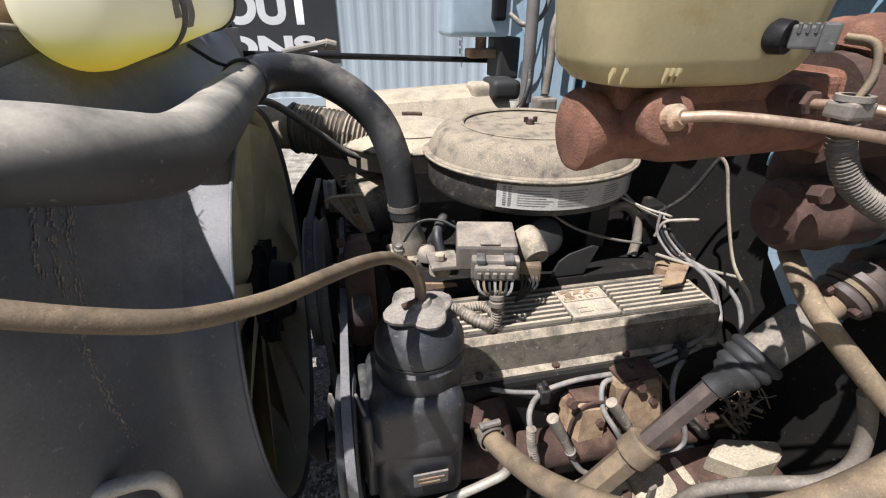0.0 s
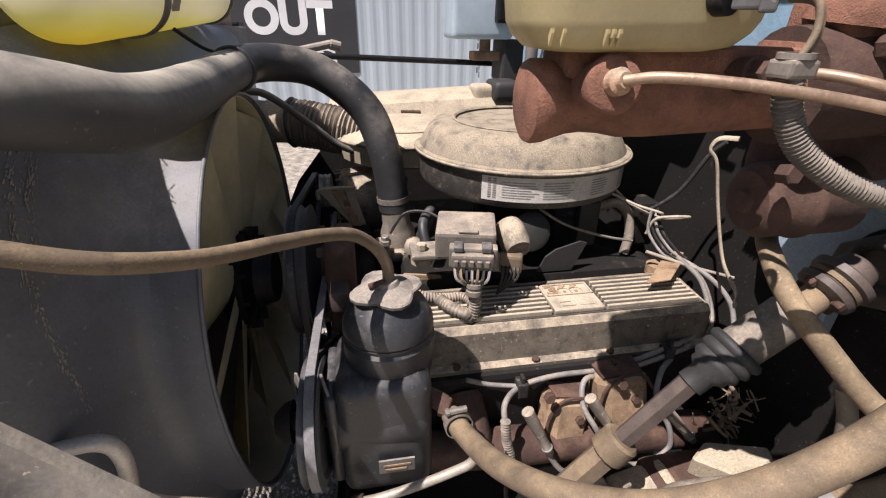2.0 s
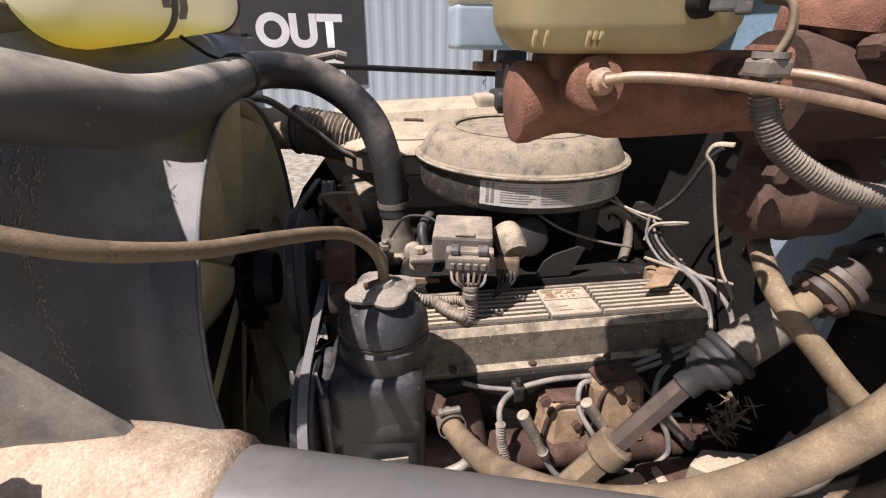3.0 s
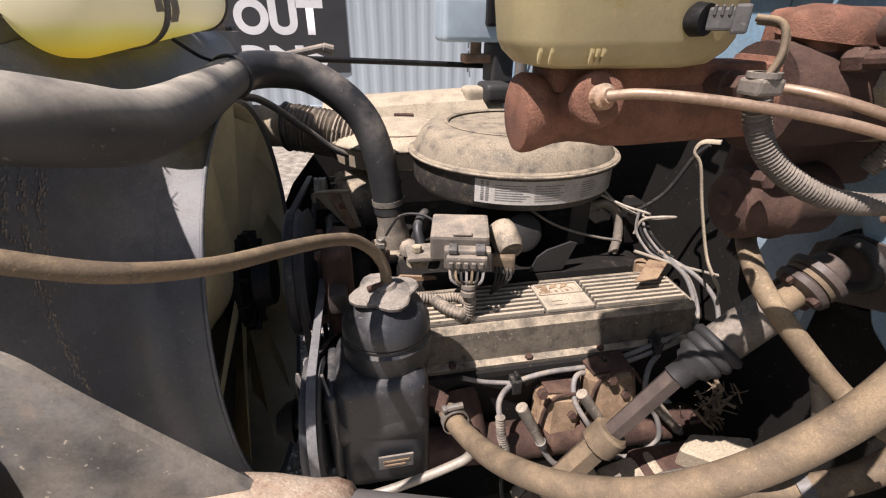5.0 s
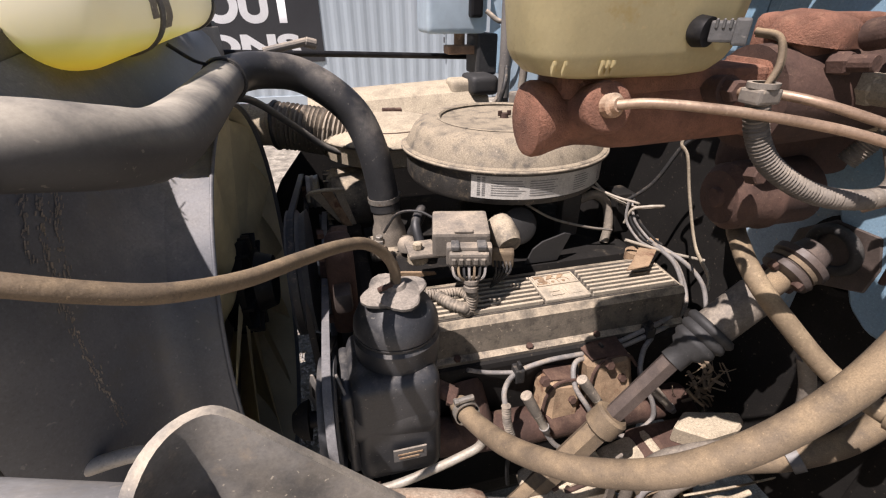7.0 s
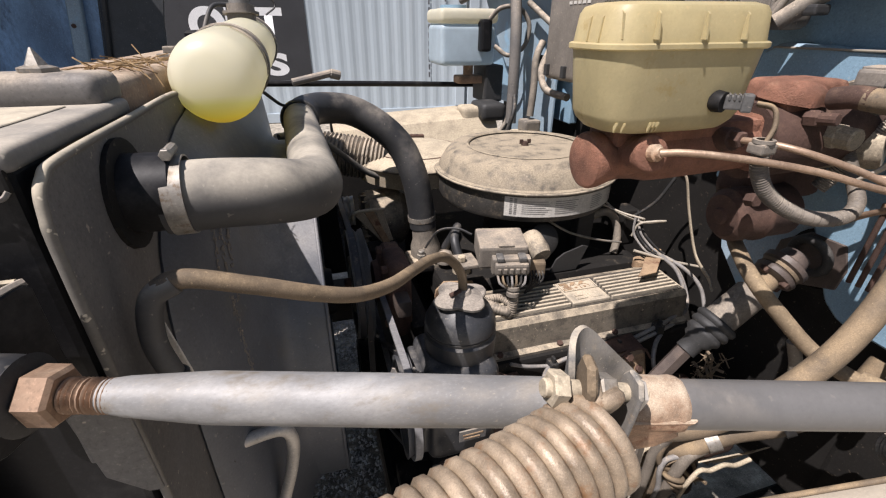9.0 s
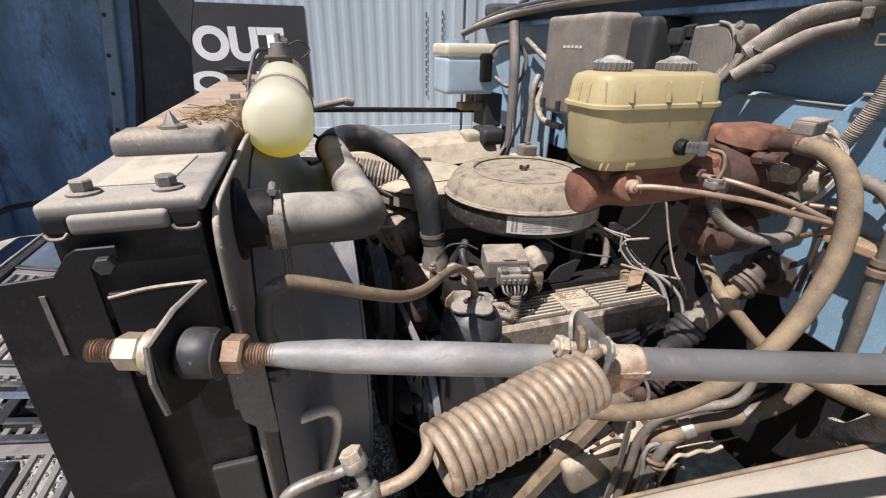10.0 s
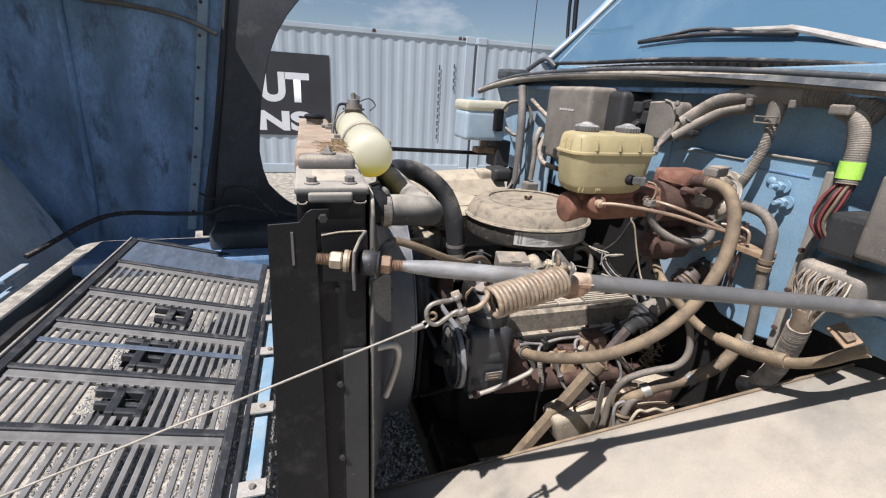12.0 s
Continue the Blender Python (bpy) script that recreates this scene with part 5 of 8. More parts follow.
w1 = plug_wire([(0.655, 0.64, 0.925), (0.688, 0.6, 0.89), (0.69, 0.56, 0.835), (0.64, 0.53, 0.815), (0.567, 0.51, 0.81), (0.467, 0.505, 0.785), (0.36, 0.497, 0.79), (0.294, 0.487, 0.785), (0.255, 0.45, 0.79), (0.252, 0.43, 0.76)])
plug_wire([(0.66, 0.64, 0.922), (0.695, 0.6, 0.885), (0.697, 0.555, 0.825), (0.645, 0.525, 0.803), (0.567, 0.503, 0.8), (0.467, 0.5, 0.774), (0.41, 0.485, 0.785), (0.395, 0.455, 0.76), (0.41, 0.43, 0.73), (0.445, 0.425, 0.67), (0.48, 0.42, 0.635)])
plug_wire([(0.58, 0.5, 0.795), (0.545, 0.475, 0.79), (0.53, 0.45, 0.755), (0.555, 0.43, 0.7), (0.56, 0.425, 0.655), (0.52, 0.425, 0.625), (0.46, 0.425, 0.635)])
plug_wire([(0.325, 0.425, 0.7), (0.35, 0.415, 0.66), (0.39, 0.41, 0.635)])
plug_wire([(0.294, 0.487, 0.785), (0.24, 0.495, 0.79), (0.2, 0.49, 0.81)], 0.004)
for x, y, z in ((0.294, 0.485, 0.786), (0.467, 0.5, 0.78), (0.575, 0.508, 0.806)):
    tagged(part("wire_clip", joined(box((x - 0.009, y - 0.012, z - 0.016), (x + 0.009, y + 0.012, z + 0.014), 0.003), box((x - 0.003, y - 0.008, z + 0.01), (x + 0.003, y + 0.004, z + 0.026), 0.002)), "wire_black"), "black plastic clip holding the plug wires", "clip", "plug wire clips")


def spark_plug(a, b):
    """A plug boot: dark sleeve, pale porcelain, steel tip."""
    s = thing("spark_plug_boot", "dirty spark plug boot with a pale porcelain end", "spark plug", "spark plugs")
    a, b = Vector(a), Vector(b)
    part("sleeve", rod_between(a, a.lerp(b, 0.5), 0.0105, 14, r2=0.009), "loom", s, smooth=40)
    part("porcelain", lathe([(0, 0), (0.0085, 0), (0.009, 0.004), (0.0078, 0.006), (0.0085, 0.012), (0.0075, 0.014), (0.008, (b - a).length * 0.38), (0, (b - a).length * 0.38)], a.lerp(b, 0.48), b - a, 14), "wire_white", s, smooth=40)
    part("cap", rod_between(a.lerp(b, 0.84), b, 0.0095, 14, r2=0.006), "wire_grey", s, smooth=40)


spark_plug((0.285, 0.43, 0.79), (0.33, 0.418, 0.698))
spark_plug((0.395, 0.44, 0.79), (0.456, 0.42, 0.698))
spark_plug((0.54, 0.44, 0.745), (0.603, 0.42, 0.672))
hose("ribbed_sleeve", [(0.25, 0.428, 0.775), (0.253, 0.424, 0.74), (0.262, 0.42, 0.70), (0.262, 0.42, 0.665)], 0.007, "loom_grey", "short dusty corrugated sleeve", "sleeve", ribs=190, rib_depth=0.0014, steps=12)
hose("spark_plug_wire", [(0.26, 0.42, 0.665), (0.265, 0.43, 0.6), (0.28, 0.45, 0.52)], 0.004, "wire_black", "grey spark plug wire clipped beside the valve cover", "wire", steps=8)


def build_air_cleaner():
    a = thing("air_cleaner", "round dusty air cleaner with an aged paper label", "air cleaner")
    C = (0.409, 0.918, 0)
    part("can", lathe([(0, 1.02), (0.14, 1.02), (0.19, 1.012), (0.222, 1.018), (0.2285, 1.03), (0.2295, 1.086), (0, 1.086)], C, steps=72), "cleaner", a, "black dusty can", smooth=35)
    lid = part("lid", lathe([(0.229, 1.082), (0.238, 1.083), (0.2405, 1.088), (0.237, 1.094), (0.228, 1.096), (0.226, 1.1), (0.21, 1.128), (0.195, 1.142), (0.18, 1.1465), (0.155, 1.147), (0.15, 1.143), (0.145, 1.142), (0.05, 1.143), (0, 1.144)], C, steps=72), "cleaner", a, "dust-covered lid", smooth=35)
    part("rim_bead", torus_arc((C[0], C[1], 1.089), (0, 0, 1), 0.238, 0.0035, n_=72, steps=8), "alu_side", a, smooth=60)
    part("wing_nut", joined(lathe([(0, 0), (0.01, 0), (0.008, 0.01), (0, 0.011)], (C[0], C[1], 1.144), steps=14), box((-0.016, -0.002, 0.002), (-0.006, 0.002, 0.014), 0.0015, Matrix.Translation((C[0], C[1], 1.146))), box((0.006, -0.002, 0.002), (0.016, 0.002, 0.014), 0.0015, Matrix.Translation((C[0], C[1], 1.146)))), "rust_dark", a)
    # label wrapped on the can's side
    def wrap(a0, a1, z0, z1, r):
        bm = bmesh.new()
        n_ = 20
        lo, hi = [], []
        for k in range(n_ + 1):
            t = radians(a0 + (a1 - a0) * k / n_)
            lo.append(bm.verts.new((C[0] + r * math.cos(t), C[1] + r * math.sin(t), z0)))
            hi.append(bm.verts.new((C[0] + r * math.cos(t), C[1] + r * math.sin(t), z1)))
        for k in range(n_):
            bm.faces.new((lo[k], lo[k + 1], hi[k + 1], hi[k]))
        return bm
    lab = part("label_sheet", wrap(-126, -42, 1.033, 1.08, 0.2302), "label", a, "aged printed paper label")
    rng = random.Random(9)
    lines = []
    for col, (b0, b1) in enumerate(((-116, -99), (-97, -82), (-72, -60))):
        for r_ in range(7):
            z = 1.0715 - r_ * 0.0049
            lines.append(wrap(b0, b1 - rng.uniform(0, 4), z - 0.0017, z, 0.2306))
    for r_ in range(9):
        for b in (-123, -120.5, -49, -46):
            lines.append(wrap(b, b + 1.6, 1.038 + r_ * 0.0045, 1.041 + r_ * 0.0045, 0.2306))
    part("print", joined(*lines), "ink", lab, "unreadable small print")["kind"] = "stuff"
    part("stud_base", lathe([(0.152, 1.1405), (0.156, 1.1485), (0.152, 1.15), (0.148, 1.147)], C, steps=60), "cleaner", a, smooth=40)


build_air_cleaner()


def build_air_duct():
    d = thing("air_intake_horn", "dust-caked round air intake chamber beside the air cleaner", "air intake")
    C = (0.165, 1.135, 0)
    part("chamber", lathe([(0, 1.02), (0.15, 1.02), (0.172, 1.03), (0.176, 1.07), (0.18, 1.073), (0.18, 1.08), (0.17, 1.088), (0.12, 1.105), (0.1, 1.108), (0, 1.108)], C, steps=56), "cleaner_tan", d, smooth=35)
    part("rim", torus_arc((C[0], C[1], 1.077), (0, 0, 1), 0.18, 0.004, n_=56, steps=8), "alu_side", d, smooth=60)
    part("gasket_ring", torus_arc((C[0], C[1], 1.1), (0, 0, 1), 0.13, 0.003, n_=48, steps=6), "rust_dark", d, smooth=60)
    for ang in (72, 78, 84):
        t = radians(ang)
        part("clip", box((-0.012, -0.01, 0), (0.012, 0.01, 0.018), 0.003, Matrix.Translation((C[0] + 0.165 * math.cos(t), C[1] + 0.165 * math.sin(t), 1.088))), "rust_dark", d)
    part("bellows", tube([(0.06, 1.11, 1.075), (0.02, 1.12, 1.083), (-0.03, 1.135, 1.092), (-0.085, 1.15, 1.1), (-0.118, 1.158, 1.103)], 0.056, 28, ribs=95, rib_depth=0.0045), "loom", d, "dusty black corrugated duct", smooth=60)
    part("collar", lathe([(0.0, 0.0), (0.05, 0.0), (0.052, 0.006), (0.052, 0.05), (0.0545, 0.052), (0.0545, 0.06), (0.052, 0.062), (0.052, 0.1), (0.0565, 0.104), (0.0565, 0.118), (0.0, 0.118)], (-0.228, 1.187, 1.104), (1, -0.22, -0.01), 36), "cleaner_tan", d, "dust-caked tan collar", smooth=40)
    part("cuff", torus_arc((-0.116, 1.158, 1.103), (1, -0.2, 0), 0.058, 0.005, n_=36), "rubber", d, smooth=60)


build_air_duct()
hose("vacuum_hose", [(-0.2, 0.92, 1.2), (-0.14, 0.96, 1.2), (-0.06, 1.0, 1.13), (0.0, 1.02, 1.075), (0.06, 1.03, 1.05), (0.12, 1.02, 1.05)], 0.0078, "hose_grey", "thin black hose sagging over the intake duct", steps=12)
hose("breather_pipe", [(0.0, 1.12, 0.96), (0.03, 1.1, 0.97), (0.1, 1.08, 0.97), (0.16, 1.06, 0.965)], 0.014, "hose_tan", "short dusty breather pipe", "pipe", steps=12)


def build_module():
    """The small control box with its two multi-wire plugs."""
    m = thing("control_module", "dusty grey plastic control module with wired plugs", "module")
    a = Matrix.Translation((0.222, 0.628, 0.988)) @ Matrix.Rotation(radians(-13), 4, "Z") @ Matrix.Rotation(radians(5), 4, "X")
    part("case", box((-0.05, -0.042, -0.006), (0.05, 0.042, 0.045), 0.006, a), "plastic_grey", m)
    part("lid_ridge", box((-0.012, -0.041, 0.045), (0.02, -0.03, 0.049), 0.002, a), "plastic_grey", m)
    plug = part("plug", joined(box((-0.026, -0.062, -0.008), (0.052, -0.042, 0.03), 0.004, a), box((-0.022, -0.074, -0.002), (0.046, -0.06, 0.024), 0.005, a), *[box((-0.018 + 0.0125 * k, -0.0775, 0.004), (-0.01 + 0.0125 * k, -0.073, 0.016), 0.0015, a, 1) for k in range(5)]), "plastic_grey", m, "dusty multi-pin plug")
    for x0_, x1_ in ((-0.018, -0.004), (0.026, 0.042)):
        part("latch", box((x0_, -0.068, 0.026), (x1_, -0.045, 0.035), 0.002, a), "connector", plug)
    for k in range(7):
        x = -0.016 + k * 0.0095
        p0, p1 = a @ Vector((x, -0.07, 0.0)), a @ Vector((0.016 + (x - 0.014) * 0.3, -0.078, -0.03))
        part("wire", tube([p0, a @ Vector((x * 0.85 + 0.002, -0.084, -0.014)), p1], 0.0025, 6, per=5), ("wire_grey", "hose_tan", "wire_black")[k % 3], plug)
    part("collar", lathe([(0, 0), (0.013, 0), (0.0135, 0.006), (0.0115, 0.007), (0.0115, 0.011), (0.0135, 0.012), (0.0135, 0.02), (0, 0.02)], a @ Vector((0.016, -0.078, -0.024)), (0, -0.1, -1), 18), "plastic_grey", plug, smooth=30)
    part("pigtail", tube([a @ Vector((0.016, -0.078, -0.038)), a @ Vector((0.02, -0.08, -0.068)), a @ Vector((0.014, -0.081, -0.094)), (0.207, 0.55, 0.899), (0.188, 0.56, 0.905), (0.168, 0.585, 0.91)], 0.0105, 12, ribs=180, rib_depth=0.0009), "loom", plug, smooth=60)
    c2 = Matrix.Translation((0.312, 0.64, 0.99)) @ Matrix.Rotation(radians(-20), 4, "Z")
    part("round_plug", lathe([(0, -0.03), (0.024, -0.03), (0.027, -0.02), (0.027, 0.015), (0.022, 0.03), (0, 0.032)], c2.translation, (0.1, -0.9, -0.4), 20), "alu_side", m, "grubby round connector", smooth=40)
    part("round_plug_face", box((-0.02, -0.045, -0.05), (0.02, -0.022, -0.015), 0.005, c2), "hose_tan", m)
    for k in range(5):
        part("wire", tube([c2 @ Vector((-0.015 + k * 0.007, -0.045, -0.035)), c2 @ Vector((-0.012 + k * 0.006, -0.06, -0.05)), c2 @ Vector((-0.02, -0.05, -0.09))], 0.0022, 6, per=4), "wire_black", m)
    foot = part("mounting_foot", box((0.13, 0.64, 0.955), (0.185, 0.7, 0.965), 0.003), "plastic_grey", m)
    part("foot_bolt", joined(hexnut((0.15, 0.665, 0.972), (0, 0, 1), 0.016, 0.012), lathe([(0, 0), (0.02, 0), (0.02, 0.012), (0, 0.012)], (0.15, 0.665, 0.94), steps=16)), "cleaner_tan", m)


build_module()
hose("ribbed_sleeve", [(0.1, 0.62, 0.93), (0.14, 0.6, 0.91), (0.18, 0.6, 0.9), (0.215, 0.6, 0.898), (0.235, 0.57, 0.893)], 0.0085, "loom", "short dusty corrugated sleeve", "sleeve", ribs=180, rib_depth=0.0012, steps=12)

# distributor side clutter behind the valve cover
d = thing("ignition_coil", "dark ignition parts half hidden under the air cleaner", "ignition")
part("coil", lathe([(0, 0), (0.038, 0), (0.04, 0.008), (0.04, 0.03), (0.03, 0.036), (0, 0.036)], (0.375, 0.74, 0.955), (0.0, -0.85, 0.3), 24), "black_matt", d, smooth=40)
part("coil_ear", box((0.33, 0.73, 0.96), (0.35, 0.75, 0.985), 0.004), "black_matt", d)
part("baffle", slab([(0.385, 0.885), (0.46, 0.885), (0.485, 0.945), (0.47, 0.95), (0.42, 0.935), (0.4, 0.92)], XZ(0.69), 0.004, 0.001), "black_matt", d)
part("linkage", tube([(0.4, 0.74, 1.0), (0.46, 0.73, 0.965), (0.54, 0.72, 0.94), (0.6, 0.71, 0.93)], 0.003, 6), "steel", d)
part("fuel_line", tube([(0.545, 0.77, 0.985), (0.58, 0.765, 0.995), (0.605, 0.755, 0.975), (0.61, 0.74, 0.93), (0.6, 0.73, 0.89)], 0.0105, 10), "loom", d, smooth=60)
part("throttle_bracket", box((0.5, 0.76, 0.9), (0.545, 0.79, 1.0), 0.004), "black_matt", d)
part("sensor_block", box((0.62, 0.74, 0.9), (0.67, 0.8, 1.0), 0.008), "void", d)
bk = thing("wire_bracket", "tan rusted bracket carrying plug wires behind the engine", "bracket")
part("plate", slab([(0.545, 0.57), (0.6, 0.575), (0.66, 0.63), (0.695, 0.67), (0.68, 0.68), (0.62, 0.64), (0.58, 0.6)], frame_from((0, 0, 0.912), (1, 0, 0), (0, 1, 0)), 0.004, 0.001), "rust_tan", bk)
for k in range(4):
    part("wire", tube([(0.62 + k * 0.012, 0.7 + k * 0.012, 1.0), (0.617 + k * 0.01, 0.69, 0.96), (0.628 + k * 0.012, 0.655, 0.93), (0.648 + k * 0.01, 0.64, 0.918)], 0.003, 6), "wire_grey" if k % 2 == 0 else "wire_black", bk, smooth=60)
hose("white_wire_loop", [(0.57, 0.78, 1.03), (0.6, 0.74, 1.0), (0.64, 0.7, 0.985), (0.68, 0.68, 0.99), (0.675, 0.66, 1.0), (0.645, 0.67, 0.998), (0.625, 0.69, 0.985), (0.62, 0.7, 0.95)], 0.003, "wire_white", "dirty white wire looped behind the air cleaner", "wire", steps=8)
hose("white_wire_loop", [(0.56, 0.77, 1.02), (0.6, 0.725, 1.005), (0.632, 0.69, 1.0), (0.648, 0.7, 0.99)], 0.0028, "wire_white", "dirty white wire looped behind the air cleaner", "wire", steps=8)
hose("black_cable", [(0.62, 0.73, 0.98), (0.66, 0.69, 1.04), (0.68, 0.66, 1.12), (0.69, 0.64, 1.15)], 0.004, "wire_black", "thin black cable rising to the bulkhead", "cable", steps=8)
hose("spark_plug_wire", [(0.66, 0.66, 0.92), (0.70, 0.6, 0.9), (0.73, 0.56, 0.86), (0.735, 0.53, 0.8)], 0.0048, "wire_grey", "grey spark plug wire clipped beside the valve cover", "wire", steps=10)
hose("white_wire_loop", [(0.6, 0.66, 0.93), (0.68, 0.62, 0.91), (0.76, 0.6, 0.89)], 0.0035, "wire_white", "dirty white wire looped behind the air cleaner", "wire", steps=8)

# ---- front of the engine: pulleys, belts, alternator ----


def build_pump():
    p = thing("power_steering_pump", "black speckled power steering pump with a dusty reservoir cap", "pump")
    part("body", lathe([(0, 0), (0.048, 0), (0.06, 0.006), (0.064, 0.02), (0.064, 0.12), (0.056, 0.132), (0, 0.134)], (-0.006, 0.45, 0.828), (1, -0.04, 0), 40), "ps_black", p, smooth=40)
    part("body_front", box((0.0, 0.385, 0.712), (0.13, 0.52, 0.915), 0.026, segments=5), "ps_black", p, smooth=40)
    part("body_flange", box((-0.012, 0.39, 0.74), (0.004, 0.5, 0.9), 0.012, segments=3), "ps_black", p, smooth=40)
    res = part("reservoir", lathe([(0, 0.85), (0.038, 0.852), (0.052, 0.865), (0.06, 0.89), (0.063, 0.915), (0.0635, 0.945), (0.0595, 0.95), (0.0595, 0.955), (0.0625, 0.96), (0.0615, 0.972), (0.052, 0.992), (0.036, 1.003), (0.034, 1.006), (0, 1.006)], (0.078, 0.462 - 0.0, 0), (0, 0, 1), 48), "ps_black", p, "black can with a ridge", smooth=35)
    part("seam", torus_arc((0.078, 0.462, 0.955), (0, 0, 1), 0.0605, 0.0016, n_=48, steps=6), "rubber", p, smooth=60)
    # cap with four wings
    bm = bmesh.new()
    prof = []
    for k in range(24):
        a = 2 * math.pi * k / 24
        r = 0.037 + 0.014 * abs(math.cos(2 * a)) ** 1.5
        prof.append((r * math.cos(a + 0.35), r * math.sin(a + 0.35)))
    part("cap", slab(prof, Matrix.Translation((0.078, 0.462, 1.0095)), 0.0075, 0.002), "ps_cap", p, "dusty winged cap")
    part("cap_boss", lathe([(0, 0), (0.036, 0), (0.03, 0.004), (0.018, 0.007), (0.015, 0.012), (0, 0.013)], (0.078, 0.462, 1.0165), steps=24), "ps_cap", p, smooth=40)
    part("cap_pin", joined(rod_between((0.055, 0.45, 1.027), (0.075, 0.455, 1.03), 0.004, 10)), "rust_dark", p)
    part("tag", box((0.052, 0.3755, 0.765), (0.102, 0.3785, 0.79), 0.0008), "grey_plate", p, "worn paper tag")
    part("tag_print", joined(box((0.058, 0.3745, 0.779), (0.096, 0.3754, 0.782), 0), box((0.06, 0.3745, 0.771), (0.09, 0.3754, 0.774), 0)), "rust_tan", p)
    pul = part("pulley", lathe([(0, -0.012), (0.03, -0.012), (0.034, -0.006), (0.075, -0.004), (0.08, -0.014), (0.088, -0.015), (0.08, 0.0), (0.088, 0.008), (0.078, 0.011), (0.07, 0.006), (0, 0.006)], (-0.026, 0.43, 0.828), (1, -0.04, 0), 48), "pulley_black", p, "dark painted pulley", smooth=30)
    part("shaft", rod_between((-0.085, 0.431, 0.828), (0, 0.43, 0.828), 0.012, 16), "black", p, smooth=40)
    part("shaft_nose", lathe([(0, 0), (0.014, 0), (0.026, 0.012), (0.03, 0.024), (0, 0.024)], (-0.086, 0.431, 0.828), (1, 0, 0), 20), "void", p, smooth=40)
    part("bracket", slab([(0.012, 0.912), (0.004, 0.887), (0.0, 0.865), (0.005, 0.84), (0.015, 0.815), (0.024, 0.795), (0.028, 0.802), (0.031, 0.84), (0.031, 0.875), (0.026, 0.9), (0.018, 0.914)], frame_from((-0.056, 0.446, 0), (0.6, -0.8, 0), (0, 0, 1)), 0.003, 0.0008), "grey_plate", p, "pale grey pressed bracket leaf")
    part("bracket_slot", slab([(0.008, 0.868), (0.014, 0.864), (0.017, 0.886), (0.011, 0.89)], frame_from((-0.0572, 0.4445, 0), (0.6, -0.8, 0), (0, 0, 1)), 0.0012, 0), "void", p)
    part("mount_plate", slab([(-0.03, 0.73), (0.03, 0.74), (0.04, 0.83), (0.03, 0.9), (0.0, 0.915), (-0.025, 0.88), (-0.035, 0.8)], frame_from((-0.0135, 0.425, 0), (0.35, -0.94, 0), (0, 0, 1)), 0.004, 0.001), "grey_plate", p, "grey mounting plate")
    part("outlet", joined(rod_between((0.125, 0.42, 0.86), (0.15, 0.405, 0.852), 0.013, 14), hexnut((0.148, 0.4, 0.853), (1, -0.5, -0.2), 0.026, 0.014)), "rust_dark", p)


build_pump()


def belt(name, path, x, width=0.012, thick=0.008):
    """A belt as a flat band along a closed run of points in y and z."""
    bm = bmesh.new()
    n_ = len(path)
    rings = []
    for k in range(n_):
        a, b = Vector(path[k - 1]), Vector(path[(k + 1) % n_])
        d_ = (b - a).normalized()
        nrm = Vector((d_.y, -d_.x))
        p_ = Vector(path[k])
        o, i_ = p_ + nrm * thick / 2, p_ - nrm * thick / 2
        rings.append([bm.verts.new((x - width / 2, o.x, o.y)), bm.verts.new((x + width / 2, o.x, o.y)), bm.verts.new((x + width / 2, i_.x, i_.y)), bm.verts.new((x - width / 2, i_.x, i_.y))])
    for k in range(n_):
        a, b = rings[k], rings[(k + 1) % n_]
        for j in range(4):
            bm.faces.new((a[j], a[(j + 1) % 4], b[(j + 1) % 4], b[j]))
    return tagged(part(name, bm, "belt", smooth=40), "black ribbed drive belt round the pulleys", "belt", "drive belts")


def belt_path(c1, r1, c2, r2, n_=16):
    c1, c2 = Vector(c1), Vector(c2)
    d_ = c2 - c1
    base = math.atan2(d_.y, d_.x)
    off = math.acos(max(-1, min(1, (r1 - r2) / d_.length)))
    pts = []
    for k in range(n_ + 1):
        a = base + off + (2 * math.pi - 2 * off) * k / n_
        pts.append((c1.x + r1 * math.cos(a), c1.y + r1 * math.sin(a)))
    for k in range(n_ + 1):
        a = base - off + 2 * off * k / n_
        pts.append((c2.x + r2 * math.cos(a), c2.y + r2 * math.sin(a)))
    return pts


def pulley(name, centre, r, width, mat, label):
    ob = thing(name, label, "pulley", "engine pulleys")
    part("rim", lathe([(0, -width / 2), (r * 0.5, -width / 2), (r * 0.55, -width / 2 + 0.008), (r * 0.85, -width / 2 + 0.008), (r * 0.9, -width / 2), (r, -width / 2), (r * 0.93, -width / 6), (r, 0), (r * 0.93, width / 6), (r, width / 2), (r * 0.85, width / 2), (0, width / 2)], centre, (1, 0, 0), 44), mat, ob, smooth=30)
    part("hub_bolt", hexnut((centre[0] - width / 2 - 0.004, centre[1], centre[2]), (1, 0, 0), 0.03, 0.02), "rust_dark", ob)
    return ob


pulley("water_pump_pulley", (-0.068, 0.745, 0.9), 0.125, 0.036, "pulley_black", "black grooved water pump pulley behind the fan")
pulley("crank_pulley", (-0.05, 0.8, 0.55), 0.12, 0.06, "void", "black oily crankshaft pulley low on the engine")
pulley("alternator_pulley", (-0.05, 1.12, 0.93), 0.045, 0.03, "pulley", "small worn alternator pulley")
belt("drive_belt", belt_path((0.43, 0.828), 0.086, (0.8, 0.55), 0.12), -0.028, 0.009)
belt("drive_belt", belt_path((0.745, 0.89), 0.115, (0.8, 0.55), 0.12), -0.062)
belt("drive_belt", belt_path((0.745, 0.9), 0.121, (1.12, 0.93), 0.045), -0.076)
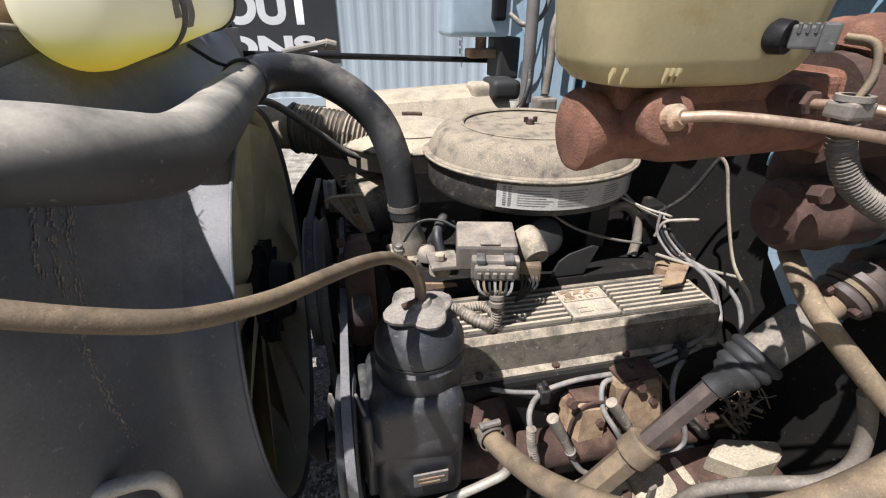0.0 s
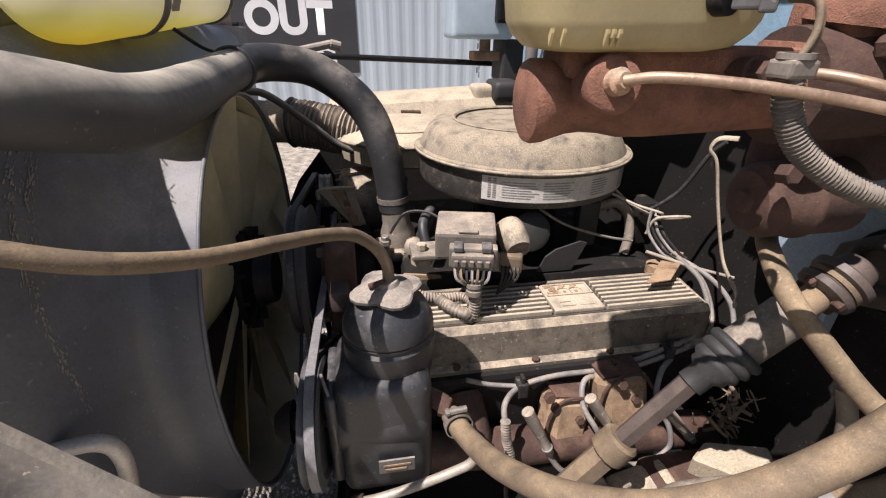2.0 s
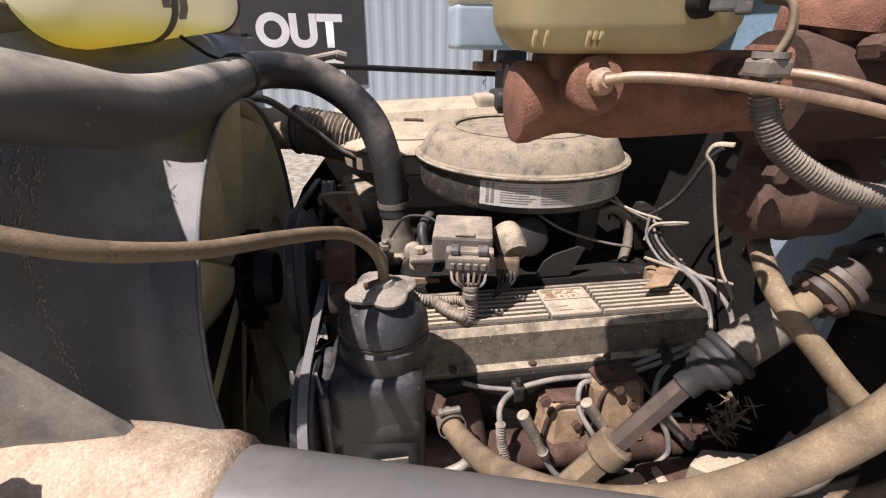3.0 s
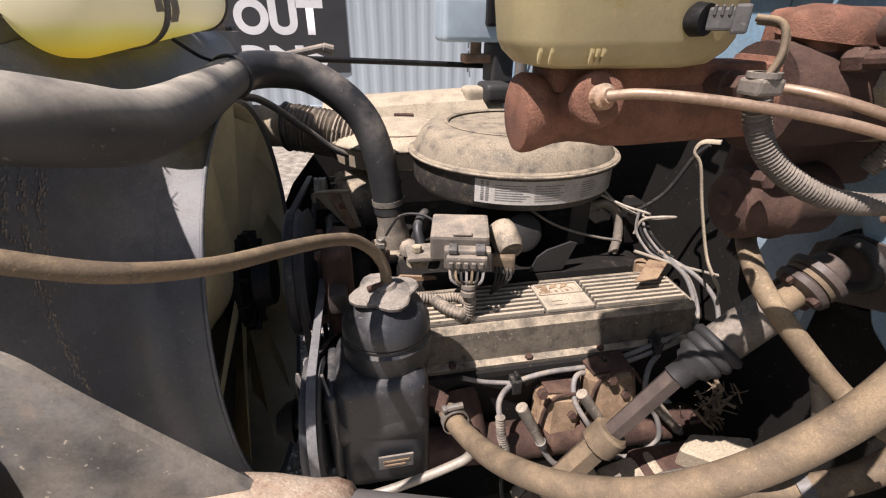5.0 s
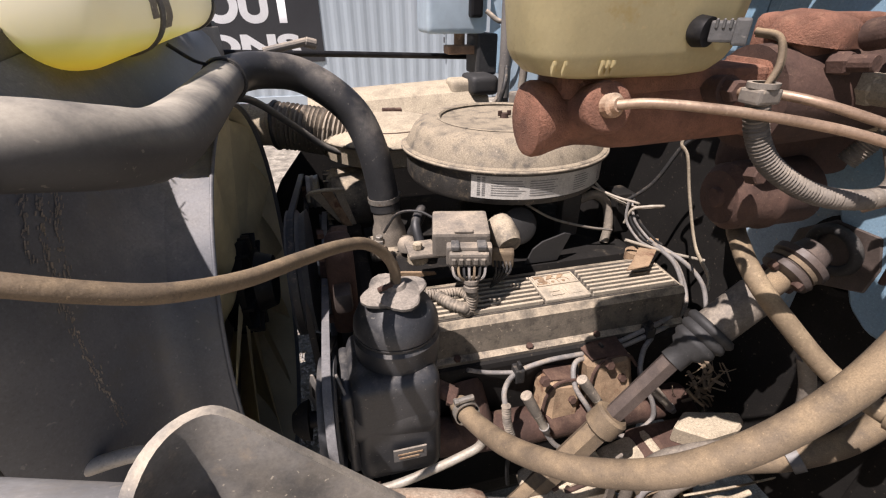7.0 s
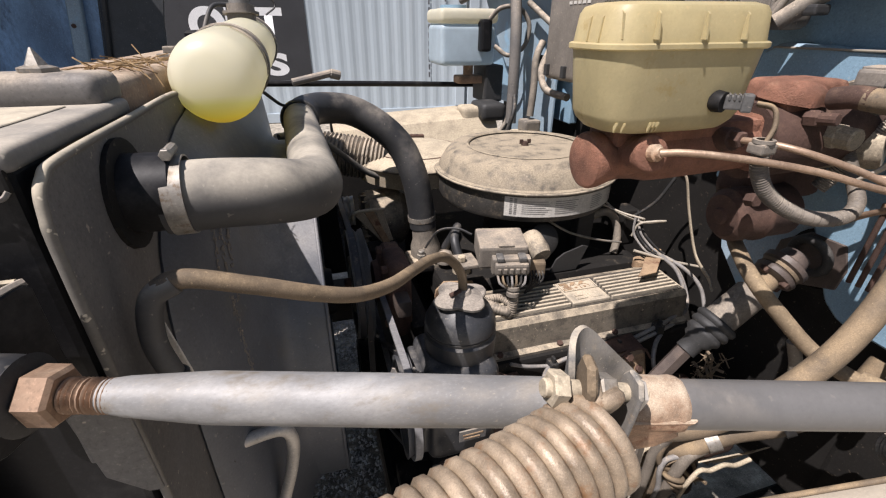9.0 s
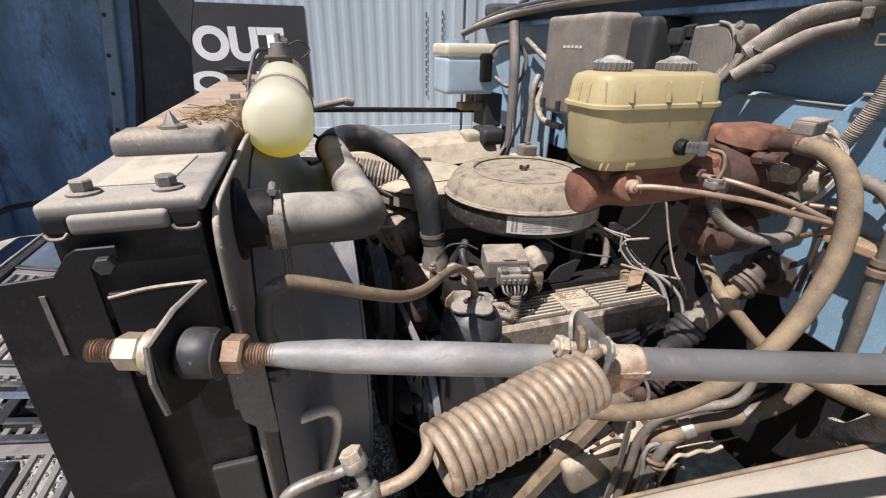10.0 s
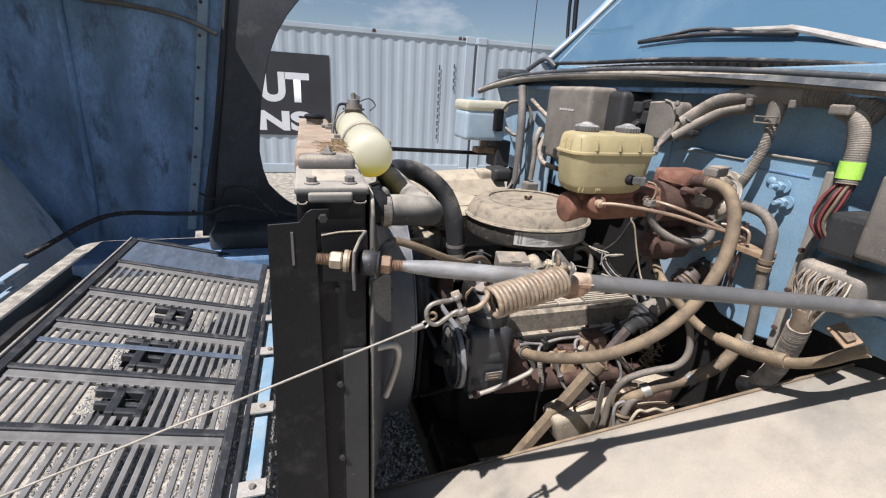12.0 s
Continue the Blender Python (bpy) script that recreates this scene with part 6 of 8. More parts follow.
worn = belt("worn_belt", belt_path((0.43, 0.828), 0.089, (1.06, 0.83), 0.055), -0.028, 0.012, 0.007)
tagged(worn, "worn grey belt with a yellow paint mark over the pump pulley", "belt", "drive belts")
worn.data.materials[0] = M["belt_worn"]
part("paint_mark", box((-0.0335, 0.6, 0.9055), (-0.0265, 0.67, 0.9085), 0.0008), "belt_mark", worn, "yellow paint mark")
pulley("idler_pulley", (-0.031, 1.06, 0.83), 0.053, 0.022, "pulley_black", "dark idler pulley behind the water pump")

wp = thing("water_pump", "grimy brown water pump behind the belts", "water pump")
part("housing", lathe([(0, 0), (0.045, 0), (0.05, 0.012), (0.075, 0.02), (0.085, 0.03), (0.085, 0.06), (0, 0.06)], (-0.035, 0.745, 0.9), (1, 0, 0), 32), "rust_dark", wp, "grimy cast housing", smooth=40)
part("neck", box((-0.02, 0.62, 0.82), (0.03, 0.72, 1.0), 0.02, segments=3), "rust_dark", wp, smooth=40)
part("neck_cap", box((-0.012, 0.58, 0.9), (0.02, 0.66, 0.94), 0.01, segments=2), "oily_brown", wp, smooth=40)
for y_, z_ in ((0.64, 0.985), (0.7, 1.0), (0.63, 0.86)):
    part("pump_bolt", hexnut((-0.024, y_, z_), (1, 0, 0), 0.016, 0.012), "rust_dark", wp)
alt = thing("alternator", "dirty finned alternator behind the radiator hose", "alternator")
part("body", lathe([(0, 0), (0.07, 0), (0.082, 0.012), (0.084, 0.05), (0.082, 0.1), (0.06, 0.12), (0, 0.12)], (-0.01, 1.07, 0.92), (1, 0, 0), 36), "alu_side", alt, smooth=40)
for k in range(18):
    a = 2 * math.pi * k / 18
    part("vent_fin", box((-0.018, 0.03, -0.003), (0.004, 0.078, 0.003), 0.001, Matrix.Translation((0, 1.07, 0.92)) @ Matrix.Rotation(a, 4, "X")), "alu_side", alt)
for k, (xa, za, xb, zb, xc, zc) in enumerate(((-0.05, 0.986, -0.026, 0.99, 0.024, 0.9), (-0.022, 0.99, 0.002, 0.992, 0.034, 0.886), (0.006, 0.992, 0.026, 0.99, 0.044, 0.88))):
    part("folded_web", slab([(xa, za), (xb, zb), (xc + 0.012, zc), (xc - 0.004, zc - 0.004)], XZ(0.95 - 0.006 * (k % 2)), 0.004, 0.001), "rust_tan" if k == 1 else "cleaner_tan", alt, "pale folded bracket web")
part("web_edge", tube([(-0.053, 0.944, 0.97), (-0.051, 0.941, 0.99), (-0.02, 0.941, 0.996), (0.03, 0.941, 0.995)], 0.0045, 8), "cleaner_tan", alt, smooth=60)
part("brace", box((-0.02, 0.9, 0.86), (0.06, 0.96, 0.9), 0.006), "void", alt)

# vent hose from the radiator to the pump cap
vh = hose("vent_hose", [(-0.263, 0.192, 1.17), (-0.269, 0.195, 1.203), (-0.263, 0.199, 1.237), (-0.242, 0.2045, 1.2486), (-0.1956, 0.209, 1.2327), (-0.1458, 0.224, 1.2064), (-0.1072, 0.2455, 1.1849), (-0.0671, 0.2941, 1.1603), (-0.0264, 0.3542, 1.1407), (0.0112, 0.4081, 1.122), (0.042, 0.4412, 1.1051), (0.0665, 0.4589, 1.0786), (0.0798, 0.4635, 1.0507), (0.081, 0.462, 1.02)], 0.0078, "hose_tan", "thin dusty vent hose arching to the pump cap", steps=14, per=10)
part("elbow_sleeve", tube([(-0.263, 0.192, 1.17), (-0.269, 0.195, 1.203), (-0.263, 0.199, 1.237), (-0.246, 0.2035, 1.247)], 0.0092, 12), "hose_grey", vh, "black elbow sleeve", smooth=60)
part("fitting", joined(rod_between((-0.263, 0.192, 1.137), (-0.263, 0.192, 1.172), 0.012, 14), hexnut((-0.263, 0.192, 1.153), (0, 0, 1), 0.03, 0.01)), "rubber", vh)
wt = hose("white_drain_tube", [(-0.285, 0.3, 0.955), (-0.255, 0.31, 0.955), (-0.218, 0.318, 0.951), (-0.207, 0.322, 0.925), (-0.215, 0.325, 0.87), (-0.235, 0.33, 0.8)], 0.0085, "tube_white", "white bent drain tube on the shroud", "tube", steps=12)
part("grommet", lathe([(0, 0), (0.02, 0), (0.024, 0.008), (0.018, 0.02), (0, 0.02)], (-0.288, 0.299, 0.955), (1, 0, 0), 16), "rubber", wt, smooth=40)

# ---- steering shaft and the loops of hose ----
big = hose("steering_return_hose", [(0.155, 0.392, 0.846), (0.166, 0.35, 0.852), (0.186, 0.276, 0.887), (0.221, 0.212, 0.925), (0.259, 0.172, 0.955), (0.292, 0.146, 0.985), (0.335, 0.13, 1.017), (0.378, 0.122, 1.052), (0.42, 0.119, 1.095), (0.462, 0.124, 1.15), (0.494, 0.134, 1.21), (0.512, 0.15, 1.27), (0.525, 0.18, 1.318), (0.535, 0.22, 1.34), (0.53, 0.262, 1.345)], 0.0142, "hose_tan", "long dusty brown hose looping from pump to brake booster", steps=18, per=8)
clamp(big, (0.161, 0.372, 0.848), (0.1, -1, 0.1), 0.0177, 0.012)

sh = thing("steering_shaft", "steel steering shaft with a ribbed rubber boot", "steering shaft")
SA, SJ, SB = Vector((0.665, 0.345, 1.065)), Vector((0.48, 0.347, 0.908)), Vector((0.155, 0.3945, 0.398))
w_ = (SJ - SA)
part("upper_tube", rod_between(SA.lerp(SJ, 0.4), SA.lerp(SJ, 0.86), 0.0285, 20), "loom_grey", sh, "dusty wide upper tube", smooth=40)
part("boot", lathe([(0, 0), (0.034, 0), (0.0375, 0.005), (0.037, 0.01), (0.0325, 0.014), (0.0355, 0.02), (0.035, 0.025), (0.03, 0.029), (0.0325, 0.035), (0.032, 0.04), (0.0265, 0.045), (0.0265, 0.051), (0.0185, 0.058), (0.0185, 0.08), (0, 0.08)], SA.lerp(SJ, 0.72), (SJ.lerp(SB, 0.06) - SA.lerp(SJ, 0.72)), 28), "black_matt", sh, "black ribbed rubber boot", smooth=60)
bm = tube([SJ.lerp(SB, 0.02), SJ.lerp(SB, 0.5), SB], 0.0155, 6, smooth_line=True)
part("lower_bar", bm, "oily_brown", sh, "hexagonal lower bar")
part("shaft_neck", rod_between(SA.lerp(SJ, 0.12), SA.lerp(SJ, 0.45), 0.019, 16), "hose_tan", sh, "dusty bare shaft", smooth=40)
part("sleeve", tube([SJ.lerp(SB, 0.27), SJ.lerp(SB, 0.62), SB], 0.0215, 6), "hose_tan", sh, "dusty square sleeve")
part("collar", rod_between(SJ.lerp(SB, 0.228), SJ.lerp(SB, 0.292), 0.0275, 20), "hose_tan", sh, "dusty collar", smooth=40)
q0, qw = SA.lerp(SJ, 0.25), (SA - SJ).normalized()
cp = part("coupling", lathe([(0, 0), (0.024, 0), (0.034, 0.004), (0.036, 0.012), (0.03, 0.016), (0.03, 0.024), (0.037, 0.027), (0.038, 0.036), (0.026, 0.042), (0.022, 0.06), (0, 0.06)], q0, qw, 28), "oily_brown", sh, "oily brown coupling", smooth=35)
part("rag_disc", lathe([(0, 0), (0.033, 0), (0.034, 0.006), (0, 0.006)], q0 + qw * 0.017, qw, 24), "hose_tan", cp, smooth=40)
for k in range(4):
    part("coupling_bolt", hexnut(q0 + qw * 0.004 + Matrix.Rotation(radians(90 * k + 30), 3, qw) @ qw.orthogonal().normalized() * 0.027, qw, 0.013, 0.018), "rust_dark", cp)
yk = part("column_yoke", slab([(0.29, 1.02), (0.36, 0.995), (0.41, 1.03), (0.405, 1.065), (0.36, 1.1), (0.3, 1.1), (0.285, 1.06)], YZ(0.698), 0.008, 0.002), "oily_brown", sh, "oily column bracket")
part("yoke_ring", torus_arc((0.694, 0.345, 1.06), (1, 0, 0.2), 0.032, 0.008, n_=28), "black_matt", yk, smooth=60)

br = hose("heater_hose", [(0.6, 0.42, 1.15), (0.55, 0.385, 1.105), (0.515, 0.335, 1.09), (0.501, 0.29, 1.07), (0.519, 0.255, 1.035), (0.555, 0.205, 0.985), (0.575, 0.14, 0.972), (0.585, 0.06, 0.983), (0.595, 0.0, 1.0), (0.6, -0.05, 1.035), (0.615, -0.085, 1.075), (0.622, -0.105, 1.092)], 0.0118, "hose_brown", "brown heater hose crossing the bulkhead", steps=16)
part("sleeve", tube([(0.572, 0.15, 0.974), (0.583, 0.08, 0.981), (0.594, 0.005, 1.0)], 0.0165, 16), "hose_brown", br, "thicker taped section", smooth=60)
low = hose("fuel_hose", [(0.73, 0.2, 0.93), (0.7, 0.2, 0.875), (0.655, 0.205, 0.832), (0.6, 0.225, 0.793), (0.55, 0.255, 0.76), (0.51, 0.27, 0.735), (0.475, 0.28, 0.712), (0.455, 0.31, 0.67), (0.45, 0.31, 0.6), (0.45, 0.32, 0.45)], 0.017, "hose_tan", "tan hose with tape bands low in the engine bay", steps=16)
for a_, b_ in (((0.612, 0.22, 0.802), (0.6, 0.225, 0.793)), ((0.503, 0.273, 0.731), (0.522, 0.266, 0.742))):
    part("clamp_band", tube([a_, b_], 0.021, 14), "rod_paint" if a_[0] > 0.55 else "steel", low, smooth=60)
hose("grey_hose", [(0.56, 0.24, 0.98), (0.575, 0.23, 0.93), (0.57, 0.22, 0.88), (0.545, 0.225, 0.845), (0.5, 0.25, 0.82), (0.46, 0.27, 0.795), (0.435, 0.285, 0.765), (0.42, 0.3, 0.7), (0.415, 0.3, 0.62), (0.41, 0.31, 0.45)], 0.0095, "loom_grey", "thin grey hose beside the steering shaft", steps=12)
# torn wiring and a strap hanging beside the steering gear
wb = thing("torn_wiring", "dusty torn wiring knotted beside the steering gear", "wiring")
part("trunk", tube([(0.5, 0.268, 0.722), (0.471, 0.27, 0.708), (0.457, 0.272, 0.674), (0.45, 0.275, 0.618), (0.445, 0.28, 0.54), (0.44, 0.29, 0.44)], 0.011, 12), "loom_grey", wb, "grey wire trunk", smooth=60)
part("loop", tube([(0.485, 0.28, 0.752), (0.45, 0.287, 0.753), (0.43, 0.29, 0.735), (0.424, 0.292, 0.7), (0.436, 0.29, 0.67), (0.46, 0.287, 0.652), (0.48, 0.285, 0.64)], 0.0062, 10), "hose_tan", wb, smooth=60)
part("loop", tube([(0.46, 0.28, 0.7), (0.436, 0.285, 0.69), (0.43, 0.285, 0.66), (0.44, 0.285, 0.6), (0.43, 0.29, 0.5)], 0.0052, 10), "wire_grey", wb, smooth=60)
part("knot", joined(*[torus_arc((0.452 + 0.006 * k, 0.272, 0.655 - 0.012 * k), (0.3, 0.4 - 0.3 * k, 1), 0.016, 0.0048, n_=20, steps=8) for k in range(3)]), "hose_tan", wb, smooth=60)
part("stray_wire", tube([(0.61, 0.25, 0.672), (0.575, 0.25, 0.668), (0.542, 0.25, 0.681), (0.51, 0.25, 0.678), (0.486, 0.252, 0.684), (0.468, 0.252, 0.66), (0.457, 0.255, 0.61)], 0.0045, 8), "cleaner_tan", wb, smooth=60)
for k in range(3):
    part("torn_strip", slab([(0, 0), (0.03, 0.006), (0.075, 0.003), (0.1 + 0.02 * k, -0.003), (0.06, -0.01), (0.02, -0.012)], frame_from((0.475 + 0.03 * k, 0.255 + 0.006 * k, 0.71 - 0.02 * k), (1, -0.05, -0.06 + 0.05 * k), (0, -0.6, 1)), 0.003, 0.0008), ("cleaner_tan", "hose_tan")[k % 2], wb, "torn dusty tape strip")
tagged(part("hanging_strap", slab([(-0.002, 0.75), (0.01, 0.755), (0.016, 0.7), (0.013, 0.63), (0.004, 0.54), (-0.02, 0.44), (-0.036, 0.44), (-0.016, 0.56), (-0.005, 0.66)], frame_from((0.392, 0.3, 0), (1, 0.1, 0), (0, 0.02, 1)), 0.005, 0.0015), "loom_grey"), "dusty grey strap hanging beside the steering gear", "strap")
pt = hose("pressure_pipe", [(0.0, 0.36, 0.735), (0.045, 0.352, 0.748), (0.1, 0.35, 0.765), (0.15, 0.35, 0.783), (0.176, 0.35, 0.797), (0.182, 0.355, 0.815), (0.168, 0.375, 0.835), (0.15, 0.39, 0.845)], 0.0065, "cable", "pale metal pressure pipe under the pump", "pipe", steps=12)
part("nut", hexnut((0.02, 0.356, 0.74), (1, 0, 0.3), 0.018, 0.02), "rust_dark", pt)

# starter-like casting and frame
low_t = thing("steering_gear", "dust-caked steering gear box low on the frame", "steering gear")
GB = Matrix.Translation((0.385, 0.375, 0.6)) @ Matrix.Rotation(radians(-18), 4, "Y")
part("housing", joined(box((-0.105, -0.045, -0.06), (0.05, 0.045, 0.05), 0.02, GB, 3), box((-0.06, -0.03, 0.03), (0.045, 0.035, 0.056), 0.01, GB, 2), box((0.05, -0.032, -0.045), (0.16, 0.035, 0.02), 0.018, GB, 3)), "cleaner_tan", low_t, "dust-caked tan housing", smooth=40)
for k in range(3):
    part("housing_bolt", hexnut(GB @ Vector((-0.05 + 0.042 * k, -0.02, 0.058)), GB.to_3x3() @ Vector((0, 0, 1)), 0.014, 0.009), "rust_dark", low_t)
part("pressure_pipe", tube([GB @ Vector((-0.03, -0.03, 0.055)), GB @ Vector((-0.035, -0.05, 0.085)), GB @ Vector((0.005, -0.06, 0.1)), GB @ Vector((0.04, -0.055, 0.07)), GB @ Vector((0.035, -0.045, 0.03))], 0.004, 8), "rust_dark", low_t, smooth=50)
part("cover", slab([(0.556, 0.372), (0.602, 0.335), (0.668, 0.338), (0.69, 0.35), (0.698, 0.371), (0.6, 0.398)], Matrix.Translation((0, 0, 0.66)), 0.04, 0.004), "cleaner_tan", low_t, "dusty cover plate")
part("case", box((0.49, 0.33, 0.56), (0.7, 0.42, 0.662), 0.02, segments=3), "rust_dark", low_t, smooth=40)
part("tie_loop", torus_arc((0.43, 0.245, 0.615), (0.3, -1, 0.2), 0.022, 0.002, n_=20, steps=6), "wire_black", low_t, smooth=60)
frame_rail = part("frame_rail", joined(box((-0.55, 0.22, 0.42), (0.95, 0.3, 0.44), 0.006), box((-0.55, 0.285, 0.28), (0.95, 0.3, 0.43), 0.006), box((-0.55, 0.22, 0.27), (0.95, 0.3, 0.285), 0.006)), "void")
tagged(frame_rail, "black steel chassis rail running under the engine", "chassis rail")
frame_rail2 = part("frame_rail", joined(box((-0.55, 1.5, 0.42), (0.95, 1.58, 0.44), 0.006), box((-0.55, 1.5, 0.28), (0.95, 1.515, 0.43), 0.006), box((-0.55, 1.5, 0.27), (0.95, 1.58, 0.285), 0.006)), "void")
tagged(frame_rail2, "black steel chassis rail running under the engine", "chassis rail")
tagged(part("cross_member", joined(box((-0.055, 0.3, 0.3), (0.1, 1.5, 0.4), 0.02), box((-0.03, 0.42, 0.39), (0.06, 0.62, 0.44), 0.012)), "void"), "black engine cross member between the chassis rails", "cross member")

# ---- brake booster and master cylinder ----


def build_brakes():
    b = thing("brake_master_cylinder", "rusty brake master cylinder with brake pipes", "master cylinder")
    # cast body along the truck, flat shaped nose
    part("bore", lathe([(0, 0), (0.03, 0), (0.0355, 0.0025), (0.0375, 0.007), (0.037, 0.016), (0.034, 0.026), (0.0305, 0.04), (0.0295, 0.055), (0.0315, 0.075), (0.036, 0.095), (0.037, 0.12), (0.036, 0.27), (0, 0.27)], (0.209, 0.366, 1.2635), (1, -0.015, 0.03), 40, 0.02), "rust", b, "rusty cast bore with a waisted nose", smooth=40)
    part("front_web", tube([(0.262, 0.366, 1.262), (0.264, 0.335, 1.276), (0.263, 0.312, 1.284)], 0.026, 20, taper=0.84), "rust", b, smooth=60)
    part("boss", lathe([(0, 0), (0.0195, 0), (0.0225, 0.002), (0.0235, 0.005), (0.0235, 0.012), (0.0215, 0.018), (0.0215, 0.05), (0, 0.05)], (0.2605, 0.2985, 1.2865), (0.05, 1, -0.3), 40), "rust", b, "flat round pipe boss", smooth=40)
    part("top_rib", box((0.235, 0.335, 1.285), (0.47, 0.4, 1.3115), 0.008), "rust", b)
    part("cast_number", joined(*[box((0.315 + 0.011 * k, 0.3285, 1.262 + 0.001 * k), (0.322 + 0.011 * k, 0.3305, 1.272 + 0.001 * k), 0.0005, segments=1) for k in range(5)]), "rust_dark", b)
    part("pipe_nut", lathe([(0, 0), (0.006, 0), (0.0075, 0.004), (0.0105, 0.006), (0.0105, 0.014), (0, 0.014)], (0.2605, 0.2855, 1.2905), (-0.1, 1, -0.25), 20), "weld_rust", b, "orange rusty pipe nut")
    part("second_boss", lathe([(0, 0), (0.015, 0), (0.018, 0.05), (0, 0.05)], (0.40, 0.315, 1.292), (0, 1, -0.2), 20), "rust_dark", b, smooth=40)
    part("pipe_nut", hexnut((0.40, 0.31, 1.293), (0, -1, 0), 0.019, 0.016), "rust_dark", b)
    part("front_pipe", tube([(0.26, 0.287, 1.29), (0.28, 0.266, 1.294), (0.33, 0.235, 1.291), (0.4, 0.205, 1.28), (0.46, 0.182, 1.264), (0.515, 0.166, 1.25), (0.56, 0.16, 1.236), (0.59, 0.18, 1.22), (0.6, 0.23, 1.2), (0.6, 0.28, 1.16)], 0.0042, 10), "copper", b, "copper-brown brake pipe", smooth=60)
    part("rear_pipe", tube([(0.40, 0.305, 1.293), (0.405, 0.265, 1.296), (0.425, 0.235, 1.291), (0.47, 0.205, 1.275), (0.51, 0.18, 1.256), (0.545, 0.172, 1.24), (0.57, 0.2, 1.22), (0.58, 0.26, 1.18)], 0.0042, 10), "copper", b, "copper-brown brake pipe", smooth=60)
    r = thing("brake_fluid_reservoir", "aged yellow plastic brake fluid reservoir with two caps", "reservoir")

    def rounded(cx, cy, hx, hy, rad, taper_left=0.0, n_=7):
        pts = []
        for sx, sy, a0 in ((1, 1, 0), (-1, 1, 90), (-1, -1, 180), (1, -1, 270)):
            for k in range(n_):
                a = radians(a0 + 90 * k / (n_ - 1))
                x = cx + sx * (hx - rad) + rad * math.cos(a)
                y = cy + sy * (hy - rad) + rad * math.sin(a)
                if x < cx:
                    y = cy + (y - cy) * (1 - taper_left * (cx - x) / hx)
                pts.append((x, y))
        return pts

    def stack(levels, cx=0.287, cy=0.346):
        bm = bmesh.new()
        rings = []
        for z, hx, hy, rad in levels:
            rings.append([bm.verts.new((x, y, z + (x - cx) * 0.01)) for x, y in rounded(cx, cy, hx, hy - 0.006, rad - 0.003, 0.12)])
        for a_, b_ in zip(rings, rings[1:]):
            n_ = len(a_)
            for k in range(n_):
                bm.faces.new((a_[k], a_[(k + 1) % n_], b_[(k + 1) % n_], b_[k]))
        bm.faces.new(rings[0][::-1])
        bm.faces.new(rings[-1])
        return bm
    part("lower_tank", stack([(1.3085, 0.066, 0.042, 0.03), (1.3115, 0.082, 0.05, 0.032), (1.3125, 0.084, 0.051, 0.032), (1.322, 0.094, 0.057, 0.034), (1.331, 0.0985, 0.059, 0.034), (1.403, 0.107, 0.064, 0.036)]), "reservoir", r, "lower half of yellowed plastic", smooth=30)
    for xk in (0.206, 0.214, 0.246, 0.251, 0.256):
        part("skirt_rib", slab([(0.0, 0.0), (0.0042, 0.009), (0.0042, 0.012), (-0.004, 0.012)], frame_from((xk, 0.2985 + max(0.0, 0.225 - xk) * 0.42, 1.3125), (0, -1, 0), (0, 0, 1)), 0.002, 0), "reservoir", r)
    part("seam_flange", stack([(1.4005, 0.1095, 0.0665, 0.037), (1.402, 0.1112, 0.0682, 0.037), (1.4065, 0.1112, 0.0682, 0.037), (1.408, 0.1095, 0.0665, 0.037)]), "reservoir", r, "welded seam flange", smooth=30)
    part("upper_tank", stack([(1.405, 0.107, 0.064, 0.034), (1.437, 0.104, 0.061, 0.034), (1.444, 0.1, 0.057, 0.032), (1.4475, 0.09, 0.048, 0.03)]), "reservoir", r, "upper half of yellowed plastic", smooth=30)
    for k, (x, y0) in enumerate(((0.193, 0.304), (0.225, 0.289), (0.283, 0.285), (0.336, 0.284))):
        part("rib", slab([(0, 0), (0.007, 0.0), (0.0035, 0.024), (0, 0.027)], frame_from((x, y0 + 0.004, 1.411), (0, -1, 0), (0, 0, 1)), 0.0025, 0), "reservoir", r)
    for y in (0.325, 0.347):
        part("rib", slab([(0, 0), (0.006, 0.0), (0.003, 0.024), (0, 0.027)], frame_from((0.184, y, 1.408), (-1, 0, 0), (0, 0, 1)), 0.0025, 0), "reservoir", r)
    for x, y in ((0.241, 0.365), (0.345, 0.352)):
        cap = part("cap", lathe([(0, 0), (0.026, 0), (0.027, 0.002), (0.027, 0.0125), (0.024, 0.015), (0.017, 0.0165), (0.01, 0.021), (0, 0.0225)], (x, y, 1.4465), steps=36), "cap_grey", r, "grey ribbed screw cap", smooth=30)
        for k in range(24):
            a_ = 2 * math.pi * k / 24
            part("grip", box((0.0266, -0.0014, 0.002), (0.0288, 0.0014, 0.0125), 0.0006, Matrix.Translation((x, y, 1.4465)) @ Matrix.Rotation(a_, 4, "Z"), segments=1), "cap_grey", cap)
    s = part("level_sensor", lathe([(0, 0), (0.01, 0), (0.0125, 0.004), (0.0115, 0.014), (0, 0.014)], (0.326, 0.296, 1.346), (0.3, -1, -0.05), 20), "black", r, "black level sensor", smooth=40)
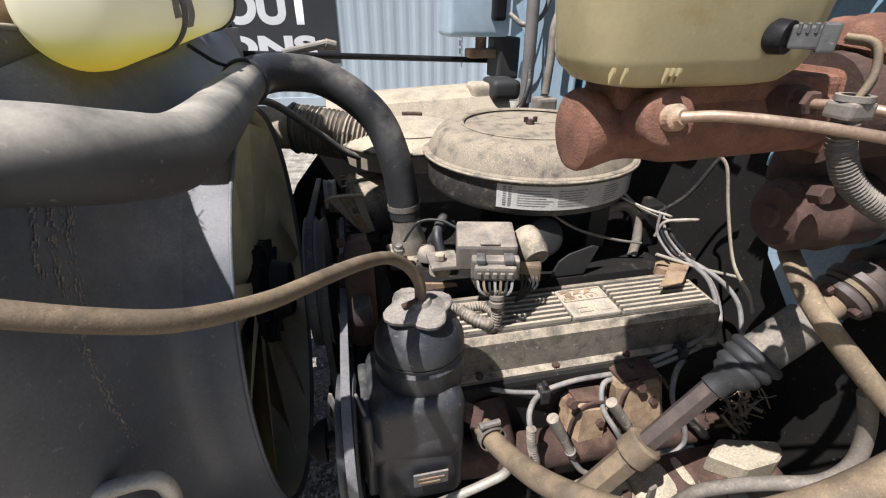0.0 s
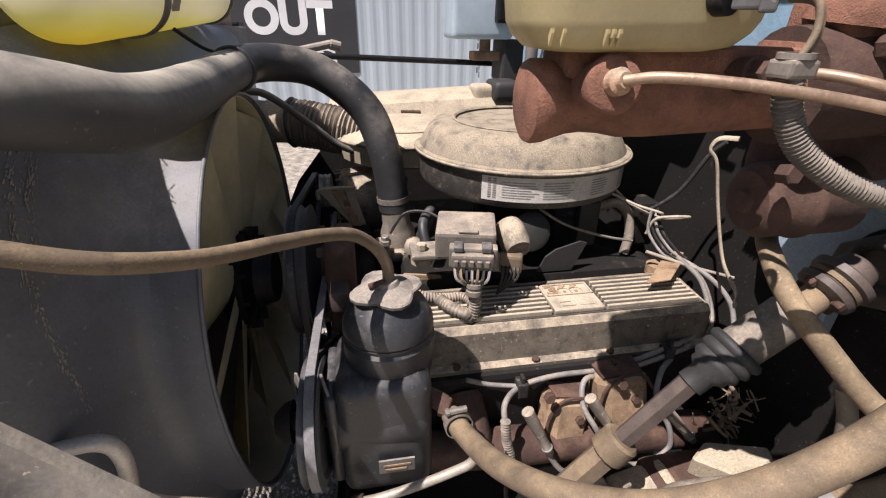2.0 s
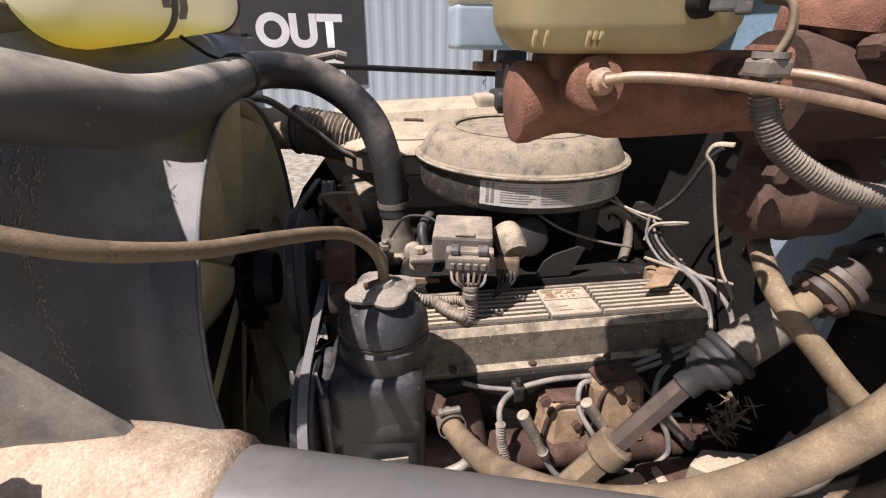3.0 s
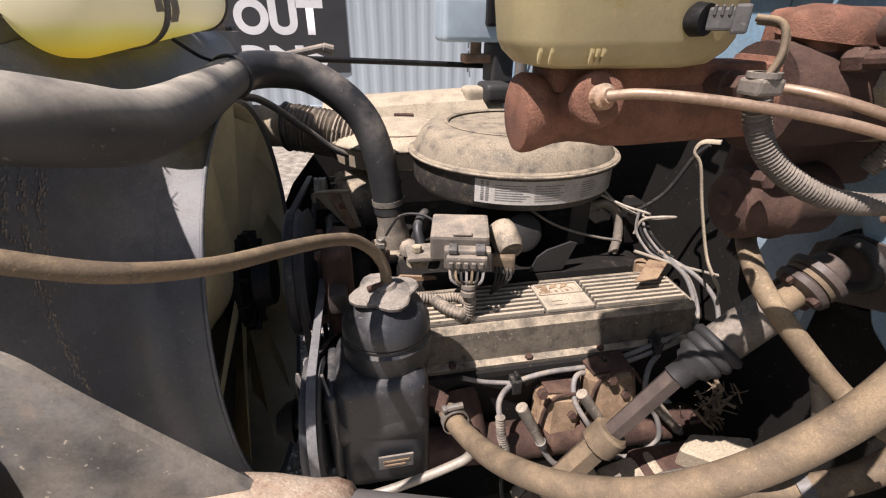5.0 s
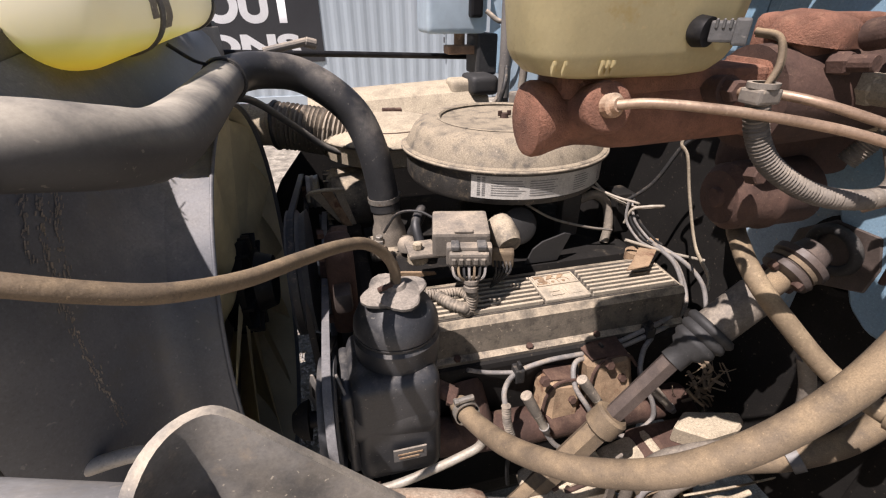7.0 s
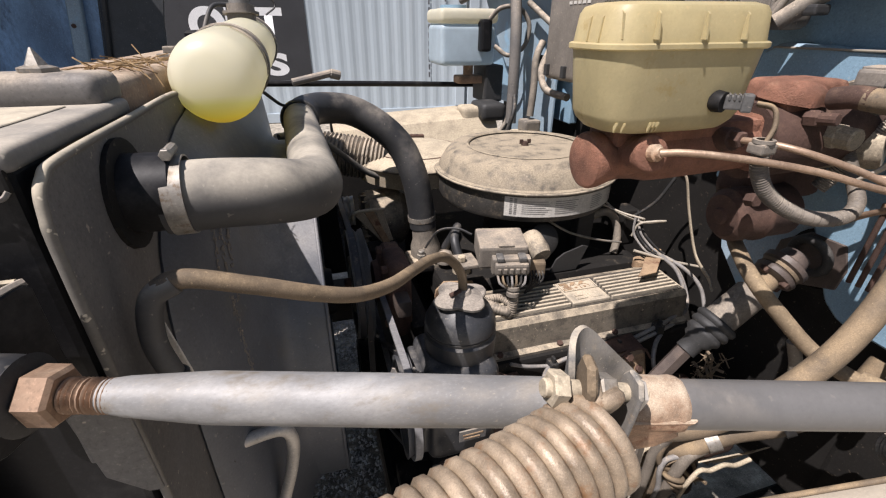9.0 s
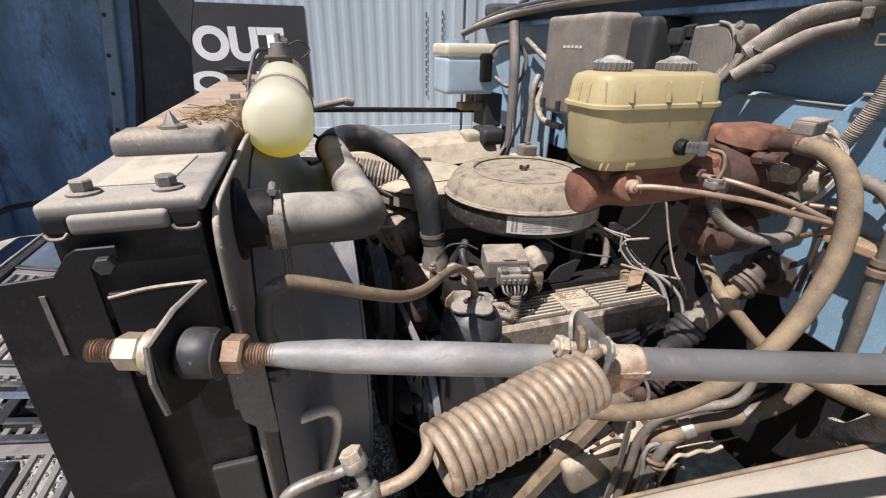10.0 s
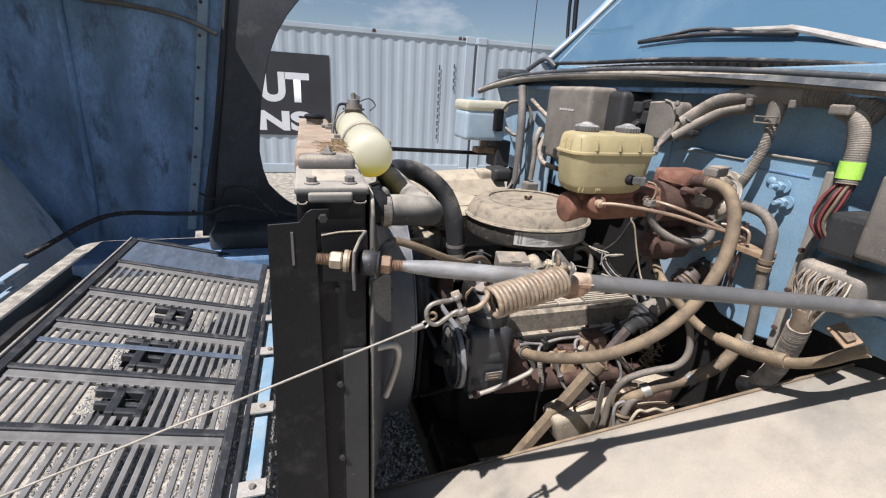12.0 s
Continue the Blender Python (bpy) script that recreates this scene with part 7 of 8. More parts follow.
    part("connector", joined(box((0.0, -0.006, -0.008), (0.02, 0.006, 0.008), 0.002, Matrix.Translation((0.331, 0.284, 1.346)) @ Matrix.Rotation(-0.75, 4, "Z")), box((0.017, -0.0085, -0.01), (0.028, 0.0085, 0.01), 0.002, Matrix.Translation((0.331, 0.284, 1.346)) @ Matrix.Rotation(-0.75, 4, "Z")), *[box((0.003 + 0.005 * k, -0.0072, 0.002), (0.0055 + 0.005 * k, 0.0072, 0.0095), 0.0008, Matrix.Translation((0.331, 0.284, 1.346)) @ Matrix.Rotation(-0.75, 4, "Z"), segments=1) for k in range(3)]), "connector", r, "dark grey wire connector")
    cx = Vector((0.345, 0.235, 1.305))
    for k in range(2):
        o = Vector((0.004 * k, 0.002 * k, -0.002 * k))
        hose("sensor_wire", [Vector((0.352, 0.26, 1.347)) + o, Vector((0.362, 0.246, 1.343)) + o, Vector((0.361, 0.238, 1.325)) + o, Vector((0.352, 0.236, 1.306)) + o], 0.0026, "hose_tan", "pale sensor wire running into the loom", "wire", steps=8)
    cl = part("loom_clip", joined(box((-0.011, -0.01, -0.006), (0.011, 0.01, 0.006), 0.0025, Matrix.Translation((0.35, 0.236, 1.302))), lathe([(0.008, 0), (0.0115, 0.0), (0.0115, 0.004), (0.008, 0.004)], (0.35, 0.236, 1.308), steps=20), box((0.009, -0.004, -0.004), (0.016, 0.004, 0.005), 0.0015, Matrix.Translation((0.35, 0.236, 1.302)))), "plastic_grey")
    tagged(cl, "grey plastic collar where the wires enter the loom", "collar")
    hose("sensor_loom", [(0.35, 0.236, 1.3), (0.357, 0.236, 1.276), (0.376, 0.232, 1.248), (0.41, 0.222, 1.225), (0.45, 0.215, 1.213), (0.5, 0.215, 1.21), (0.55, 0.235, 1.215), (0.59, 0.27, 1.23), (0.62, 0.31, 1.26), (0.635, 0.335, 1.3)], 0.0088, "loom_grey", "grey corrugated loom curling below the brake pipes", "loom", ribs=300, rib_depth=0.0009, steps=14)
    h = thing("brake_booster", "rusty hydraulic brake booster bolted to the bulkhead", "brake booster")
    part("body", tube([(0.47, 0.36, 1.275), (0.56, 0.355, 1.28), (0.69, 0.35, 1.29)], 0.055, 24), "rust_dark", h, "dark rusty body", smooth=40)
    part("flange", box((0.465, 0.33, 1.235), (0.485, 0.4, 1.318), 0.012), "rust", h, "rusty mounting flange")
    part("valve_body", box((0.49, 0.325, 1.3), (0.6, 0.4, 1.36), 0.014, segments=3), "rust", h, "orange rusty valve body", smooth=40)
    part("valve_top", lathe([(0, 0.03), (0.018, 0.029), (0.031, 0.025), (0.04, 0.018), (0.042, 0.008), (0.043, 0.0), (0, 0)], (0.522, 0.352, 1.332), (0.05, -0.12, 1), 20, 0.14), "rust", h, "orange flaking domed cover", smooth=45)
    part("valve_housing", box((0.53, 0.365, 1.165), (0.69, 0.44, 1.262), 0.018, segments=3), "rust_dark", h, "dark rusty lower housing", smooth=40)
    part("accumulator", lathe([(0, -0.006), (0.012, -0.004), (0.014, 0.002), (0.034, 0.004), (0.043, 0.014), (0.044, 0.05), (0.047, 0.054), (0.047, 0.06), (0.044, 0.064), (0.044, 0.11), (0.035, 0.122), (0, 0.124)], (0.487, 0.372, 1.15), (1, -0.1, 0.06), 32), "rust_dark", h, "dark rusty accumulator", smooth=40)
    part("port_nut", joined(hexnut((0.515, 0.305, 1.315), (0.2, -1, 0.1), 0.02, 0.018), rod_between((0.515, 0.305, 1.315), (0.517, 0.275, 1.318), 0.008, 12)), "rust_dark", h)
    part("port_nut", joined(hexnut((0.56, 0.3, 1.29), (0, -1, 0), 0.03, 0.022), rod_between((0.56, 0.33, 1.29), (0.56, 0.27, 1.29), 0.015, 12)), "cleaner_tan", h)
    part("port_nut", hexnut((0.47, 0.315, 1.2), (0, -1, 0.2), 0.018, 0.016), "rust_dark", h)
    part("hose_neck", tube([(0.53, 0.30, 1.34), (0.53, 0.275, 1.345), (0.531, 0.255, 1.345)], 0.0145, 14), "rust_dark", h, smooth=60)
    part("motor", tube([(0.6, 0.37, 1.255), (0.64, 0.33, 1.262), (0.66, 0.29, 1.27)], 0.032, 20), "cleaner_tan", h, "dusty electric pump motor", smooth=40)
    part("plug", joined(box((-0.03, -0.016, -0.01), (0.03, 0.016, 0.012), 0.004, Matrix.Translation((0.575, 0.285, 1.365)) @ Matrix.Rotation(0.3, 4, "Z")), *[box((-0.024 + 0.012 * k, -0.02, 0.01), (-0.017 + 0.012 * k, 0.014, 0.015), 0.001, Matrix.Translation((0.575, 0.285, 1.365)) @ Matrix.Rotation(0.3, 4, "Z"), segments=1) for k in range(5)]), "plastic_grey", h, "grey ribbed plug")
    for k in range(3):
        part("wire", tube([(0.6, 0.275 - 0.004 * k, 1.36), (0.615 + 0.006 * k, 0.25, 1.335), (0.6 + 0.005 * k, 0.235, 1.3), (0.57 + 0.006 * k, 0.235, 1.265), (0.55, 0.25, 1.24)], 0.0022, 6), "wire_white", h, smooth=60)
    part("mount_block", lathe([(0, 0), (0.03, 0), (0.034, 0.008), (0.034, 0.07), (0, 0.07)], (0.625, 0.335, 1.325), (1, 0.05, 0), 24), "alu_side", h, "dusty round pump end", smooth=40)


build_brakes()

# ---- cab front: bulkhead, cowl, glass ----
cab = thing("truck_cab", "faded blue truck cab front with bulkhead, cowl and windshield", "truck cab")


def build_cab():
    X = 0.745
    # bulkhead with the opening for the steering column
    for y0_, y1_, z0_ in ((-0.45, 0.62, 1.12), (0.621, 1.249, 1.24), (1.25, 2.0, 1.12)):
        part("bulkhead", box((X, y0_, z0_), (X + 0.03, y1_, 1.62), 0.004), "blue", cab, "blue painted bulkhead")
    part("lower_bulkhead", slab([(-0.45, 1.05), (0.07, 1.03), (0.12, 0.965), (0.22, 0.965), (0.22, 1.12), (-0.45, 1.12)], YZ(X), 0.03, 0.004), "blue", cab)
    # Black box stands in for the shade below the bulkhead
    part("foot_shade", box((X + 0.03, -0.45, 0.5), (X + 0.16, 0.22, 1.09), 0.01), "void", cab)
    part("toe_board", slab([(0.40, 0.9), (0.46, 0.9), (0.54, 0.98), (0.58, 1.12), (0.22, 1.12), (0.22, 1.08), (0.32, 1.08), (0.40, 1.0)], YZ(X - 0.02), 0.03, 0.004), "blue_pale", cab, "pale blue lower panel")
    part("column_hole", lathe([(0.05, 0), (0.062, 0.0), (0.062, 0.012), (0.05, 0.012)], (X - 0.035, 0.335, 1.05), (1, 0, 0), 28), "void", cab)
    # Black slab behind the opening, its shade put into the colour
    part("tunnel_shade", box((0.78, 0.2, 0.5), (0.9, 1.9, 1.26), 0.01), "void", cab)
    # proud plate with studs
    p = part("pedal_plate", slab([(0.115, 0.97), (0.15, 0.962), (0.27, 0.968), (0.3, 0.99), (0.37, 1.12), (0.56, 1.1), (0.6, 1.2), (0.56, 1.385), (0.53, 1.4), (0.32, 1.392), (0.3, 1.415), (0.12, 1.415), (0.105, 1.39)], YZ(X - 0.045), 0.04, 0.006), "blue", cab, "light blue proud plate")
    part("plate_lip", box((X - 0.05, 0.115, 1.411), (X - 0.04, 0.3, 1.4165), 0.002), "fender", p, "dusty folded lip")
    part("plate_lip", box((X - 0.049, 0.32, 1.3905), (X - 0.04, 0.54, 1.394), 0.0015), "fender", p)
    part("edge_rail", box((X - 0.055, 0.1, 0.96), (X - 0.035, 0.118, 1.4), 0.005), "fender", p, "dirty tan vertical flange")
    for y, z in ((0.196, 1.348), (0.178, 1.313)):
        s = part("stud", rod_between((X - 0.05, y, z), (X - 0.095, y, z), 0.006, 12), "blue", p, smooth=40)
        part("stud_nut", hexnut((X - 0.07, y, z), (1, 0, 0), 0.021, 0.014), "blue", s)
        part("stud_washer", lathe([(0, 0), (0.016, 0), (0.016, 0.004), (0, 0.004)], (X - 0.054, y, z), (1, 0, 0), 20), "blue", s)
    part("dimple", lathe([(0, 0), (0.012, 0), (0.009, 0.004), (0, 0.005)], (X - 0.045, 0.235, 1.352), (-1, 0, 0), 16), "blue", p, smooth=50)
    part("press_line", box((X - 0.047, 0.15, 1.375), (X - 0.044, 0.28, 1.38), 0.001), "blue_dark", p)
    for z in (1.02, 1.12, 1.22, 1.32):
        part("screw", hexnut((X - 0.066, 0.104, z), (1, 0, 0), 0.012, 0.006), "rust_dark", p)
    # cowl: overhanging lip, seal, vent slots
    part("cowl_lip", tube([(0.6, 2.02, 1.53), (0.615, 1.9, 1.553), (0.63, 1.7, 1.58), (0.64, 1.45, 1.598), (0.64, 1.1, 1.604), (0.64, 0.7, 1.6), (0.645, 0.35, 1.587), (0.65, 0.1, 1.572), (0.655, -0.3, 1.53)], 0.015, 12), "seal", cab, "dusty cowl weather seal", smooth=60)
    rows = []
    for k in range(13):
        u = k / 12
        y = 2.02 - 2.4 * u
        arch = 1.598 - 0.06 * (u - 0.38) ** 2 * 4 - 0.03 * max(0, 0.12 - u) * 8
        rows.append([(0.625, y, arch + 0.012), (0.64, y, arch + 0.03), (0.70, y, arch + 0.035), (0.76, y, arch + 0.04), (0.80, y, arch + 0.045), (0.92, y, arch + 0.05), (0.99, y, arch + 0.055)])
    bent_sheet("cowl_panel", rows, "cowl", cab, 0.004, "dull dark cowl panel")
    part("cowl_rim", tube([(0.62, 2.03, 1.548), (0.63, 1.7, 1.6), (0.635, 1.4, 1.618), (0.635, 0.9, 1.622), (0.64, 0.4, 1.608), (0.645, -0.1, 1.572), (0.65, -0.4, 1.54)], 0.008, 10), "cowl", cab, smooth=60)
    part("under_cowl", box((0.655, -0.4, 1.55), (0.77, 1.95, 1.565), 0.004), "blue_dark", cab)
    for k in range(46):
        y = 1.5 - k * 0.036
        arch = 1.646 - 0.06 * ((2.02 - y) / 2.4 - 0.38) ** 2 * 4
        part("vent_slot", box((0.845, y - 0.0115, arch - 0.002), (0.905, y + 0.0115, arch + 0.0125), 0.001, segments=1), "void", cab)
    # windshield and pillars
    lo = [(0.96, 1.86, 1.705), (0.94, 1.4, 1.69), (0.93, 0.9, 1.68), (0.935, 0.4, 1.65), (0.95, -0.2, 1.59)]
    rows = [[Vector(p_) + Vector((0.62, 0, 0.62)) * t for p_ in lo] for t in (0, 0.25, 0.5, 0.75, 1.0)]
    g = bent_sheet("windshield", rows, "glass", cab, 0.005, "windshield glass, blue tint and sky reflection in its colour")
    g.visible_shadow = False
    part("glass_gasket", tube([Vector(p_) + Vector((-0.008, 0, -0.006)) for p_ in lo], 0.009, 10), "rubber", cab, smooth=60)
    part("pillar", tube([(0.95, 1.9, 1.68), (1.2, 1.89, 1.93), (1.58, 1.86, 2.32)], 0.035, 12), "blue_dark", cab, "blue windshield pillar", smooth=60)
    part("pillar_trim", tube([(0.93, 1.86, 1.71), (1.2, 1.85, 1.96), (1.56, 1.82, 2.33)], 0.012, 8), "tube_white", cab, smooth=60)
    part("roof", box((1.5, -0.3, 2.3), (3.0, 1.95, 2.38), 0.03), "blue", cab)
    part("far_door", box((1.0, 1.86, 0.9), (2.9, 1.92, 1.7), 0.02), "blue", cab)
    # Near-black dash and seat, added so the cab looks unlit behind the glass
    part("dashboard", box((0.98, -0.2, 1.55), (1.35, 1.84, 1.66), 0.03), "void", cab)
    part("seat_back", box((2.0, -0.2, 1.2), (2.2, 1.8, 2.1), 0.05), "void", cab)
    part("rear_wall", box((2.9, -0.3, 0.9), (2.96, 1.92, 2.3), 0.01), "blue_dark", cab)
    hinge = part("hinge_end", joined(box((0.7, 1.9, 1.6), (0.86, 2.02, 1.66), 0.02), tube([(0.86, 1.95, 1.66), (0.92, 1.86, 1.72), (0.95, 1.78, 1.68)], 0.014, 8)), "cowl", cab)
    # wiper
    w = part("wiper_arm", tube([(0.985, 0.1, 1.63), (0.985, 0.283, 1.682), (0.985, 0.5, 1.742), (0.985, 0.56, 1.75), (0.985, 0.81, 1.768)], 0.014, 8, flat=0.7, taper=0.5), "tube_white", cab, "silver wiper arm")
    part("wiper_blade", tube([(0.985, 0.5, 1.73), (0.985, 0.8, 1.756), (0.985, 1.0, 1.76), (0.98, 1.17, 1.758)], 0.009, 8), "rubber", cab, "black wiper blade", smooth=60)
    part("wiper_bridge", tube([(0.985, 0.6, 1.742), (0.985, 0.85, 1.776), (0.985, 1.0, 1.77), (0.98, 1.15, 1.76)], 0.007, 8), "rubber", cab, smooth=60)
    part("aerial", tube([(0.9, 2.0, 1.58), (0.91, 2.02, 1.9), (0.92, 2.04, 2.5)], 0.0025, 6), "wire_black", cab, "thin black aerial")
    for dy in (0.0, 0.07):
        part("mirror_arm", tube([(1.15, 1.95 + dy, 1.75), (1.16, 2.0 + dy, 1.95), (1.17, 2.02 + dy, 2.12), (1.2, 1.98 + dy, 2.3)], 0.014 - 0.004 * (dy > 0), 10), "black", cab, "black mirror arm", smooth=60)


build_cab()


def build_bulkhead_things():
    e = thing("heater_box", "dusty dark plastic heater box on the bulkhead", "heater box")
    part("case", joined(box((0.545, 0.82, 1.29), (0.74, 1.11, 1.56), 0.018, segments=3)), "plastic_grey", e, "dusty moulded case", smooth=40)
    part("side_step", box((0.62, 0.74, 1.34), (0.74, 0.83, 1.55), 0.02, segments=3), "black_matt", e, smooth=40)
    part("maker_mark", joined(*[box((0.5435, 0.99 - 0.02 * k, 1.475), (0.5455, 1.003 - 0.02 * k, 1.482), 0) for k in range(5)]), "label", e)
    for y in (1.08, 0.99, 0.9):
        part("clip", box((0.535, y - 0.008, 1.3), (0.548, y + 0.008, 1.33), 0.002), "black_matt", e)
    r = thing("wiper_motor", "grey wiper motor cover with a wire plug", "wiper motor")
    m = Matrix.Translation((0.655, 0.55, 1.475)) @ Matrix.Rotation(radians(0), 4, "Z")
    part("cover", box((-0.04, -0.055, -0.055), (0.06, 0.055, 0.05), 0.02, m, segments=4), "plastic_grey", r, smooth=40)
    part("face_panel", slab([(0.603, 1.418), (0.603, 1.522), (0.54, 1.526), (0.516, 1.519), (0.5, 1.5), (0.495, 1.475), (0.495, 1.418)], YZ(0.608), 0.012, 0.004), "plastic_grey", r, "flat grey cover face", smooth=30)
    part("rim", tube([(0.608, 0.54, 1.528), (0.608, 0.514, 1.521), (0.608, 0.498, 1.501), (0.608, 0.4925, 1.475), (0.608, 0.4925, 1.418)], 0.0035, 8), "plastic_grey", r, smooth=60)
    part("plug", joined(box((-0.05, 0.05, -0.02), (-0.01, 0.1, 0.02), 0.006, m), box((-0.06, 0.07, 0.01), (-0.03, 0.11, 0.045), 0.006, m)), "black_matt", r)
    part("cap", lathe([(0, 0), (0.014, 0), (0.014, 0.02), (0, 0.022)], (0.62, 0.62, 1.505), (-0.3, 0, 1), 14), "black_matt", r, smooth=40)
    for k in range(3):
        part("wire", tube([(0.615, 0.64 - 0.01 * k, 1.47), (0.6, 0.66 - 0.01 * k, 1.44), (0.61, 0.64 - 0.012 * k, 1.41)], 0.005, 8), "wire_black", r, smooth=60)
    part("bolt", hexnut((0.6, 0.485, 1.52), (-1, 0, 0.4), 0.014, 0.01), "steel", r)
    # washer tank
    w = thing("washer_tank", "milky washer fluid tank with blue fluid on the bulkhead", "washer tank")
    part("upper_tank", box((0.37, 1.58, 1.435), (0.6, 1.78, 1.485), 0.02, segments=4), "washer", w, "milky plastic", smooth=40)
    part("lower_tank", box((0.375, 1.585, 1.29), (0.592, 1.775, 1.4335), 0.02, segments=4), "washer_fluid", w, "blue washer fluid behind plastic", smooth=40)
    part("filler_cap", lathe([(0, 0), (0.05, 0), (0.05, 0.012), (0, 0.014)], (0.45, 1.68, 1.485), steps=28), "blue", w, "blue filler cap", smooth=40)
    part("pump", box((0.52, 1.555, 1.34), (0.565, 1.6, 1.45), 0.01), "black", w, "black washer pump")
    part("loop_hose", tube([(0.55, 1.55, 1.45), (0.58, 1.52, 1.485), (0.64, 1.5, 1.485), (0.675, 1.48, 1.43), (0.66, 1.48, 1.36), (0.61, 1.5, 1.33), (0.57, 1.54, 1.36)], 0.008, 10), "loom", w, "curled washer hose", smooth=60)
    part("outlet", joined(rod_between((0.51, 1.66, 1.29), (0.51, 1.66, 1.24), 0.02, 14), box((0.46, 1.63, 1.22), (0.6, 1.7, 1.25), 0.006)), "nut_rust", w)
    part("bracket", box((0.56, 1.6, 1.15), (0.64, 1.74, 1.29), 0.01), "black_matt", w)
    # far bulkhead side
    s = thing("inner_fender", "dusty inner fender and ledge on the passenger side", "inner fender")
    part("pillar_panel", slab([(1.3, 0.95), (1.62, 0.9), (1.62, 1.2), (1.8, 1.35), (2.0, 1.56), (1.3, 1.58)], YZ(0.70), 0.012, 0.003), "blue_pale", s, "pale blue side panel")
    part("upright", tube([(0.6, 1.42, 1.1), (0.605, 1.43, 1.25), (0.61, 1.45, 1.42), (0.62, 1.5, 1.56)], 0.02, 10), "grey_plate", s, smooth=50)
    rows = []
    for k in range(9):
        x = -0.05 + 0.62 * k / 8
        zt = 1.105 + 0.03 * k / 8
        rows.append([(x, 1.45, zt - 0.09), (x, 1.5, zt - 0.02), (x, 1.56, zt), (x, 1.68, zt + 0.0), (x, 1.75, zt - 0.03), (x, 1.8, zt - 0.2), (x, 1.82, 0.6)])
    bent_sheet("ledge", rows, "cleaner_tan", s, 0.005, "dust-covered ledge")
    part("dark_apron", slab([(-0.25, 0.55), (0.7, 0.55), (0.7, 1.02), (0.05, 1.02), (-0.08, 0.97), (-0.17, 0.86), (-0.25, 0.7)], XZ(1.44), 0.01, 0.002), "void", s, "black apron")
    part("end_block", box((0.44, 1.5, 1.05), (0.56, 1.6, 1.15), 0.02, segments=3), "cleaner_tan", s, smooth=40)
    part("end_cap", box((0.5, 1.46, 1.1), (0.6, 1.6, 1.165), 0.02, segments=3), "black_matt", s, smooth=40)
    b2 = hose("far_stay_rod", [(-0.35, 1.61, 1.245), (0.1, 1.69, 1.225), (0.585, 1.775, 1.2)], 0.0105, "black", "black stay rod on the passenger side", "rod", steps=12)
    part("end_eye", joined(rod_between((-0.17, 1.6, 1.245), (-0.03, 1.62, 1.272), 0.013, 12), rod_between((-0.035, 1.619, 1.271), (0.0, 1.625, 1.262), 0.017, 12)), "grey_plate", b2)
    # cables on the far bulkhead
    for pts, r_, mt in (([(0.66, 1.46, 1.5), (0.655, 1.35, 1.46), (0.65, 1.2, 1.4), (0.6, 1.13, 1.36)], 0.01, "loom"), ([(0.65, 1.32, 1.38), (0.62, 1.3, 1.33), (0.61, 1.28, 1.24), (0.6, 1.27, 1.15)], 0.012, "loom"), ([(0.64, 1.25, 1.36), (0.6, 1.22, 1.3), (0.59, 1.16, 1.25), (0.6, 1.05, 1.24)], 0.011, "loom"), ([(0.63, 1.52, 1.52), (0.625, 1.5, 1.4), (0.62, 1.47, 1.25), (0.6, 1.45, 1.12), (0.55, 1.42, 1.06)], 0.007, "loom_grey"), ([(0.6, 1.4, 1.2), (0.58, 1.36, 1.15), (0.56, 1.36, 1.08)], 0.008, "wire_black")):
        hose("bulkhead_cable", pts, r_, mt, "dusty cable hanging on the far bulkhead", "cable", steps=10)
    cl = thing("cable_connector", "dusty cable connectors on the far bulkhead", "connector")
    part("block", box((0.57, 1.24, 1.1), (0.63, 1.3, 1.14), 0.008), "plastic_grey", cl)
    part("foot", box((0.55, 1.22, 1.08), (0.65, 1.32, 1.1), 0.008), "cleaner_tan", cl)
    part("clip", box((0.63, 1.3, 1.26), (0.66, 1.34, 1.34), 0.006), "black_matt", cl)
    # main loom with its plastic T
    l = thing("wiring_loom", "dusty corrugated wiring loom with a plastic T-piece", "wiring loom")
    part("left_arm", tube([(0.62, 0.47, 1.47), (0.645, 0.44, 1.505), (0.655, 0.4, 1.53), (0.66, 0.34, 1.545), (0.665, 0.3, 1.55)], 0.0195, 14, ribs=260, rib_depth=0.0002), "loom", l, "dusty loom arm", smooth=60)
    part("lower_arm", tube([(0.6, 0.47, 1.43), (0.63, 0.43, 1.47), (0.655, 0.38, 1.505), (0.66, 0.31, 1.52)], 0.014, 12), "loom", l, smooth=60)
    t_ = part("t_piece", joined(tube([(0.665, 0.318, 1.55), (0.666, 0.28, 1.555), (0.667, 0.24, 1.556), (0.667, 0.185, 1.551)], 0.0245, 18), tube([(0.666, 0.25, 1.548), (0.665, 0.249, 1.52), (0.663, 0.249, 1.488)], 0.02, 18, taper=0.85)), "plastic_grey", l, "grey plastic T-piece", smooth=40)
    for y in (0.305, 0.2):
        part("tab", box((0.64, y - 0.007, 1.524), (0.648, y + 0.007, 1.541), 0.002), "plastic_grey", t_)
    part("ring", joined(box((0.638, 0.22, 1.5), (0.643, 0.278, 1.5035), 0.001), box((0.638, 0.22, 1.486), (0.643, 0.278, 1.4895), 0.001), box((0.638, 0.22, 1.486), (0.643, 0.2235, 1.5035), 0.001), box((0.638, 0.2745, 1.486), (0.643, 0.278, 1.5035), 0.001)), "alu_side", t_, "pale square clip")
    part("right_arm", tube([(0.665, 0.2, 1.55), (0.668, 0.14, 1.548), (0.672, 0.09, 1.535), (0.68, 0.05, 1.52)], 0.021, 14, ribs=150, rib_depth=0.0018), "loom", l, "corrugated loom arm", smooth=60)
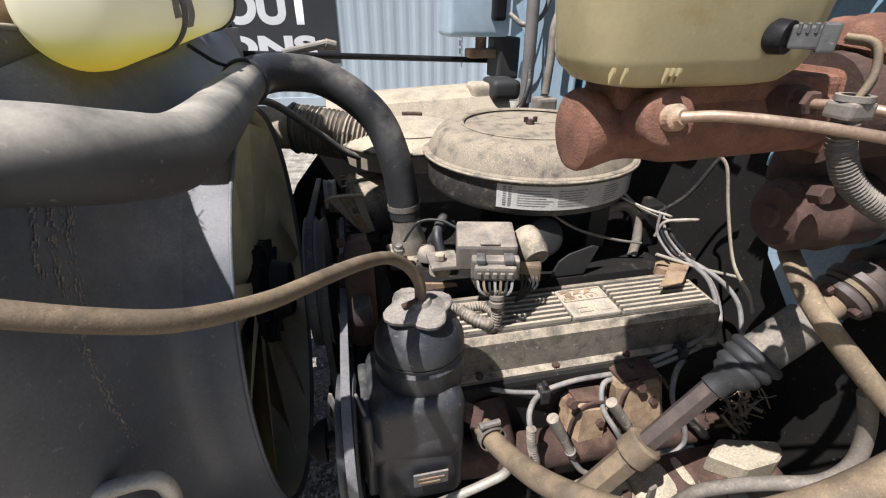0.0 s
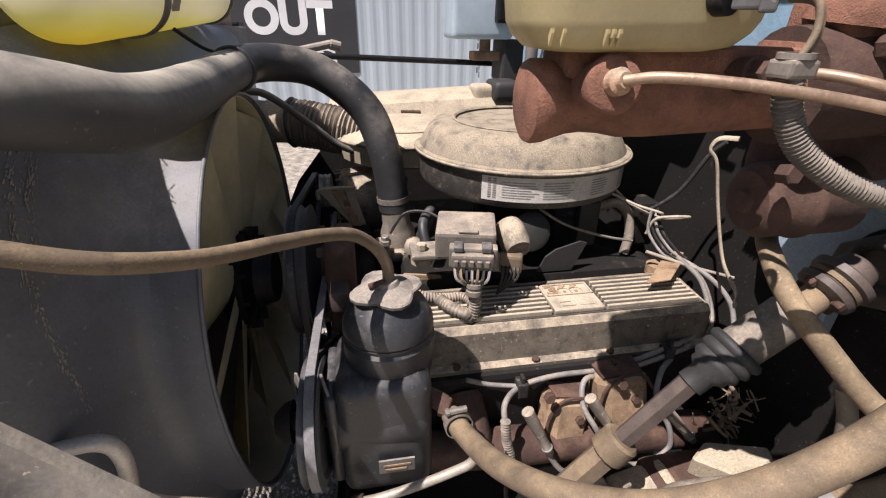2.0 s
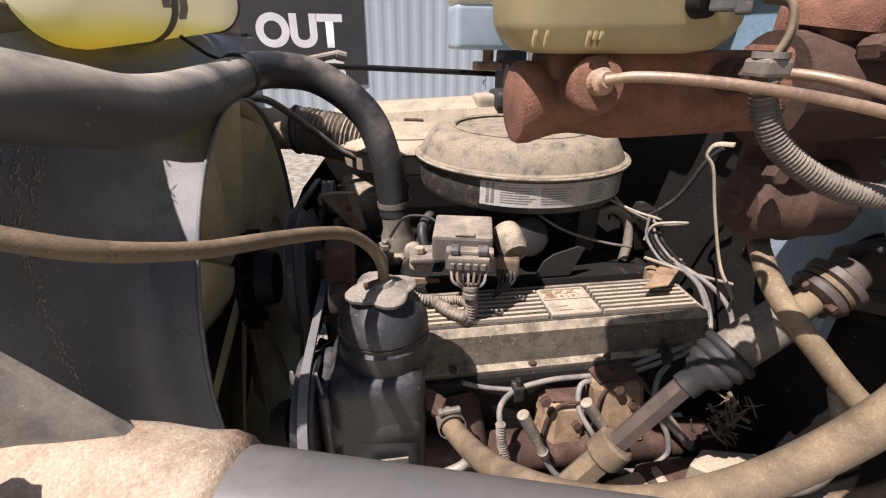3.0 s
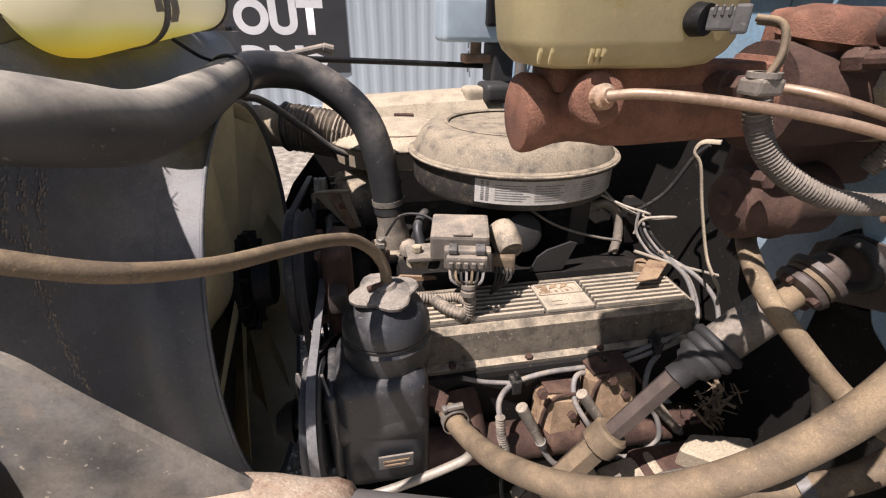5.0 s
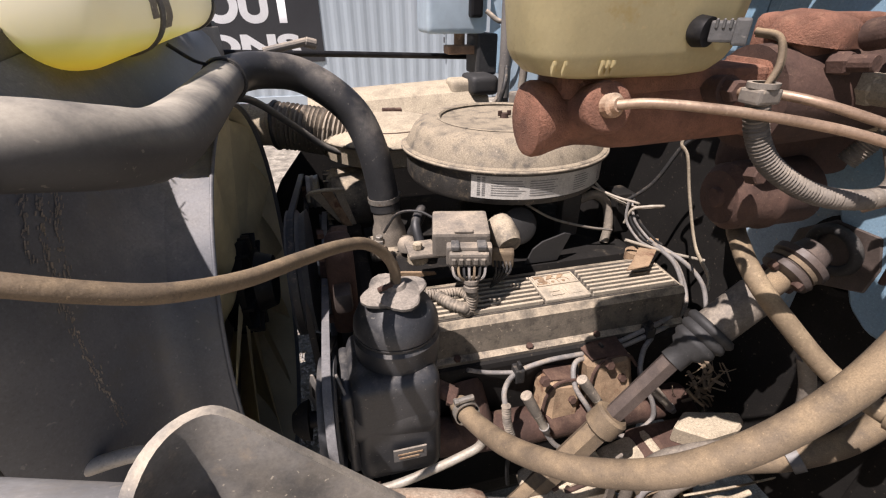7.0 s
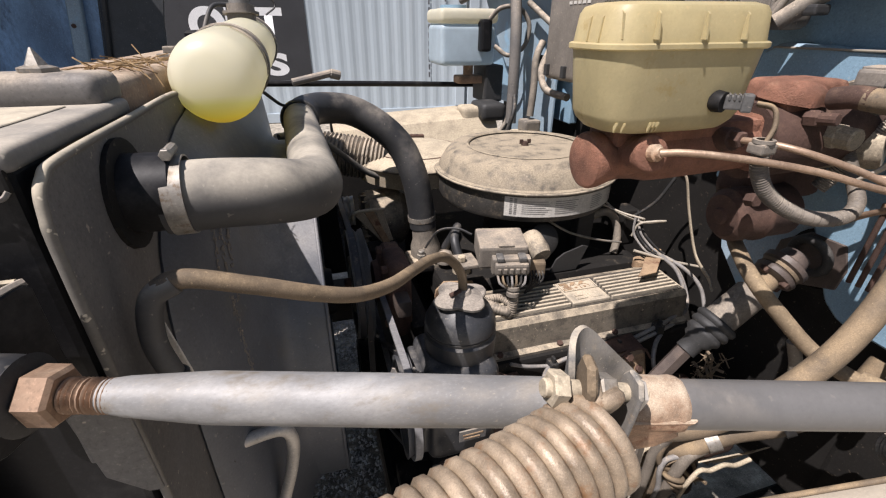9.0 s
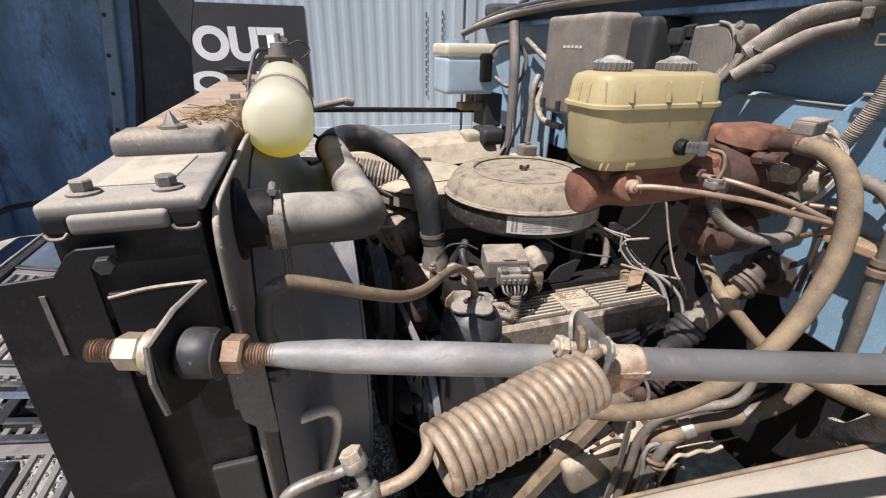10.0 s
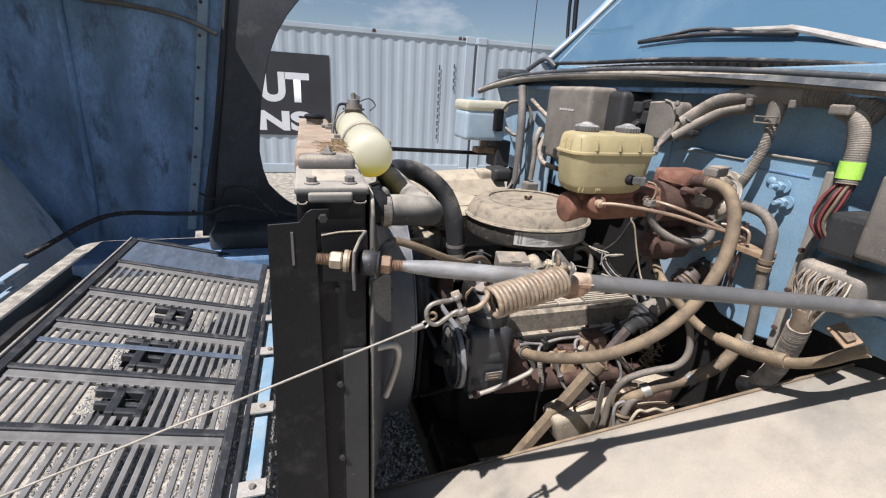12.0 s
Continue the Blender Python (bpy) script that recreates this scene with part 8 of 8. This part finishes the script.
    part("down_tube", tube([(0.662, 0.25, 1.5), (0.66, 0.245, 1.46), (0.656, 0.25, 1.41), (0.652, 0.264, 1.36), (0.648, 0.284, 1.31), (0.64, 0.305, 1.26), (0.62, 0.33, 1.2)], 0.0118, 14, ribs=300, rib_depth=0.0006), "loom", l, "grey corrugated tube", smooth=60)
    part("elbow", tube([(0.67, 0.11, 1.525), (0.66, 0.075, 1.51), (0.655, 0.055, 1.46), (0.652, 0.05, 1.41), (0.65, 0.048, 1.385)], 0.0185, 16, ribs=230, rib_depth=0.00035), "loom", l, "thick corrugated drop", smooth=60)
    part("green_tape", lathe([(0.0198, 0), (0.021, 0.0), (0.021, 0.034), (0.0198, 0.034)], (0.652, 0.05, 1.395), (0.02, 0.05, 1), 28), "green", l, "lime green tape", smooth=40)
    part("tape_tail", box((0.63, 0.075, 1.515), (0.66, 0.115, 1.535), 0.004), "plastic_grey", l)
    for k in range(13):
        a_ = k / 13 * math.pi * 2
        o = Vector((0.011 * math.cos(a_), 0.014 * math.sin(a_ * 1.0), 0)) * (0.6 + 0.4 * (k % 3) / 2)
        part("wire", tube([Vector((0.65, 0.048, 1.385)) + o, Vector((0.64, 0.055, 1.35)) + o * 1.5, Vector((0.635, 0.06, 1.3)) + o * 1.3, Vector((0.65, 0.04, 1.26)) + o], 0.0032, 8), ("wire_red", "wire_black", "wire_red", "hose_tan", "wire_grey")[k % 5], l, smooth=60)
    for k in range(4):
        part("bundle", tube([(0.61 + 0.006 * k, 0.47 + 0.01 * k, 1.47), (0.6, 0.48 + 0.012 * k, 1.44 - 0.006 * k), (0.58, 0.5, 1.4), (0.55, 0.5 - 0.01 * k, 1.385)], 0.0055, 8), "loom_grey" if k % 2 else "loom", l, smooth=60)
    part("tie", joined(*[torus_arc((0.63, 0.45, 1.455 + 0.03 * k), (0.3, 0.5, -0.8), 0.018, 0.004, n_=20, steps=6) for k in range(2)], box((0.61, 0.42, 1.44), (0.64, 0.46, 1.455), 0.004)), "black_matt", l)
    # fuse block at the right
    f_ = thing("fuse_block", "grey fuse block and plugs on the bulkhead", "fuse block")
    part("case", box((0.6, -0.15, 1.26), (0.74, -0.03, 1.42), 0.012, segments=3), "plastic_grey", f_, smooth=40)
    part("plug_body", box((0.63, -0.03, 1.24), (0.72, 0.05, 1.33), 0.012), "black_matt", f_)
    part("lower_plug", box((0.62, -0.06, 1.13), (0.72, 0.07, 1.22), 0.02, segments=3), "plastic_grey", f_, smooth=40)
    for k in range(34):
        y = 0.045 - 0.0026 * k
        j1, j2, j3 = (0.009 * math.sin(k * s_) for s_ in (2.3, 3.7, 5.1))
        part("wire", tube([(0.615, y + j1 * 0.4, 1.205), (0.6 + j2 * 0.6, y + j1, 1.18 + j3), (0.595 + j3, 0.01 + (y - 0.01) * 0.55 + j2, 1.13), (0.6, 0.005 + (y - 0.01) * 0.25 + j3 * 0.4, 1.085)], 0.0019, 6), ("wire_white", "hose_tan", "wire_grey", "hose_tan")[k % 4], f_, smooth=60)
    part("taped_wire_sleeve", tube([(0.6, 0.006, 1.125), (0.6, 0.006, 1.1), (0.602, 0.01, 1.075)], 0.02, 14), "hose_tan", f_, "taped wire bundle", smooth=60)
    part("loom_tail", tube([(0.6, 0.009, 1.086), (0.612, 0.018, 1.05), (0.63, 0.033, 1.0), (0.642, 0.05, 0.945), (0.65, 0.068, 0.9), (0.656, 0.09, 0.862), (0.662, 0.12, 0.845)], 0.0215, 16, ribs=190, rib_depth=0.0013), "loom", f_, "thick corrugated tail", smooth=60)
    pl = thing("relay_plate", "tan rusted relay plate on the bulkhead", "plate")
    part("plate", box((-0.02, -0.026, -0.003), (0.02, 0.026, 0.003), 0.002, Matrix.Translation((0.66, -0.04, 1.085)) @ Matrix.Rotation(0.5, 4, "X") @ Matrix.Rotation(-0.4, 4, "Y")), "rust_tan", pl)
    part("relay", box((-0.012, -0.018, 0.003), (0.009, 0.009, 0.012), 0.002, Matrix.Translation((0.66, -0.04, 1.085)) @ Matrix.Rotation(0.5, 4, "X") @ Matrix.Rotation(-0.4, 4, "Y")), "hose_tan", pl)
    # pipes up the bulkhead
    gp_ = hose("bulkhead_pipe", [(0.66, 0.285, 1.275), (0.66, 0.25, 1.285), (0.658, 0.2, 1.28), (0.655, 0.165, 1.25), (0.652, 0.155, 1.2), (0.655, 0.155, 1.14), (0.66, 0.15, 1.06), (0.665, 0.148, 0.98), (0.67, 0.15, 0.92)], 0.012, "loom_grey", "grey rubber pipe bending down the bulkhead", "pipe", steps=14)
    part("clip", lathe([(0.0122, -0.014), (0.0162, -0.014), (0.0162, -0.004), (0.0135, -0.002), (0.0135, 0.002), (0.0162, 0.004), (0.0162, 0.014), (0.0122, 0.014)], (0.6535, 0.155, 1.165), (0, 0, 1), 20), "hose_tan", gp_, smooth=40)
    part("ferrule", lathe([(0.0122, -0.008), (0.0152, -0.008), (0.0152, 0.008), (0.0122, 0.008)], (0.66, 0.262, 1.283), (0, 1, -0.2), 20), "steel", gp_, smooth=40)
    part("band", lathe([(0.0122, -0.006), (0.0146, -0.006), (0.0146, 0.006), (0.0122, 0.006)], (0.667, 0.149, 0.955), (0, 0, 1), 20), "tube_white", gp_, smooth=40)
    st = thing("pipe_bracket", "rusty bracket with thin pipes on the bulkhead", "bracket")
    part("plate", box((0.645, 0.165, 1.175), (0.7, 0.245, 1.19), 0.003), "rust_tan", st)
    for k in range(3):
        y = 0.225 + 0.014 * k
        part("thin_pipe", tube([(0.65, y, 1.25 - 0.01 * k), (0.655, y, 1.2), (0.66, y + 0.004, 1.12), (0.665, y + 0.008, 1.06)], 0.0042, 8), "rust_dark", st, smooth=60)
        part("nut", hexnut((0.655, y, 1.19), (0, 0, 1), 0.012, 0.014), "nut_rust", st)
    part("cross_pipe", tube([(0.62, 0.27, 1.235), (0.645, 0.24, 1.235), (0.65, 0.215, 1.228), (0.652, 0.21, 1.2)], 0.0042, 8), "copper", st, smooth=60)
    # strap beside the steering column
    tagged(part("ground_strap", joined(tube([(0.675, 0.6, 1.165), (0.66, 0.625, 1.16), (0.655, 0.632, 1.14), (0.66, 0.615, 1.12), (0.665, 0.59, 1.05), (0.66, 0.54, 0.97), (0.62, 0.46, 0.96), (0.56, 0.4, 0.98)], 0.0052, 8, flat=0.5)), "cleaner_tan", smooth=60), "dusty strap hanging from the bulkhead edge", "strap")
    # loose wires and leaves caught low down
    q = thing("wire_tangle", "tangled dusty wires and dry leaves behind the engine", "tangle", kind="stuff")
    rng = random.Random(12)
    pcs = []
    for k in range(46):
        p_ = Vector((rng.gauss(0.648, 0.016), rng.gauss(0.42, 0.01), rng.gauss(0.735, 0.03)))
        d1 = Vector((rng.uniform(-1, 1), rng.uniform(-1, 1), rng.uniform(-1, 1))).normalized() * rng.uniform(0.008, 0.022)
        d2 = Vector((rng.uniform(-1, 1), rng.uniform(-1, 1), rng.uniform(-1, 1))).normalized() * rng.uniform(0.01, 0.03)
        pcs.append(tube([p_ - d1, p_ + d2 * 0.3, p_ + d1], rng.choice((0.0009, 0.0014, 0.0032)), 6, per=4, flat=rng.choice((1.0, 0.3))))
    part("strands", joined(*pcs), "hose_tan", q, smooth=60)
    pcs = []
    for k in range(11):
        p_ = Vector((rng.uniform(0.45, 0.55), rng.uniform(0.27, 0.32), rng.uniform(0.6, 0.69)))
        d1 = Vector((rng.uniform(-1, 1), rng.uniform(-0.6, 0.6), rng.uniform(-1, 1))).normalized() * rng.uniform(0.02, 0.04)
        pcs.append(tube([p_ - d1, p_ + Vector((rng.uniform(-.02, .02), 0, rng.uniform(-.02, .02))), p_ + d1], rng.choice((0.0015, 0.0025, 0.004)), 6, per=4))
    q2 = thing("wire_tangle", "taped wire branches beside the steering gear", "tangle", kind="stuff")
    part("strands", joined(*pcs), "hose_tan", q2, smooth=60)


build_bulkhead_things()

# ---- driver-side fender apron ----


def build_fender():
    f_ = thing("fender_apron", "dusty tan fender apron sloping down to the front", "fender")
    rows = []
    n_ = 24
    for k in range(n_ + 1):
        u = k / n_
        x = -0.3 + 1.3 * u
        ye = 0.3 - 0.29 * x - 0.16 * x * abs(x)
        ze = 0.545 + 0.42 * x + 0.18 * x * abs(x)
        row = [(x, ye + 0.006, ze - 0.06), (x, ye + 0.004, ze - 0.004), (x, ye, ze), (x, ye - 0.02, ze + 0.008)]
        for j in range(1, 9):
            v = j / 8
            row.append((x + 0.02 * v, ye - 0.02 - 0.8 * v, ze + 0.008 + 0.07 * math.sin(v * 2.6) - 0.12 * v * v))
        rows.append(row)
    bent_sheet("panel", rows, "fender", f_, 0.004, "dusty tan sheet metal")
    part("edge_seal", tube([(x, 0.302 - 0.29 * x - 0.16 * x * abs(x), 0.547 + 0.42 * x + 0.18 * x * abs(x)) for x in (-0.28, -0.1, 0.1, 0.3, 0.5, 0.7, 0.9)], 0.0045, 8), "hose_tan", f_, "frayed edge strip", smooth=60)


build_fender()
